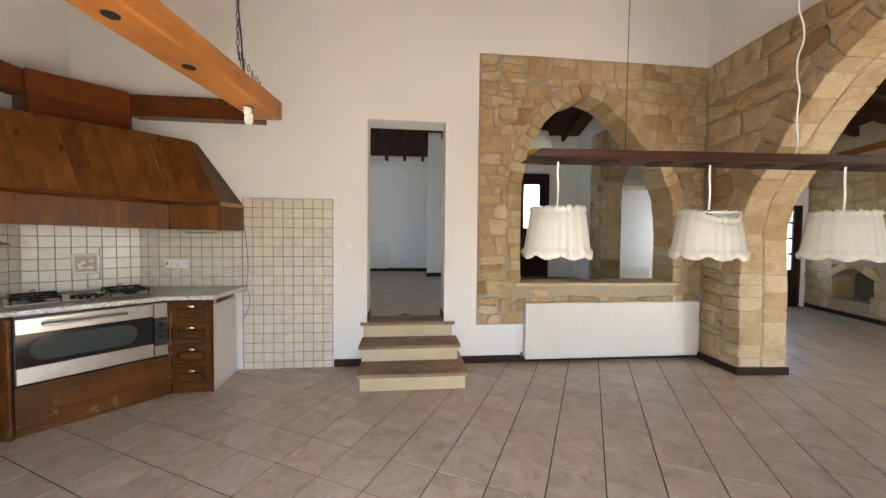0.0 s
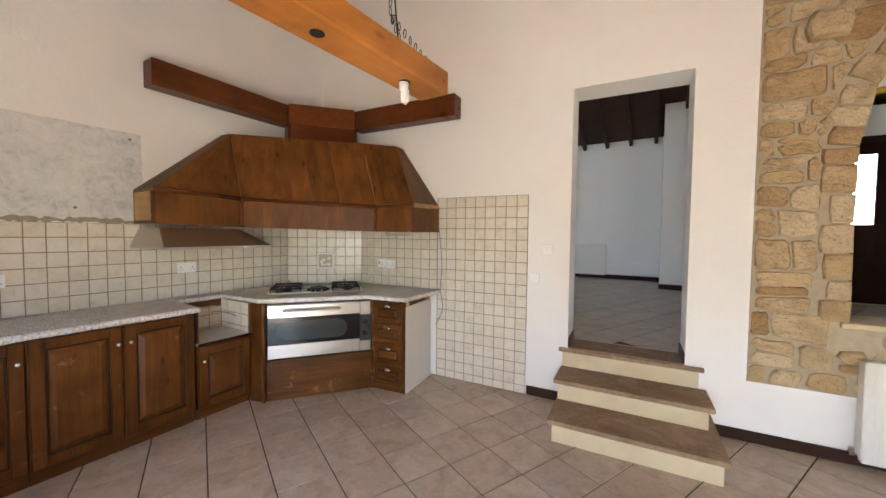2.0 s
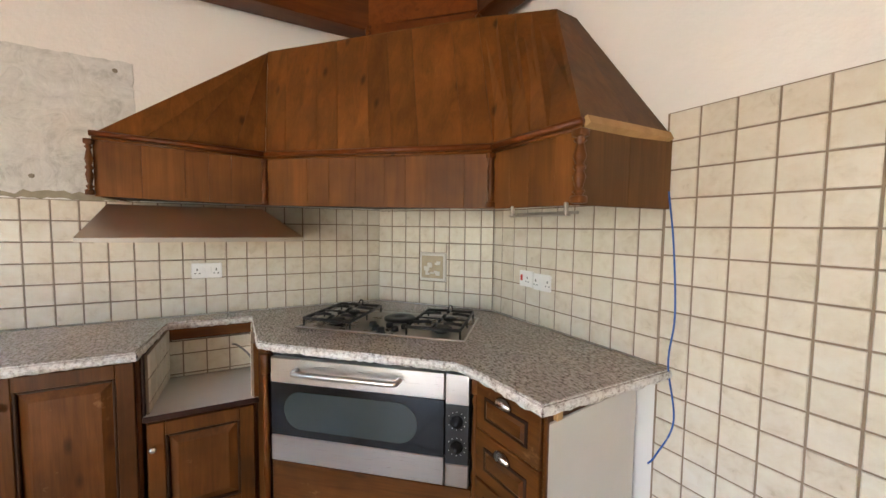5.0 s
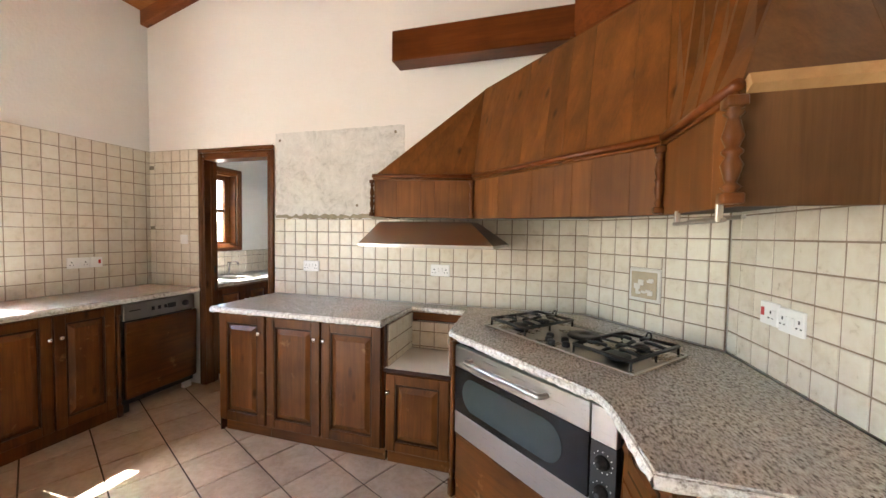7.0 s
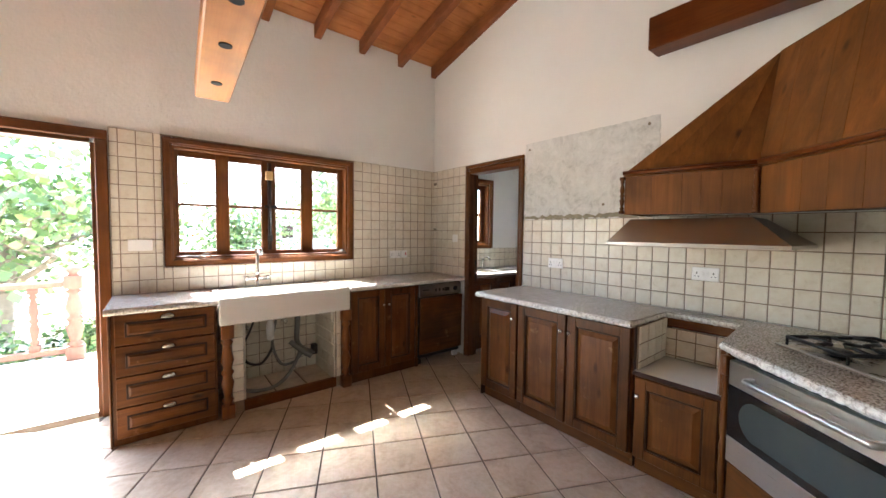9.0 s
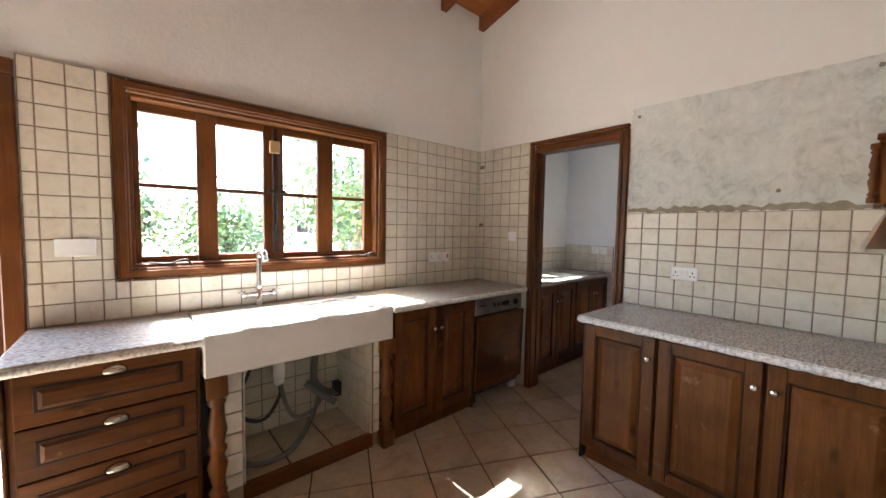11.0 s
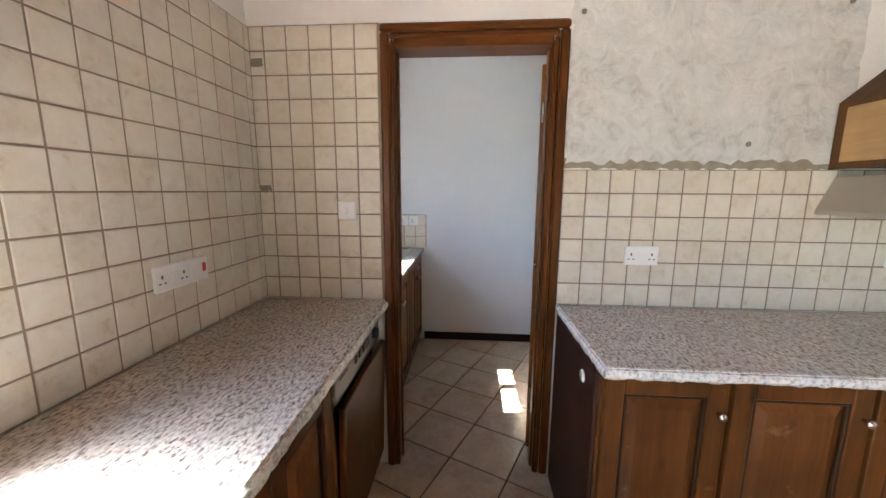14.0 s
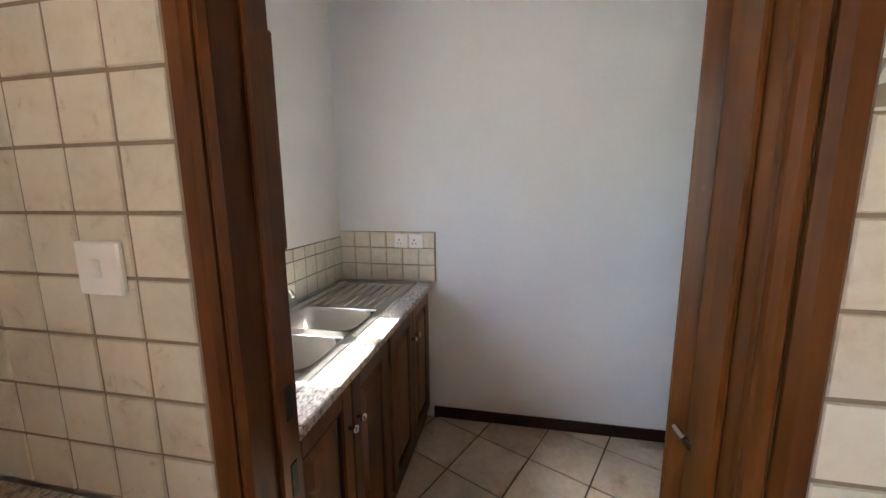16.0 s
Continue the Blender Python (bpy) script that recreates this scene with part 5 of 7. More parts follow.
# ---- board with three shaded lamps ----
BOARD_AT = pose(1.32, 2.66, 0)
board = thing("pendant_board", BOARD_AT, "long dark wooden lamp board with three white shades", "pendant light")
bm = solid([(0.0, 0.10, 1.895), (2.42, 0.13, 1.895), (2.42, -0.13, 1.895), (0.0, -0.10, 1.895), (0.06, 0.08, 1.935), (2.4, 0.11, 1.935), (2.4, -0.15, 1.935), (0.06, -0.13, 1.935)],
           ((0, 1, 2, 3), (7, 6, 5, 4), (0, 4, 5, 1), (1, 5, 6, 2), (2, 6, 7, 3), (3, 7, 4, 0)), 0.005)
part("board", bm, M["dark_wood"], board)
# Dark discs under the board paint the shade of its round recesses.
for x in (0.18, 0.5, 0.82, 1.13, 1.45, 1.78, 2.08):
    part("lamp_hole", lathe([(0.075, 1.889), (0.075, 1.8945), (0.07, 1.8945)], 20), M["recess"], board, "round disc coloured dark for a shaded recess", at=pose(x, 0.02, 0))


def shade(parent, x, sag, seed):
    """A gathered cotton shade with a scalloped hem."""
    rnd = random.Random(seed)
    n, bm = 96, bmesh.new()
    rings = []
    ph = rnd.uniform(0, 6)
    for r, z, fold, hem in ((0.150, 0.016, 0.006, 0), (0.156, 0.0, 0.007, 0), (0.150, -0.012, 0.002, 0), (0.157, -0.020, 0.0022, 0), (0.166, -0.08, 0.0016, 0), (0.175, -0.15, 0.0016, 0), (0.182, -0.205, 0.0022, 0.1), (0.186, -0.222, 0.003, 0.5), (0.196, -0.232, 0.006, 0.9), (0.193, -0.252, 0.006, 1.6), (0.182, -0.256, 0.005, 1.6)):
        ring = []
        for k in range(n):
            a = 2 * math.pi * k / n
            f = fold * (math.sin(23 * a + ph + 2 * math.sin(3 * a)) + 0.8 * math.sin(37 * a + 2 * ph + 3 * math.sin(2 * a + ph)))
            drop = 0.016 * hem * abs(math.sin(4 * a + ph)) + (sag * max(0, math.sin(a + 3.1)) ** 2 if z > -0.05 else 0)
            lift = rnd.uniform(-0.006, 0.010) if z > 0.005 else rnd.uniform(-0.002, 0.002)
            ring.append(bm.verts.new(((r + f) * math.cos(a), (r + f) * math.sin(a), z - drop + lift)))
        rings.append(ring)
    for a, b in zip(rings, rings[1:]):
        for k in range(n):
            bm.faces.new((a[k], a[(k + 1) % n], b[(k + 1) % n], b[k]))
    bmesh.ops.solidify(bm, geom=bm.faces[:], thickness=0.0015)
    s = part("shade", bm, M["cloth"], parent, "gathered white cotton shade", True, pose(x, 0.0, 1.605))
    ring = [(0.146 * math.cos(2 * math.pi * k / 24), 0.146 * math.sin(2 * math.pi * k / 24), -0.004) for k in range(25)]
    bm = tube(ring, 0.004, 6)
    for a in (0, 2.1, 4.2):
        tube([(0, 0, -0.004), (0.146 * math.cos(a), 0.146 * math.sin(a), -0.004)], 0.003, 5, bm)
    part("ring", bm, M["plastic"], s, "pale wire ring")
    part("holder", lathe([(0.008, 0.015), (0.016, 0.0), (0.019, -0.045), (0.012, -0.05)], 12), M["black"], s, "black lamp holder", True)
    part("cord", tube(bend([(0, 0, 0.01), (0.004, 0, 0.12), (-0.002, 0, 0.22), (0, 0, 0.292)]), 0.006, 8), M["plastic"], s, "pale cord")


shade(board, 0.20, 0.0, 1)
shade(board, 1.125, 0.055, 2)
shade(board, 1.985, 0.0, 3)
part("wire", tube([(0.60, 0.0, 1.93), (0.605, 0.0, roof(2.66) - 0.01)], 0.0022, 5), M["iron"], board, "thin steel wire")
wob = [(1.66 + 0.014 * math.sin(k * 1.9), 0.01 * math.cos(k * 1.3), 1.935 + k * 0.1) for k in range(22)]
part("cord", tube(bend([p for p in wob if p[2] < roof(2.66) - 0.01], 4), 0.005, 8), M["plastic"], board, "wavy white cord")
part("cord_grip", lathe([(0.03, 1.935), (0.022, 1.955), (0.01, 1.965)], 10), M["iron"], board, "dark cord grip", at=pose(1.66, 0, 0))


# ---- radiators ----
def radiator(at, wide, high, label, flutes):
    r = thing("radiator", at, label, "radiator")
    bm = bmesh.new()
    pitch = wide / flutes
    cols = []
    for k in range(flutes):
        x = k * pitch
        for dx, y in ((0.0, 0.002), (pitch * 0.18, 0.002), (pitch * 0.3, 0.0), (pitch * 0.85, 0.0)):
            cols.append((x + dx, y))
    cols.append((wide, 0.004))
    lo = [bm.verts.new((x, y, 0.02)) for x, y in cols]
    hi = [bm.verts.new((x, y, high - 0.02)) for x, y in cols]
    for k in range(len(cols) - 1):
        bm.faces.new((lo[k], lo[k + 1], hi[k + 1], hi[k]))
    box(0, wide, 0.004, 0.05, 0.0, high - 0.001, 0.004, bm)
    part("front_panel", bm, M["radiator"], r)
    slab(-0.008, -0.0005, 0.002, 0.075, 0.03, high, M["radiator"], r, "end_plate", 0.003)
    slab(wide + 0.0005, wide + 0.008, 0.002, 0.075, 0.03, high, M["radiator"], r, "end_plate", 0.003)
    bm = bmesh.new()
    for k in range(int(wide / 0.02)):
        box(0.005 + k * 0.02, 0.015 + k * 0.02, 0.006, 0.07, high, high + 0.004, 0, bm)
    box(0, wide, 0.004, 0.009, high - 0.001, high + 0.005, 0, bm)
    part("top_grille", bm, M["radiator"], r, "slotted top grille")
    part("valve", join(lathe([(0.012, 0.0), (0.016, 0.02), (0.014, 0.05)], 10, at=(-0.035, 0.04, 0.03)), tube([(-0.035, 0.04, 0.035), (0.0, 0.04, 0.035)], 0.008, 6)), M["brass"], r, "small valve")
    return r


radiator(N_AT @ pose(nu(1.90), -0.09, 0.055), 2.13, 0.64, "long cream panel radiator under the serving arch", 58)
radiator(pose(-1.13, 10.31, 0.57), 0.87, 0.70, "white panel radiator in the upper room", 22)
radiator(pose(5.35, 9.06, 0.13), 0.87, 0.6, "white panel radiator in the upper room", 20)
part("pipe_cover", box(nu(4.04), nu(4.1), -0.03, -0.002, 0.086, 0.42, 0.003), M["plaster"], wall_north, "white pipe casing")

# ---- the sink run under the window (local x runs west) ----
def south(x, y=0.0, z=0.0):
    """A thing's pose on the sink run; local x runs west along the wall and y towards it."""
    return pose(x, y, z, 0, 0, 180)


draw = thing("drawer_cabinet", south(0.18, 0.575), "stained pine cabinet with four wide drawers", "cabinet")
slab(0.0, 0.575, 0.0, 0.555, 0.0, 0.862, M["cabinet"], draw, "body", 0.003)
for k in range(4):
    drawer_front(draw, 0.02, 0.56, 0.05 + k * 0.202, 0.246 + k * 0.202)
slab(-0.012, -0.0005, -0.02, 0.55, 0.0, 0.862, M["cabinet"], draw, "end_panel", 0.003)
top_a = thing("worktop", south(0.205, 0.63), "short granite worktop beside the sink", "worktop")
part("slab", box(0.0, 0.605, 0.0, 0.62, 0.865, 0.9, 0.006), M["granite"], top_a)
top_b = thing("worktop", south(-1.41, 0.622), "long granite worktop between sink and pantry door", "worktop")
part("slab", box(0.0, 1.375, 0.0, 0.612, 0.865, 0.9, 0.006), M["granite"], top_b)
top_c = thing("worktop", south(-0.40, 0.145), "narrow granite ledge behind the sink", "worktop")
part("slab", box(0.001, 1.009, 0.0, 0.13, 0.865, 0.899, 0.003), M["granite"], top_c)
for top, w in ((top_a, 0.605), (top_b, 1.375)):
    rnd = random.Random(int(w * 100))
    bm = bmesh.new()
    rows = []
    n = int(w / 0.02)
    for k in range(n + 1):
        o = rnd.uniform(-0.003, 0.003)
        rows.append([bm.verts.new((w * k / n, y, z)) for y, z in ((0.004, 0.897), (-0.006 + o, 0.889), (-0.008 + o, 0.875), (0.0 + o, 0.86), (0.012, 0.86))])
    for a, b in zip(rows, rows[1:]):
        for j in range(4):
            bm.faces.new((a[j], b[j], b[j + 1], a[j + 1]))
    part("edge", bm, M["granite_edge"], top, "rough broken granite edge", True)

sink = thing("kitchen_sink", south(-0.405, 0.622), "large white ceramic apron sink with drainer", "sink")
SL, SW = 1.0, 0.472
slab(0, SL, 0.0, 0.03, 0.70, 0.905, M["porcelain"], sink, "apron", 0.007, "tall white front apron")
slab(0, SL, SW - 0.035, SW, 0.70, 0.905, M["porcelain"], sink, "back_rim", 0.005)
slab(0.001, 0.04, 0.028, SW - 0.03, 0.70, 0.904, M["porcelain"], sink, "side_rim", 0.005)
slab(SL - 0.03, SL - 0.001, 0.028, SW - 0.03, 0.70, 0.904, M["porcelain"], sink, "side_rim", 0.005)
slab(0.56, 0.60, 0.028, SW - 0.03, 0.70, 0.899, M["porcelain"], sink, "divider", 0.005)
slab(0.03, SL - 0.03, 0.028, SW - 0.03, 0.696, 0.715, M["porcelain"], sink, "bottom", 0.002)
drain = solid([(0.60, 0.028, 0.880), (0.975, 0.028, 0.893), (0.975, SW - 0.03, 0.893), (0.60, SW - 0.03, 0.880), (0.60, 0.028, 0.86), (0.975, 0.028, 0.86), (0.975, SW - 0.03, 0.86), (0.60, SW - 0.03, 0.86)],
              ((0, 1, 2, 3), (7, 6, 5, 4), (0, 4, 5, 1), (1, 5, 6, 2), (2, 6, 7, 3), (3, 7, 4, 0)))
for k in range(7):
    y = 0.07 + k * 0.058
    part("rib", tube([(0.62, y, 0.880), (0.95, y, 0.8915)], 0.005, 6), M["porcelain"], sink, "", True)
part("drainer", drain, M["porcelain"], sink, "ridged ceramic drainer")
part("waste", lathe([(0.035, 0.716), (0.03, 0.719), (0.01, 0.718)], 16), M["chrome"], sink, "chrome waste", True, pose(0.3, 0.25, 0))

tap = thing("mixer_tap", south(-0.76, 0.10, 0.899), "chrome mixer tap behind the sink", "tap")
part("body", join(lathe([(0.022, 0.0), (0.022, 0.012), (0.018, 0.02), (0.018, 0.11)], 12), tube([(-0.075, 0, 0.075), (0.075, 0, 0.075)], 0.016, 10)), M["chrome"], tap, "", True)
part("spout", tube(bend([(0, 0, 0.09), (0, 0, 0.28), (0, -0.015, 0.33), (0, -0.06, 0.35), (0, -0.13, 0.335), (0, -0.15, 0.29)], 5), 0.017, 12), M["chrome"], tap, "arched spout", True)
for x in (-0.085, 0.085):
    part("lever", join(lathe([(0.017, 0.06), (0.019, 0.075), (0.015, 0.095), (0.006, 0.10)], 10, at=(x, 0, 0)), tube([(x, 0, 0.09), (x * 1.35, -0.04, 0.10)], 0.005, 6)), M["chrome"], tap, "tap lever", True)

frame_s = thing("open_cabinet", south(-0.405, 0.56), "open tiled bay below the sink with turned posts", "cabinet")
part("turned_post", turned(0.70, 0.044, 0.10), M["post"], frame_s, "turned pine post", True, pose(0.05, -0.02, 0))
part("turned_post", turned(0.70, 0.044, 0.10), M["post"], frame_s, "turned pine post", True, pose(0.975, -0.02, 0))
for a, b in ((0.085, 0.165), (0.90, 0.945)):
    part("pier", box(a, b, 0.02, 0.53, 0.0, 0.694, 0.002), M["grout"], frame_s, "brick pier")
slab(0.165, 0.90, 0.012, 0.045, 0.0, 0.085, M["cabinet_x"], frame_s, "plinth", 0.003)
slab(0.165, 0.90, 0.045, 0.53, 0.0, 0.055, M["floor_grout"], frame_s, "base", 0.002)
tiled(frame_s, 0.085, 0.165, 0.09, 0.694, 0.105, at=pose(0, 0.02, 0), dz=0.06, du=0.085, bed=False)
tiled(frame_s, 0.90, 0.945, 0.09, 0.694, 0.105, at=pose(0, 0.02, 0), dz=0.06, du=0.90, bed=False)
tiled(frame_s, 0.0, 0.49, 0.06, 0.694, 0.105, at=pose(0.90, 0.51, 0, 0, 0, -90), dz=0.06, du=0.0, bed=False)
tiled(frame_s, 0.0, 0.49, 0.06, 0.694, 0.105, at=pose(0.165, 0.02, 0, 0, 0, 90), dz=0.06, du=0.0, bed=False)
tiled(frame_s, 0.165, 0.90, 0.06, 0.80, 0.105, at=pose(0, 0.525, 0), dz=0.06, du=0.165)
for x in (0.17, 0.42, 0.67):
    ob = new("tile", tile_mesh(0.24, 0.235, M["floor_tile"]))
    ob.parent, ob.matrix_basis = frame_s, pose(x, 0.28, 0.056, -90)
    ob = new("tile", tile_mesh(0.24, 0.235, M["floor_tile"]))
    ob.parent, ob.matrix_basis = frame_s, pose(x, 0.043, 0.056, -90)
pipes = thing("sink_pipes", south(-0.405, 0.56), "loose waste pipes and hoses below the sink", "pipes")
part("trap", join(lathe([(0.028, 0.48), (0.034, 0.50), (0.034, 0.58), (0.024, 0.60), (0.024, 0.694)], 12, at=(0.42, 0.30, 0)), lathe([(0.018, 0.44), (0.03, 0.455), (0.03, 0.48)], 12, at=(0.42, 0.30, 0))), M["plastic"], pipes, "white bottle trap", True)
part("waste_pipe", tube(bend([(0.45, 0.30, 0.64), (0.58, 0.30, 0.665), (0.66, 0.34, 0.64), (0.68, 0.40, 0.54), (0.68, 0.42, 0.36), (0.74, 0.42, 0.27), (0.84, 0.42, 0.22)], 6), 0.024, 10), M["grey_hose"], pipes, "grey waste pipe", True)
part("waste_pipe", tube(bend([(0.60, 0.36, 0.38), (0.68, 0.30, 0.30), (0.76, 0.26, 0.24)], 6), 0.022, 10), M["grey_hose"], pipes, "grey waste pipe", True)
part("hose", tube(bend([(0.24, 0.44, 0.66), (0.20, 0.38, 0.48), (0.22, 0.32, 0.30), (0.34, 0.32, 0.24), (0.44, 0.36, 0.34), (0.46, 0.42, 0.44)], 6), 0.011, 8), M["rubber"], pipes, "dark flexible hose", True)
part("hose", tube(bend([(0.33, 0.42, 0.66), (0.28, 0.38, 0.54), (0.21, 0.34, 0.42)], 6), 0.009, 8), M["rubber"], pipes, "dark flexible hose", True)
part("hose", tube(bend([(0.50, 0.44, 0.58), (0.45, 0.36, 0.40), (0.50, 0.30, 0.22), (0.62, 0.32, 0.20), (0.74, 0.36, 0.28)], 6), 0.012, 8), M["grey_hose"], pipes, "grey flexible hose", True)
part("hose", tube(bend([(0.16, 0.20, 0.10), (0.30, 0.15, 0.075), (0.46, 0.18, 0.085), (0.60, 0.28, 0.16), (0.70, 0.36, 0.30)], 6), 0.016, 8), M["grey_hose"], pipes, "grey drain hose on the base", True)
for x, z in ((0.46, 0.45), (0.27, 0.52), (0.585, 0.56)):
    part("valve", join(lathe([(0.03, 0.0), (0.028, 0.008), (0.014, 0.012), (0.012, 0.05), (0.02, 0.055), (0.02, 0.075)], 10), box(-0.006, 0.006, -0.03, 0.03, 0.075, 0.085, 0.002)), M["chrome"], pipes, "chrome wall valve", True, pose(x, 0.51, z, 90))
part("floor_cap", box(0.82, 0.87, 0.40, 0.46, 0.20, 0.30, 0.006), M["iron"], pipes, "dark pipe bracket")

pair = thing("base_cabinet", south(-1.425, 0.57), "stained pine base cabinet with two panelled doors", "cabinet")
slab(0.0, 0.715, 0.0, 0.55, 0.0, 0.862, M["cabinet"], pair, "body", 0.002)
panel_door(pair, 0.012, 0.35, 0.09, 0.845, 0.325, 0.70)
panel_door(pair, 0.358, 0.70, 0.09, 0.845, 0.384, 0.70)
part("turned_post", turned(0.86, 0.016, 0.09), M["frame"], pair, "slim turned post", True, pose(0.73, -0.005, 0))

dish = thing("dishwasher", south(-2.185, 0.572), "built-in dishwasher with a dark wooden front", "dishwasher")
slab(0.0, 0.575, 0.02, 0.54, 0.06, 0.855, M["black"], dish, "body", 0.004, "black casing")
tilt = pose(0, 0, 0.115, 1.5)
slab(0.0, 0.57, -0.026, -0.002, 0.0, 0.595, M["cabinet_x"], dish, "front_panel", 0.004, "scuffed dark wooden front", tilt)
slab(0.0, 0.57, -0.012, 0.012, 0.715, 0.845, M["dish_steel"], dish, "control_panel", 0.004, "brushed steel control strip")
for x in (0.2, 0.25, 0.30):
    slab(x, x + 0.025, -0.018, -0.0115, 0.765, 0.795, M["black"], dish, "button", 0.003, "black button")
slab(0.33, 0.40, -0.0145, -0.0115, 0.76, 0.80, M["black"], dish, "display", 0.002, "dark display")
slab(0.04, 0.12, -0.0135, -0.0115, 0.785, 0.793, M["black"], dish, "lettering", 0.0, "small unreadable lettering")
part("dial", lathe([(0.026, 0.0), (0.023, 0.02), (0.006, 0.021)], 14), M["black"], dish, "black dial", True, pose(0.48, -0.012, 0.78, 90))
slab(-0.02, 0.0, 0.0, 0.02, 0.1, 0.85, M["iron"], dish, "hinge_arm", 0.003, "worn metal side arm")
slab(0.49, 0.56, 0.02, 0.06, 0.0, 0.06, M["plastic"], dish, "foot", 0.004, "white foot")
slab(0.0, 0.05, 0.02, 0.06, 0.0, 0.06, M["iron"], dish, "foot", 0.004)

# ---- pantry furniture ----
pan = thing("worktop", pose(-2.93, 0.60, 0, 0, 0, 180), "granite worktop with a steel sink in the pantry", "worktop")
part("slab", join(box(0.0, 1.505, 0.0, 0.10, 0.865, 0.9, 0.005), join(box(0.0, 0.28, 0.1, 0.595, 0.865, 0.9, 0.003), box(1.42, 1.505, 0.1, 0.595, 0.865, 0.9, 0.003))), M["granite"], pan)
psink = thing("pantry_sink", pose(-2.93, 0.60, 0, 0, 0, 180), "steel double sink with a ribbed drainer", "sink")
bm = box(0.28, 1.42, 0.095, 0.14, 0.893, 0.905, 0.003)
box(0.28, 1.42, 0.515, 0.56, 0.893, 0.905, 0.003, bm)
for a, b in ((0.28, 0.33), (0.60, 0.66), (0.93, 0.96)):
    box(a, b, 0.14, 0.515, 0.893, 0.905, 0.003, bm)
part("rim", bm, M["steel"], psink)
for a, b in ((0.33, 0.60), (0.66, 0.93)):
    n = 28
    bm = bmesh.new()
    rings = []
    for s, z in ((1.0, 0.904), (0.97, 0.897), (0.93, 0.80), (0.86, 0.755), (0.2, 0.75)):
        ring = []
        for k in range(n):
            t = 2 * math.pi * k / n
            e = 0.45
            cx = math.copysign(abs(math.cos(t)) ** e, math.cos(t))
            cy = math.copysign(abs(math.sin(t)) ** e, math.sin(t))
            ring.append(bm.verts.new(((a + b) / 2 + s * (b - a) / 2 * cx, 0.3275 + s * 0.1875 * cy, z)))
        rings.append(ring)
    for p, q in zip(rings, rings[1:]):
        for k in range(n):
            bm.faces.new((p[k], p[(k + 1) % n], q[(k + 1) % n], q[k]))
    bm.faces.new(rings[-1])
    part("bowl", bm, M["steel"], psink, "pressed steel bowl", True)
bm = box(0.96, 1.42, 0.14, 0.515, 0.885, 0.896, 0.002)
for k in range(7):
    part("rib", tube([(0.985, 0.17 + k * 0.053, 0.895), (1.39, 0.17 + k * 0.053, 0.895)], 0.006, 6), M["steel"], psink, "", True)
part("drainer", bm, M["steel"], psink, "ribbed steel drainer")
ptap = thing("mixer_tap", pose(-3.61, 0.065, 0.905, 0, 0, 180), "small chrome tap at the pantry sink", "tap")
part("body", lathe([(0.022, 0.0), (0.016, 0.02), (0.014, 0.12), (0.018, 0.13), (0.01, 0.15)], 12), M["chrome"], ptap, "", True)
part("spout", tube(bend([(0, 0, 0.1), (0, -0.04, 0.15), (0, -0.12, 0.15), (0, -0.14, 0.12)], 5), 0.01, 8), M["chrome"], ptap, "", True)
x = 0.0
for k in range(2):
    pc = thing("base_cabinet", pose(-2.985 - 0.72 * k, 0.555, 0, 0, 0, 180), "dark stained pantry base cabinet with two doors", "cabinet", "pantry base cabinets")
    slab(0.0, 0.715, 0.0, 0.54, 0.0, 0.745, M["cabinet"], pc, "body", 0.002)
    slab(0.0, 0.715, 0.0, 0.03, 0.7455, 0.864, M["cabinet_x"], pc, "top_rail", 0.002)
    panel_door(pc, 0.015, 0.352, 0.09, 0.845, 0.325, 0.70)
    panel_door(pc, 0.36, 0.70, 0.09, 0.845, 0.388, 0.70)
strip = structure("trim", box(-4.4395, -4.437, 0.0, 0.62, 0.905, 1.21), M["grout"], None, "tiled splashback strip in the pantry", "splashback")
tiled(strip, 0.0, 0.615, 0.905, 1.21, 0.103, at=pose(-4.432, 0.003, 0, 0, 0, 90), dz=0.905, du=0.0, bed=False)
tiled(wall_south, su(-2.93), su(-4.43), 0.905, 1.175, 0.103, dz=0.905, du=su(-4.43))
plate("wall_socket", pose(-4.424, 0.41, 1.155, 0, 0, 90), 0.086, 0.086, "white single socket on the pantry tiles", (0.02,), (-0.012,))
plate("wall_socket", pose(-4.424, 0.505, 1.155, 0, 0, 90), 0.086, 0.086, "white single socket on the pantry tiles", (0.02,), (-0.012,))

# ---- rooms beyond ----
up_door = thing("door_3", pose(2.98, 9.15, 0.486), "dark wooden door with a bright upper pane", "door", kind="structure")
slab(0.001, 0.06, -0.02, 0.1, 0.0, 2.49, M["dark_wood"], up_door, "frame", 0.004)
slab(0.69, 0.749, -0.02, 0.1, 0.0, 2.49, M["dark_wood"], up_door, "frame", 0.004)
slab(0.06, 0.69, -0.02, 0.1, 2.4, 2.49, M["dark_wood"], up_door, "frame", 0.004)
for z0, z1 in ((0.12, 0.58), (0.66, 1.10)):
    part("panel", raised_panel(0.17, 0.58, z0, z1, 0.02, 0.012, 0.04), M["dark_wood"], up_door)
slab(0.06, 0.69, 0.02, 0.06, 0.0, 1.19, M["dark_wood"], up_door, "lower_panel", 0.003)
slab(0.06, 0.15, 0.02, 0.06, 1.19, 2.4, M["dark_wood"], up_door, "stile", 0.003)
slab(0.52, 0.69, 0.02, 0.06, 1.19, 2.4, M["dark_wood"], up_door, "stile", 0.003)
slab(0.15, 0.52, 0.035, 0.04, 1.19, 2.23, M["glass"], up_door, "pane", 0).visible_shadow = False
slab(0.15, 0.52, 0.02, 0.06, 2.23, 2.4, M["dark_wood"], up_door, "rail", 0.003)

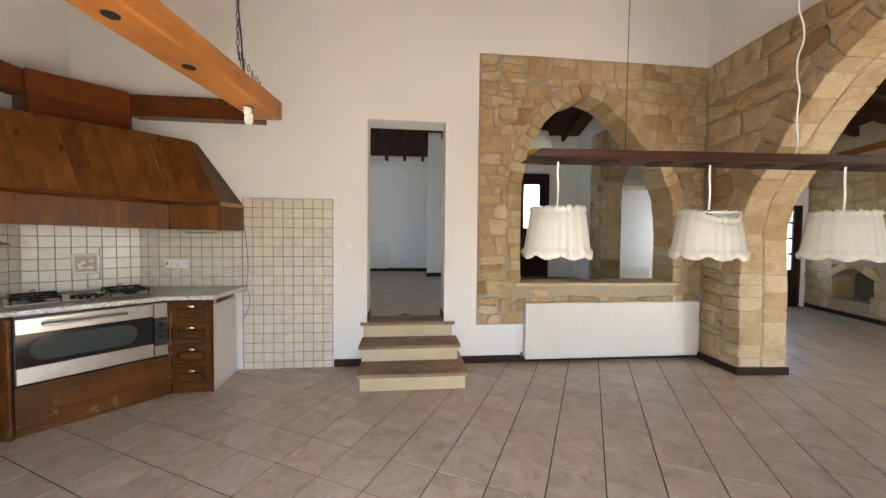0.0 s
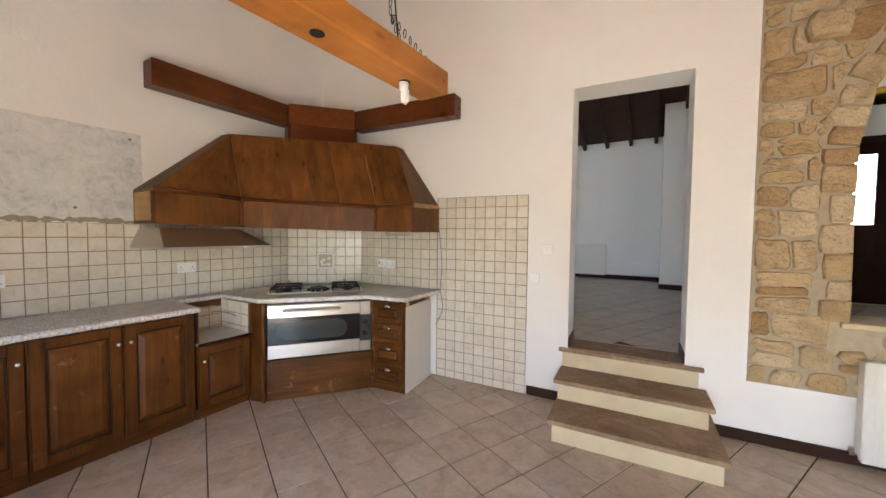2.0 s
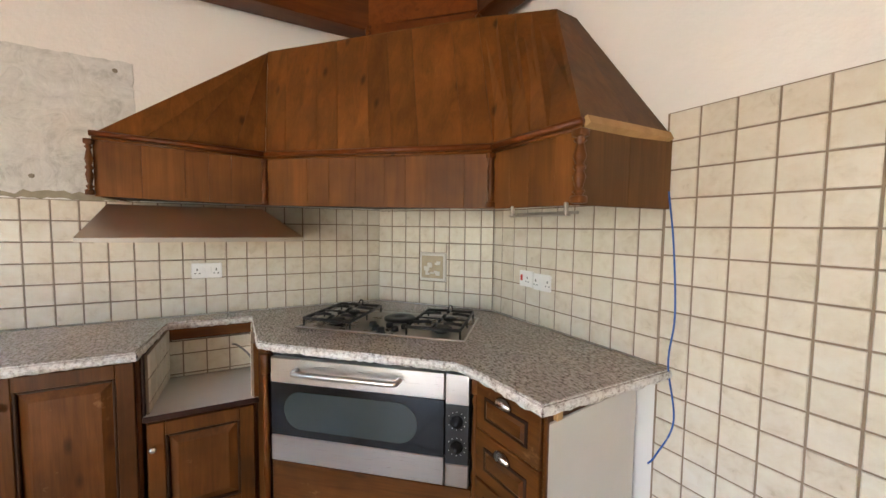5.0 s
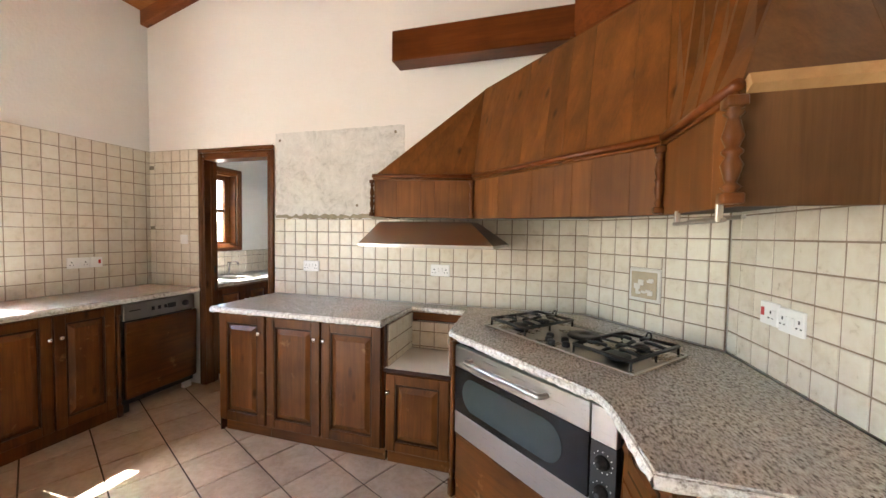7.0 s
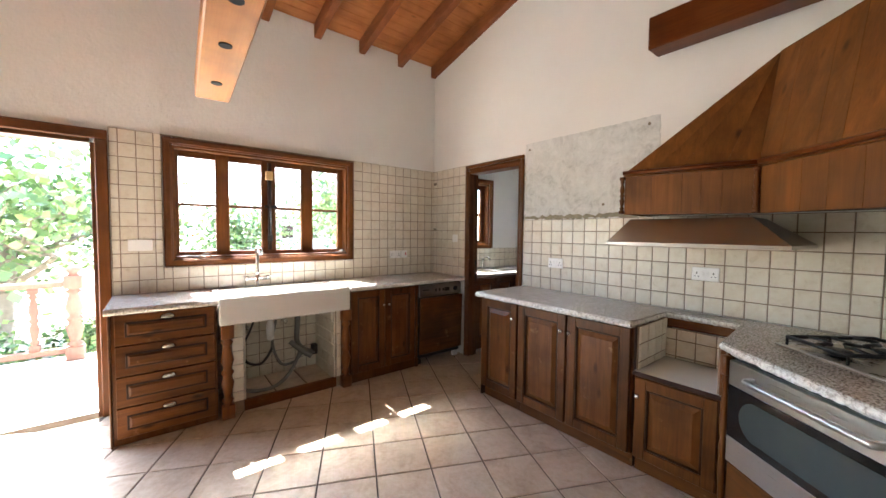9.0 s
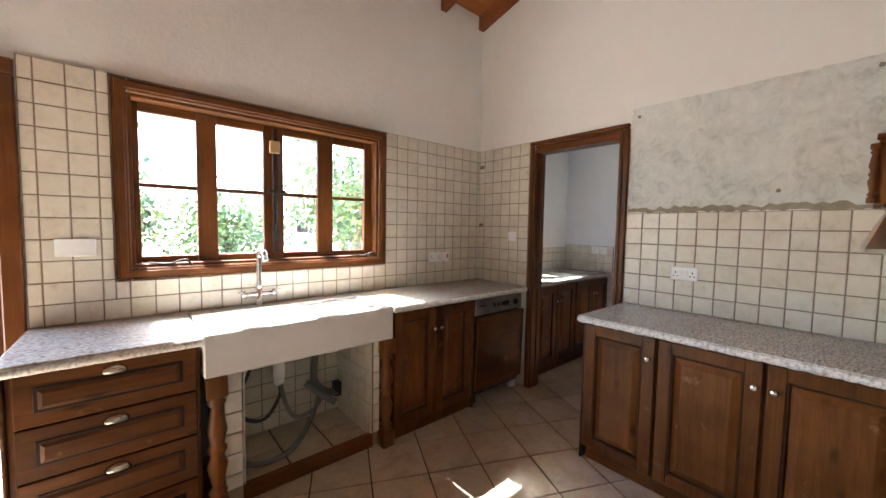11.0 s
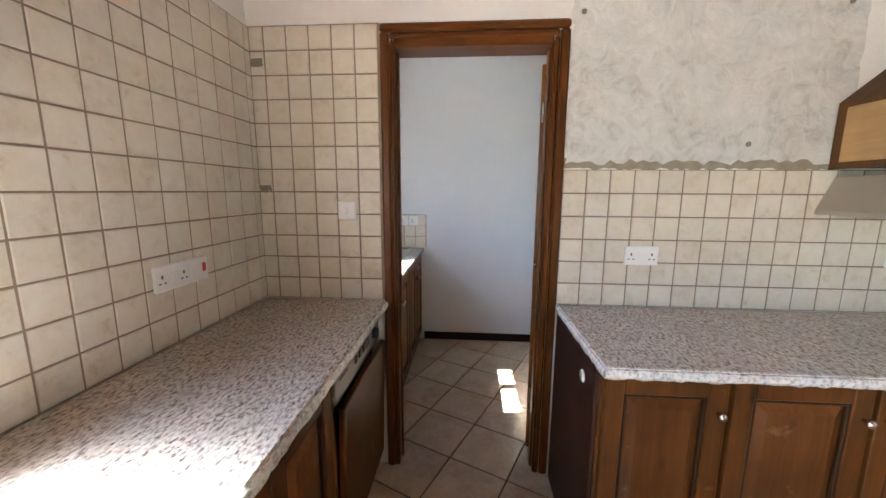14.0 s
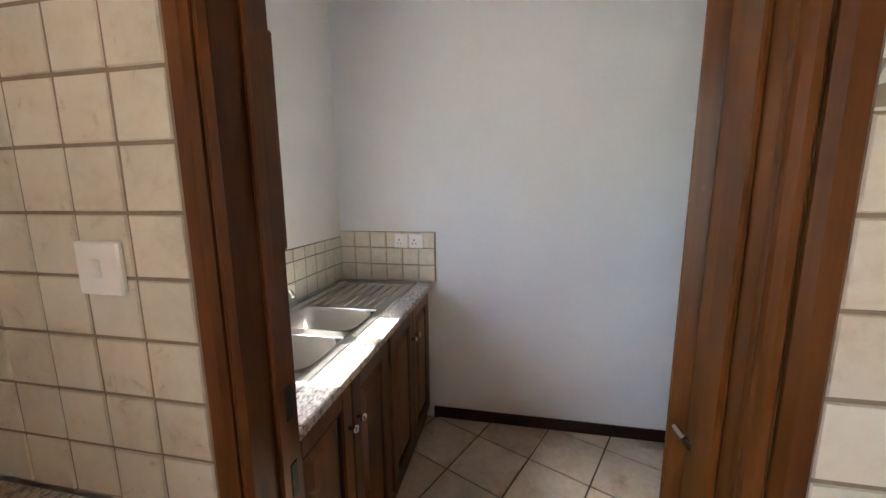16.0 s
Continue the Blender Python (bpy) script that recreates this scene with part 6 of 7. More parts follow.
ac = thing("air_conditioner", pose(5.36, 9.14, 2.6), "cream wall air conditioner in the upper room", "air conditioner")
part("body", solid([(0, 0, 0), (0.74, 0, 0), (0.74, -0.18, 0.03), (0, -0.18, 0.03), (0, 0, 0.28), (0.74, 0, 0.28), (0.74, -0.16, 0.27), (0, -0.16, 0.27)], ((0, 1, 2, 3), (4, 5, 6, 7), (0, 1, 5, 4), (1, 2, 6, 5), (2, 3, 7, 6), (3, 0, 4, 7)), 0.01), M["limestone"], ac)
slab(0.04, 0.70, -0.187, -0.178, 0.05, 0.10, M["radiator"], ac, "outlet", 0.003)
part("pipe_duct", box(0.74, 1.5, -0.04, 0.0, 0.02, 0.06, 0.004), M["plaster"], ac, "white pipe duct")

UP_AT = pose(4.42, 9.15, 0, 0, 0, -90)
UP_ARCH = [(1.42, 0.3), (1.42, 1.4), (1.42, 2.4), (1.48, 2.62), (1.68, 2.83), (2.02, 3.04), (2.33, 3.16)]
UP_ARCH += [(4.66 - u, z) for u, z in UP_ARCH[-2::-1]]
structure("wall_upper_arch", walled(3.98, 5.0, 0.3, [(0.72, 3.979, 0.31, 3.68)], top=lambda u: 3.9 + 0.234 * u, low=0.3), M["plaster"], UP_AT, "white wall above an inner stone arch", "wall")
stone_pier = structure("wall_stone_pier", arched(0.721, 3.978, 0.3, 3.678, 0.3, UP_ARCH), M["mortar"], UP_AT, "sandstone wall of an inner arch", "stone wall")
shade_up = thing("pendant_light", pose(2.53, 6.2, 2.74), "hanging cream shade with a yellow band", "pendant light")
part("shade", lathe([(0.215, 0.0), (0.135, 0.35), (0.132, 0.35), (0.212, 0.0)], 28), M["radiator"], shade_up, "cream shade", True)
part("band", lathe([(0.219, -0.005), (0.206, 0.055), (0.204, 0.055), (0.217, -0.005)], 28), M["yellow"], shade_up, "yellow band", True)
part("cord", tube([(0, 0, 0.35), (0, 0, 1.85)], 0.004, 6), M["plastic"], shade_up, "thin cord")
for k in range(22):
    x = -3.2 + 0.48 * k
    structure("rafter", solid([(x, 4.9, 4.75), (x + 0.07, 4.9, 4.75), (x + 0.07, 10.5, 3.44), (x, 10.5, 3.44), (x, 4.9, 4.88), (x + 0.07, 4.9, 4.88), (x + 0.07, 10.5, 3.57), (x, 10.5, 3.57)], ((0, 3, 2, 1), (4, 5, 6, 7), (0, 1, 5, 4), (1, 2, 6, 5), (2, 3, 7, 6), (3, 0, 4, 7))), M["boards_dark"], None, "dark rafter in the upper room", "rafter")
for k in range(14):
    y = 0.3 + 0.6 * k
    structure("rafter", solid([(4.62, y, 4.22), (9.3, y, 3.28), (9.3, y + 0.08, 3.28), (4.62, y + 0.08, 4.22), (4.62, y, 4.38), (9.3, y, 3.44), (9.3, y + 0.08, 3.44), (4.62, y + 0.08, 4.38)], ((0, 3, 2, 1), (4, 5, 6, 7), (0, 1, 5, 4), (1, 2, 6, 5), (2, 3, 7, 6), (3, 0, 4, 7))), M["boards_dark"], None, "dark rafter in the east room", "rafter")
plate("wall_socket", pose(0.31, 10.398, 0.87), 0.28, 0.086, "white sockets low on the back wall", (0.0,), (-0.08, 0.08))
plate("wall_socket", pose(1.34, 9.148, 0.89), 0.2, 0.086, "white sockets low on the return wall", (0.0,), (-0.06, 0.06))

g_door = thing("door_4", pose(8.12, 8.0, 0.0), "dark wooden glazed door to the garden", "door", kind="structure")
slab(0.001, 0.07, -0.02, 0.1, 0.0, 2.199, M["dark_wood"], g_door, "frame", 0.004)
slab(0.73, 0.799, -0.02, 0.1, 0.0, 2.199, M["dark_wood"], g_door, "frame", 0.004)
slab(0.07, 0.73, -0.02, 0.1, 2.13, 2.199, M["dark_wood"], g_door, "frame", 0.004)
slab(0.07, 0.73, 0.02, 0.06, 0.0, 0.8, M["dark_wood"], g_door, "lower_panel", 0.003)
for a, b in ((0.07, 0.15), (0.38, 0.42), (0.65, 0.73)):
    slab(a, b, 0.02, 0.06, 0.8, 2.13, M["dark_wood"], g_door, "stile", 0.003)
for z in (1.12, 1.46, 1.80, 2.08):
    slab(0.15, 0.65, 0.025, 0.055, z, z + 0.045, M["dark_wood"], g_door, "glazing_bar", 0.003)
for a, b in ((0.15, 0.38), (0.42, 0.65)):
    slab(a, b, 0.038, 0.041, 0.8, 2.1, M["glass"], g_door, "pane", 0)
structure("trim", box(-2.5, 1.5, -0.03, 0.0, 3.05, 3.17), M["rafter"], E2_AT @ pose(3.2, 0, 0), "timber wall plate", "trim")

# ---- stones ----
def inside(p, arch, grow=0.0):
    """Is a point of the wall inside the arched opening, grown by some metres?"""
    cx = (arch[0][0] + arch[-1][0]) / 2
    cz = 1.6
    u, z = cx + (p[0] - cx) / (1 + grow / 1.0), p[1] if p[1] < cz else cz + (p[1] - cz) / (1 + grow / 1.4)
    if z < arch[0][1] - grow * 0.2:
        return False
    lo, hi = [], []
    for (a, b), (c, d) in zip(arch, arch[1:]):
        if min(b, d) <= z <= max(b, d) and abs(d - b) > 1e-9:
            lo.append(a + (c - a) * (z - b) / (d - b))
    return len(lo) >= 2 and min(lo) < u < max(lo)


def stone_block(parent, outline, y, proud, rnd, deep=0.0):
    """One rough stone: an uneven outline, pillowed towards the viewer."""
    cx = sum(p[0] for p in outline) / len(outline)
    cz = sum(p[1] for p in outline) / len(outline)
    bm = bmesh.new()
    rings = []
    for s, d in ((1.0, deep if deep else 0.004), (1.0, -proud * 0.55), (0.9, -proud), (0.5, -proud * rnd.uniform(1.0, 1.25))):
        rings.append([bm.verts.new(((p[0] - cx) * s + rnd.uniform(-0.003, 0.003), d + (rnd.uniform(-0.003, 0.003) if d < 0 else 0), (p[1] - cz) * s + rnd.uniform(-0.003, 0.003))) for p in outline])
    n = len(outline)
    for a, b in zip(rings, rings[1:]):
        for k in range(n):
            bm.faces.new((a[k], a[(k + 1) % n], b[(k + 1) % n], b[k]))
    bm.faces.new(rings[-1])
    if deep:
        bm.faces.new(rings[0][::-1])
    ob = part("stone", bm, M["stone"], parent, at=pose(cx, y, cz))
    return ob


def cut_outline(a, b, c, d, rnd, gap=0.009):
    a, b, c, d = a + gap * rnd.uniform(0.6, 1.5), b - gap * rnd.uniform(0.6, 1.5), c + gap * rnd.uniform(0.6, 1.5), d - gap * rnd.uniform(0.6, 1.5)
    if b - a < 0.03 or d - c < 0.03:
        return None
    w, h = b - a, d - c
    k = min(w, h) * 0.34
    j = lambda s=1.0: rnd.uniform(0.1, 1.0) * k * s
    m = lambda: rnd.uniform(-0.018, 0.018)
    return [(a + j(), c), ((a + b) / 2, c + m() * 0.6), (b - j(), c), (b, c + j()), (b + m() * 0.5, (c + d) / 2), (b, d - j()), (b - j(), d), ((a + b) / 2, d + m() * 0.6), (a + j(), d), (a, d - j()), (a + m() * 0.5, (c + d) / 2), (a, c + j())]


def rubble(parent, u0, u1, z0, z1, seed, arch=None, ring=0.2, y=0.0, size=(0.2, 0.42), course=(0.15, 0.27), proud=(0.018, 0.034), skip=None):
    rnd = random.Random(seed)
    z = z0
    while z < z1 - 0.04:
        h = min(rnd.uniform(*course), z1 - z)
        if z1 - z - h < 0.07:
            h = z1 - z
        u = u0
        while u < u1 - 0.02:
            w = min(rnd.uniform(*size) * rnd.choice((0.7, 1.0, 1.0, 1.25)), u1 - u)
            if u1 - u - w < 0.09:
                w = u1 - u
            cells = [(u, u + w, z, z + h)]
            if h > 0.2 and rnd.random() < 0.22:
                s = rnd.uniform(0.35, 0.65)
                cells = [(u, u + w, z, z + h * s), (u, u + w, z + h * s, z + h)]
            for a, b, c, d in cells:
                lean = rnd.uniform(-0.03, 0.03)
                c, d = max(z0, c + lean), min(z1, d + lean)
                mid = ((a + b) / 2, (c + d) / 2)
                if skip and skip(mid):
                    continue
                if arch:
                    corners = [(a, c), (b, c), (b, d), (a, d)]
                    inn = [inside(p, arch, ring) for p in corners + [mid]]
                    if all(inn[:4]) or inn[4]:
                        # try what is left of the cell beside the opening
                        while b - a > 0.05 and (inside((a, mid[1]), arch, ring) or inside((a, c), arch, ring) or inside((a, d), arch, ring)):
                            a += 0.02
                        while b - a > 0.05 and (inside((b, mid[1]), arch, ring) or inside((b, c), arch, ring) or inside((b, d), arch, ring)):
                            b -= 0.02
                        if b - a < 0.07:
                            continue
                    elif any(inn[:4]):
                        while b - a > 0.05 and (inside((a, c), arch, ring) or inside((a, d), arch, ring)):
                            a += 0.02
                        while b - a > 0.05 and (inside((b, c), arch, ring) or inside((b, d), arch, ring)):
                            b -= 0.02
                        if b - a < 0.06:
                            continue
                o = cut_outline(a, b, c, d, rnd)
                if o:
                    stone_block(parent, o, y, rnd.uniform(*proud), rnd)
            u += w
        z += h


def voussoirs(parent, arch, thick, seed, wide=(0.15, 0.24), long=(0.15, 0.24), keep=None, y=0.0):
    """Stones along the edge of an arched opening, as deep as the wall."""
    rnd = random.Random(seed)
    pts = [Vector((u, z)) for u, z in arch]
    dist = [0.0]
    for a, b in zip(pts, pts[1:]):
        dist.append(dist[-1] + (b - a).length)

    def at(s):
        for k in range(len(pts) - 1):
            if s <= dist[k + 1] or k == len(pts) - 2:
                f = (s - dist[k]) / max(1e-6, dist[k + 1] - dist[k])
                d = (pts[k + 1] - pts[k]).normalized()
                return pts[k].lerp(pts[k + 1], f), Vector((-d.y, d.x))
    s = 0.0
    while s < dist[-1] - 0.02:
        l = rnd.uniform(*long)
        if dist[-1] - s - l < 0.1:
            l = dist[-1] - s
        w = rnd.uniform(*wide)
        (a, na), (b, nb), (m, nm) = at(s + 0.005), at(s + l - 0.005), at(s + l / 2)
        s += l
        if keep and not keep(m):
            continue
        i = 0.012
        o = [a - na * i, m - nm * i, b - nb * i, b + nb * w * 0.5, b + nb * w * rnd.uniform(0.9, 1.0), m + nm * w, a + na * w * rnd.uniform(0.9, 1.0), a + na * w * 0.5]
        stone_block(parent, [(p.x, p.y) for p in o][::-1], y, rnd.uniform(0.016, 0.028), rnd, deep=thick + 0.012)


def nearest(p, line):
    best = None
    for a, b in zip(line, line[1:]):
        d = b - a
        q = a + d * max(0.0, min(1.0, (p - a).dot(d) / max(1e-9, d.dot(d))))
        if best is None or (p - q).length < (p - best).length:
            best = q
    return best


def fieldstones(parent, u0, u1, z0, z1, seed, arch=None, ring=0.15, size=(0.27, 0.19), proud=(0.014, 0.03), gap=0.014, loose=0.3):
    """Roughly squared stones in wavy, uneven courses with leaning joints, cut back from an arched opening."""
    rnd = random.Random(seed)
    line = [Vector(p) for p in (*arch, arch[0])] if arch else None
    beds = [z0]
    while beds[-1] < z1 - size[1] * 0.6:
        beds.append(beds[-1] + size[1] * rnd.uniform(0.6, 1.4))
    beds[-1] = z1
    waves = [(rnd.uniform(0, 6.3), rnd.uniform(2.0, 5.0), rnd.uniform(0.5, 1.0)) for _ in beds]

    def bed(k, u):
        if k in (0, len(beds) - 1):
            return beds[k]
        a, f, b = waves[k]
        return beds[k] + size[1] * loose * 0.5 * b * (math.sin(f * u + a) + 0.6 * math.sin(2.7 * f * u + 2 * a))

    for k in range(len(beds) - 1):
        u, lean = u0, 0.0
        while u < u1 - 0.02:
            w = size[0] * rnd.choice((0.45, 0.65, 0.9, 1.0, 1.2, 1.5)) * rnd.uniform(0.85, 1.15)
            if u1 - u - w < size[0] * 0.4:
                w = u1 - u
            over = 0.0 if u + w >= u1 - 1e-6 else rnd.uniform(-1, 1) * size[0] * loose * 0.45
            a, b, c, d = (u, bed(k, u)), (u + w, bed(k, u + w)), (u + w + over, bed(k + 1, u + w + over)), (u + lean, bed(k + 1, u + lean))
            quads = [(a, b, c, d)]
            if w > size[0] * 0.5 and rnd.random() < 0.22:
                s, t = rnd.uniform(0.35, 0.65), rnd.uniform(0.35, 0.65)
                l, r = (a[0] + (d[0] - a[0]) * s, a[1] + (d[1] - a[1]) * s), (b[0] + (c[0] - b[0]) * t, b[1] + (c[1] - b[1]) * t)
                quads = [(a, b, r, l), (l, r, c, d)]
            u, lean = u + w, over
            for quad in quads:
                cell = [Vector(q) for q in quad]
                p = sum(cell, Vector((0, 0))) / 4
                if line:
                    q = nearest(p, line)
                    d0 = (p - q).length
                    if inside(p, arch) or d0 < ring * 0.55:
                        continue
                    n = (q - p) / d0
                    far = d0 - (ring if q.y > arch[0][1] + 0.01 else 0.02)
                    out = []
                    for e, g in zip(cell, cell[1:] + cell[:1]):
                        de, dg = (e - p).dot(n) - far, (g - p).dot(n) - far
                        if de <= 0:
                            out.append(e)
                        if (de < 0) != (dg < 0):
                            out.append(e + (g - e) * (de / (de - dg)))
                    cell = out
                    if len(cell) < 3:
                        continue
                mid = sum(cell, Vector((0, 0))) / len(cell)
                wide = min(max(q.x for q in cell) - min(q.x for q in cell), max(q.y for q in cell) - min(q.y for q in cell))
                if wide < 0.05:
                    continue
                cell = [mid + (q - mid) * (1 - gap * rnd.uniform(0.7, 1.5) / wide) for q in cell]
                worn = []
                for e, g in zip(cell, cell[1:] + cell[:1]):
                    if (g - e).length < 0.01:
                        continue
                    near, far = min(0.4, rnd.uniform(0.008, 0.035) / (g - e).length), min(0.4, rnd.uniform(0.008, 0.035) / (g - e).length)
                    worn += [e.lerp(g, near), e.lerp(g, 0.5) + Vector((rnd.uniform(-0.008, 0.008), rnd.uniform(-0.008, 0.008))), e.lerp(g, 1 - far)]
                if len(worn) >= 6:
                    stone_block(parent, [(q.x, q.y) for q in worn], 0.0, rnd.uniform(*proud), rnd)


voussoirs(stone_north, N_ARCH, 0.33, 11, (0.10, 0.17), (0.10, 0.2))
fieldstones(stone_north, nu(1.345), nu(4.115), 0.442, 3.495, 21, N_ARCH, 0.15, (0.23, 0.17), (0.012, 0.028), 0.014, 0.28)
stone_block(stone_north, [(nu(1.57), 2.74), (nu(1.75), 2.74), (nu(1.77), 2.83), (nu(1.74), 2.92), (nu(1.58), 2.92), (nu(1.55), 2.82)], -0.03, 0.07, random.Random(2))
stone_block(stone_north, [(nu(3.62), 2.84), (nu(3.80), 2.86), (nu(3.86), 2.94), (nu(3.72), 3.0), (nu(3.6), 2.93)], -0.02, 0.06, random.Random(3))
voussoirs(stone_east, E_ARCH, 0.21, 12, (0.16, 0.3), (0.12, 0.24), keep=lambda m: m.x < 2.3)
voussoirs(stone_east, E_ARCH, 0.23, 14, (0.16, 0.3), (0.14, 0.28), keep=lambda m: m.x < 2.3, y=0.265)
fieldstones(stone_east, 0.03, 2.4, 0.09, 3.495, 22, E_ARCH, 0.22, (0.30, 0.19), (0.018, 0.045), 0.02, 0.5)
stone_block(stone_east, [(0.55, 2.78), (0.98, 2.84), (1.0, 2.92), (0.72, 2.97), (0.52, 2.86)], -0.03, 0.08, random.Random(6))
voussoirs(stone_pier, UP_ARCH, 0.3, 13, (0.12, 0.2), (0.15, 0.25))
fieldstones(stone_pier, 0.73, 2.9, 0.5, 3.66, 26, UP_ARCH, 0.16, (0.3, 0.2))
rubble(wall_fire, 0.0, 3.6, 0.09, 3.0, 23, None, size=(0.3, 0.6), course=(0.22, 0.36), skip=lambda p: 0.6 < p[0] < 1.68 and 0.25 < p[1] < 1.1)
hearth = [(0.66, 0.32), (0.66, 0.75), (1.14, 0.97), (1.62, 0.75), (1.62, 0.32)]
voussoirs(wall_fire, hearth, 0.3, 24, (0.1, 0.16), (0.2, 0.35))

# ---- garden and terrace ----
rail = thing("balustrade", pose(0.65, -1.92, -0.03), "pinkish turned balustrade along the terrace", "balustrade")
part("newel", join(turned(0.92, 0.075, 0.14), lathe([(0.05, 0.92), (0.035, 0.94), (0.06, 0.97), (0.055, 1.0), (0.02, 1.03)], 12)), M["baluster"], rail, "", True)
slab(0.07, 5.2, -0.045, 0.045, 0.80, 0.86, M["baluster"], rail, "top_rail", 0.012)
slab(0.07, 5.2, -0.04, 0.04, 0.08, 0.14, M["baluster"], rail, "bottom_rail", 0.008)
base = turned(0.66, 0.04, 0.06)
first = part("baluster", base, M["baluster"], rail, "", True, pose(0.3, 0, 0.14))
for k in range(1, 17):
    ob = new("baluster", first.data)
    ob.parent, ob.matrix_basis = rail, pose(0.3 + 0.29 * k, 0, 0.14)


def tree(x, y, base, height, spread, count, seed, m, label, leaf=0.09):
    rnd = random.Random(seed)
    t = thing("tree", pose(x, y, base), label, "tree")
    bm = bmesh.new()
    tips = []

    def limb(p, way, length, r, level):
        pts = [p]
        for k in range(4):
            way = (way + Vector((rnd.uniform(-0.25, 0.25), rnd.uniform(-0.25, 0.25), rnd.uniform(-0.05, 0.2)))).normalized()
            pts.append(pts[-1] + way * length / 4)
        rings = []
        n = 7
        for k, q in enumerate(pts):
            rr = r * (1 - 0.16 * k)
            rings.append([bm.verts.new(q + Vector((rr * math.cos(2 * math.pi * j / n), rr * math.sin(2 * math.pi * j / n), 0))) for j in range(n)])
        for a, b in zip(rings, rings[1:]):
            for j in range(n):
                bm.faces.new((a[j], a[(j + 1) % n], b[(j + 1) % n], b[j]))
        tips.extend(pts[2:])
        if level < 3:
            for k in range(3 if level else 4):
                a = rnd.uniform(0, 6.28)
                limb(pts[rnd.choice((2, 3, 4))], Vector((math.cos(a), math.sin(a), rnd.uniform(0.2, 0.9))).normalized(), length * 0.72, r * 0.5, level + 1)

    limb(Vector((0, 0, -0.1)), Vector((0.1, 0.05, 1)), height * 0.36, spread * 0.075, 0)
    part("trunk", bm, M["bark"], t, "grey forked trunk", True)
    verts, faces = [], []
    clumps = [c + Vector((rnd.gauss(0, 0.25), rnd.gauss(0, 0.25), rnd.gauss(0.1, 0.2))) * spread * 0.25 for c in tips if c.z > height * 0.25]
    for k in range(count):
        c = rnd.choice(clumps) + Vector((rnd.gauss(0, 1), rnd.gauss(0, 1), rnd.gauss(0, 0.8))) * spread * 0.13
        a, b = Vector((rnd.gauss(0, 1), rnd.gauss(0, 1), rnd.gauss(0, 0.6))).normalized(), Vector((rnd.gauss(0, 1), rnd.gauss(0, 1), rnd.gauss(0, 1))).normalized()
        s = leaf * rnd.uniform(0.6, 1.3)
        side = a.cross(b).normalized() * s * 0.42
        i = len(verts)
        verts += [c, c + a * s * 0.5 + side, c + a * s, c + a * s * 0.5 - side]
        faces.append((i, i + 1, i + 2, i + 3))
    me = bpy.data.meshes.new("crown")
    me.from_pydata([tuple(v) for v in verts], [], faces)
    me.materials.append(m)
    crown_ob = new("crown", me)
    crown_ob.parent = t
    crown_ob["label"] = "loose crown of pale green leaves"
    return t


tree(1.9, -4.6, -0.3, 4.6, 3.4, 4600, 31, M["leaf"], "broad leafy fig tree beyond the terrace", 0.13)
tree(-2.3, -9.5, -0.3, 3.2, 2.6, 3200, 32, M["leaf"], "leafy garden tree outside the window", 0.12)
tree(-4.6, -6.0, -0.3, 5.2, 3.4, 5000, 33, M["leaf"], "tall green garden tree outside the window", 0.12)
tree(0.2, -13.0, -0.3, 3.4, 3.4, 5000, 34, M["leaf_far"], "olive tree farther off in the garden", 0.14)
tree(-9.0, -16.0, -0.3, 4.2, 4.2, 5000, 35, M["leaf_far"], "olive tree farther off in the garden", 0.16)
tree(5.0, -10.0, -0.3, 4.8, 4.2, 6000, 36, M["leaf"], "green garden tree beyond the terrace", 0.14)


def bush(x, y, r, seed):
    rnd = random.Random(seed)
    verts, faces = [], []
    for k in range(1400):
        d = Vector((rnd.gauss(0, 1), rnd.gauss(0, 1), abs(rnd.gauss(0, 1)))).normalized() * r * rnd.uniform(0.6, 1.05) * (0.8 + 0.3 * math.sin(k % 9))
        c = Vector((0, 0, 0)) + d
        a, b = Vector((rnd.gauss(0, 1), rnd.gauss(0, 1), rnd.gauss(0, 1))).normalized(), Vector((rnd.gauss(0, 1), rnd.gauss(0, 1), rnd.gauss(0, 1))).normalized()
        s = 0.07 * rnd.uniform(0.6, 1.3)
        side = a.cross(b).normalized() * s * 0.4
        i = len(verts)
        verts += [c, c + a * s * 0.5 + side, c + a * s, c + a * s * 0.5 - side]
        faces.append((i, i + 1, i + 2, i + 3))
    me = bpy.data.meshes.new("bush")
    me.from_pydata([tuple(v) for v in verts], [], faces)
    me.materials.append(M["leaf"])
    ob = new("bush", me)
    ob.matrix_basis = pose(x, y, -0.3)
    tagged(ob, "low sunlit green bush behind the balustrade", "bush", "garden bushes")


for k, (x, y, r) in enumerate(((0.6, -3.2, 0.55), (1.8, -3.0, 0.7), (2.9, -3.4, 0.7), (-0.7, -4.4, 0.6), (-2.0, -5.0, 0.8), (-3.6, -5.2, 0.8), (-1.2, -8.5, 1.0), (3.8, -3.0, 0.7), (-5.0, -4.6, 0.7))):
    bush(x, y, r, 50 + k)
far = thing("neighbour_house", pose(-9.5, -34.0, -0.3), "pale far house with a tiled roof", "house")
part("wall", box(-4, 4, -3, 3, 0, 3.0), M["paving"], far)
part("roof", solid([(-4.4, -3.4, 3.0), (4.4, -3.4, 3.0), (4.4, 3.4, 3.0), (-4.4, 3.4, 3.0), (-4.0, 0, 4.4), (4.0, 0, 4.4)], ((0, 3, 2, 1), (0, 1, 5, 4), (2, 3, 4, 5), (1, 2, 5), (3, 0, 4))), M["baluster"], far, "red tiled roof")
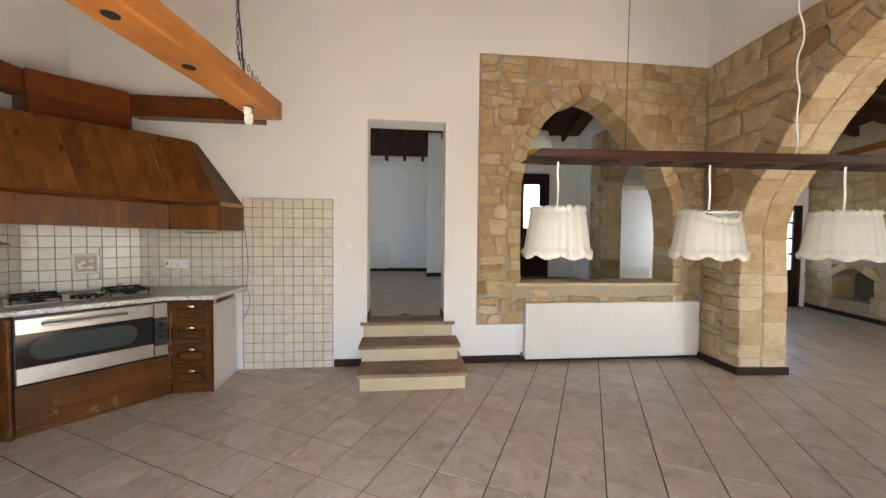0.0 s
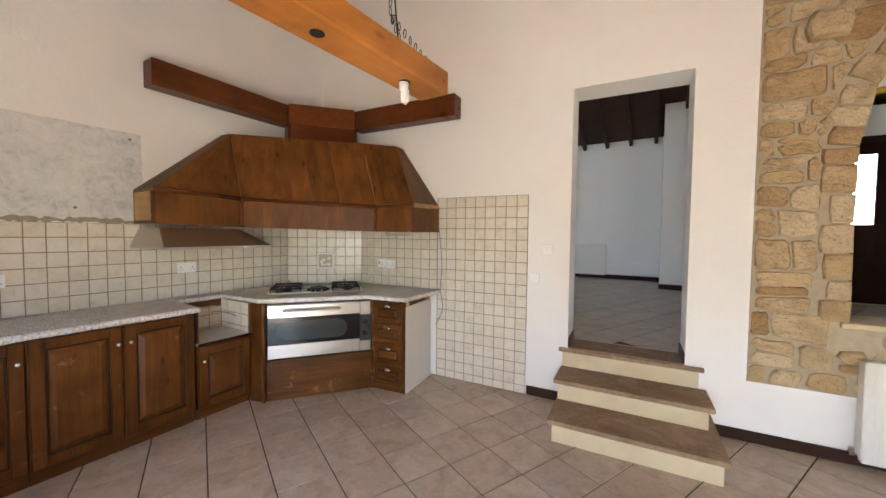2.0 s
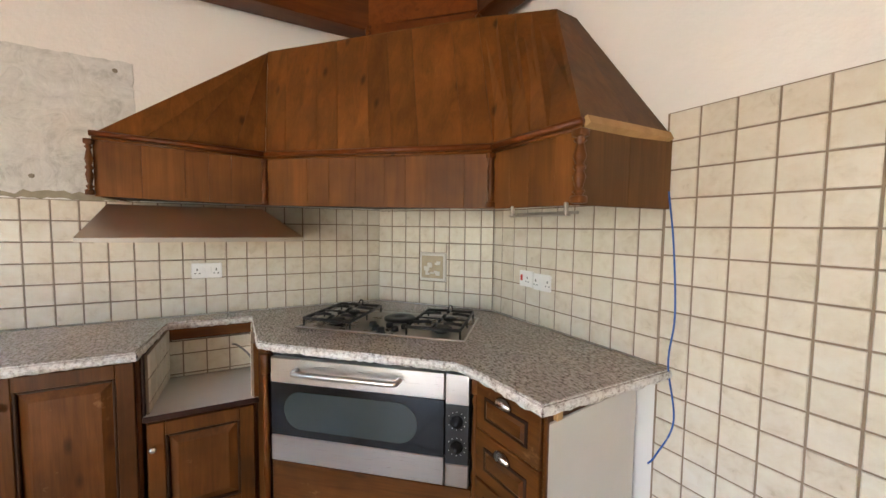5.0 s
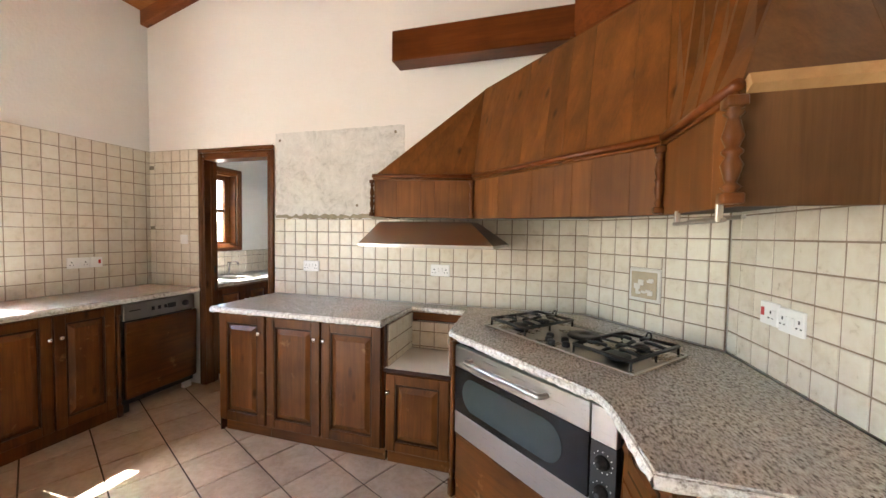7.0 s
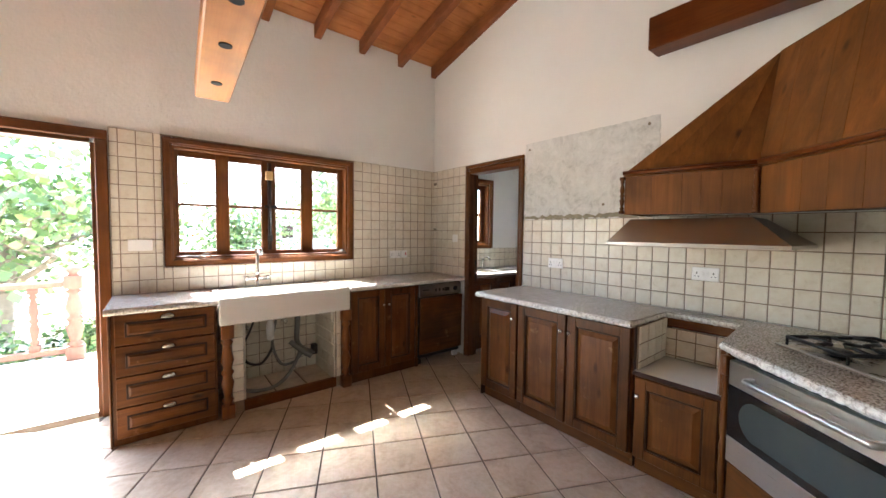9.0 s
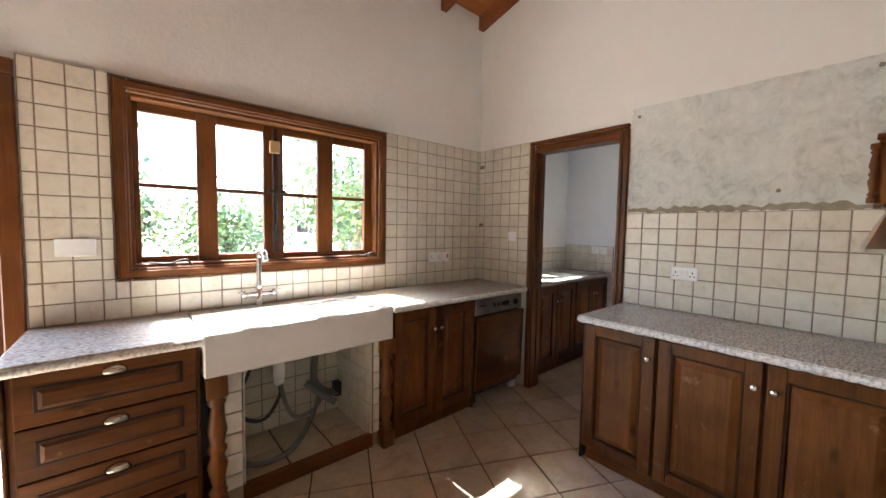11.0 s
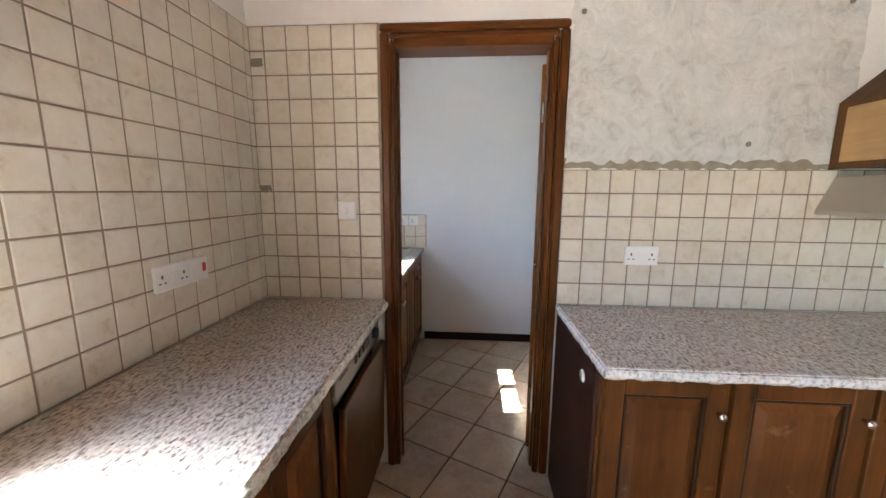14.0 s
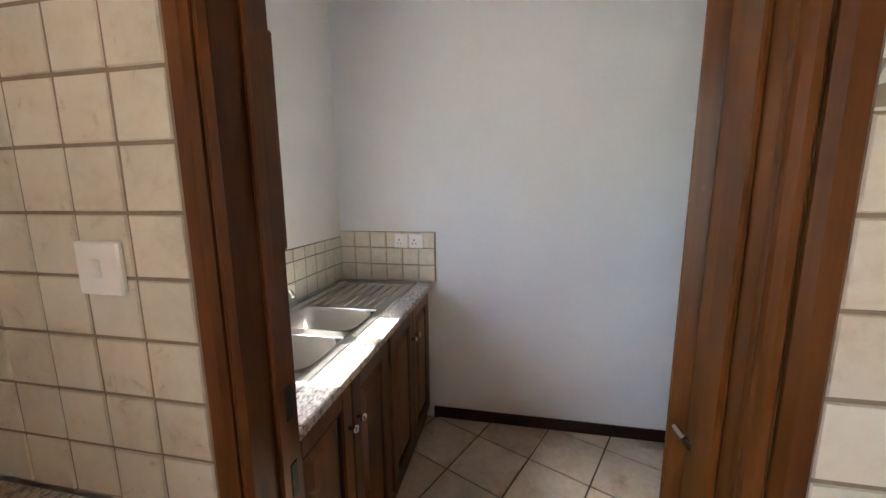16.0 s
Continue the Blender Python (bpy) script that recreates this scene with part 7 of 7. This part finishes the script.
for x in (-2.4, 0.0, 2.4):
    part("window", box(x - 0.5, x + 0.5, 2.98, 3.03, 1.0, 2.2), M["dark_wood"], far, "dark window")

# ---- floor tiles ----
TURN_F, PITCH_F = radians(64.8), 0.32125
CU, SU_ = math.cos(TURN_F), math.sin(TURN_F)
OFF_U, OFF_V = -0.0547, 0.0969


def floor_tile_mesh():
    bm = bmesh.new()
    w, e, t = PITCH_F - 0.008, 0.004, 0.006
    a = [bm.verts.new((x, y, -0.006)) for x, y in ((0, 0), (w, 0), (w, w), (0, w))]
    b = [bm.verts.new((x, y, -0.0015)) for x, y in ((0.0006, 0.0006), (w - 0.0006, 0.0006), (w - 0.0006, w - 0.0006), (0.0006, w - 0.0006))]
    c = [bm.verts.new((x, y, 0.0)) for x, y in ((e, e), (w - e, e), (w - e, w - e), (e, w - e))]
    for p, q in ((a, b), (b, c)):
        for k in range(4):
            bm.faces.new((p[k], p[(k + 1) % 4], q[(k + 1) % 4], q[k]))
    bm.faces.new(c)
    me = mesh_of(bm, "floor_tile")
    me.materials.append(M["floor_tile"])
    return me


FT = floor_tile_mesh()
floor_ob = bpy.data.objects["floor"]
upper_ob = bpy.data.objects["floor_upper"]
rnd = random.Random(77)
rest = {}
count = 0
cells = []
for i in range(-40, 60):
    for j in range(-50, 40):
        u, v = OFF_U + (i + 0.5) * PITCH_F, OFF_V + (j + 0.5) * PITCH_F
        x, y = u * CU - v * SU_, u * SU_ + v * CU
        if -4.75 < x < 9.2 and 0.02 < y < 8.0:
            cells.append((math.hypot(x + 0.2, y - 2.2), i, j, x, y))
cells.sort()
rest_v, rest_f = [], []
for d, i, j, x, y in cells:
    if x < 4.6 and y > 4.85 + 0.055 * (x + 2.8) - 0.15:
        continue
    if x < -4.7 or (x < -2.9 and y > 2.45):
        continue
    u, v = OFF_U + i * PITCH_F + 0.004, OFF_V + j * PITCH_F + 0.004
    px, py = u * CU - v * SU_, u * SU_ + v * CU
    if count < 300:
        ob = new("tile", FT)
        ob.parent = floor_ob
        ob.matrix_basis = pose(px, py, rnd.uniform(-0.0006, 0.0004), rnd.uniform(-0.08, 0.08), rnd.uniform(-0.08, 0.08), 64.8)
        count += 1
    else:
        m = pose(px, py, rnd.uniform(-0.0006, 0.0004), 0, 0, 64.8)
        k = len(rest_v)
        rest_v += [tuple(m @ vv.co) for vv in FT.vertices]
        rest_f += [tuple(k + q for q in p.vertices) for p in FT.polygons]
me = bpy.data.meshes.new("floor_tiles")
me.from_pydata(rest_v, [], rest_f)
me.materials.append(M["floor_tile_many"])
ob = new("floor_tiles", me)
tagged(ob, "beige ceramic floor tiles in the farther rooms", "floor tiles", kind="stuff")
rest_v, rest_f = [], []
for i in range(-40, 60):
    for j in range(-50, 40):
        u, v = OFF_U + i * PITCH_F, OFF_V + j * PITCH_F
        px, py = u * CU - v * SU_, u * SU_ + v * CU
        if -2.9 < px < 7.0 and 4.575 + 0.055 * px < py < 10.2 and (px < 4.2 or py - 5.3 > (px - 4.4) * 1.12):
            m = pose(px, py, 0.49, 0, 0, 64.8)
            k = len(rest_v)
            rest_v += [tuple(m @ vv.co) for vv in FT.vertices]
            rest_f += [tuple(k + q for q in p.vertices) for p in FT.polygons]
me = bpy.data.meshes.new("floor_tiles")
me.from_pydata(rest_v, [], rest_f)
me.materials.append(M["floor_tile_many"])
ob = new("floor_tiles", me)
tagged(ob, "beige ceramic floor tiles in the raised room", "floor tiles", kind="stuff")
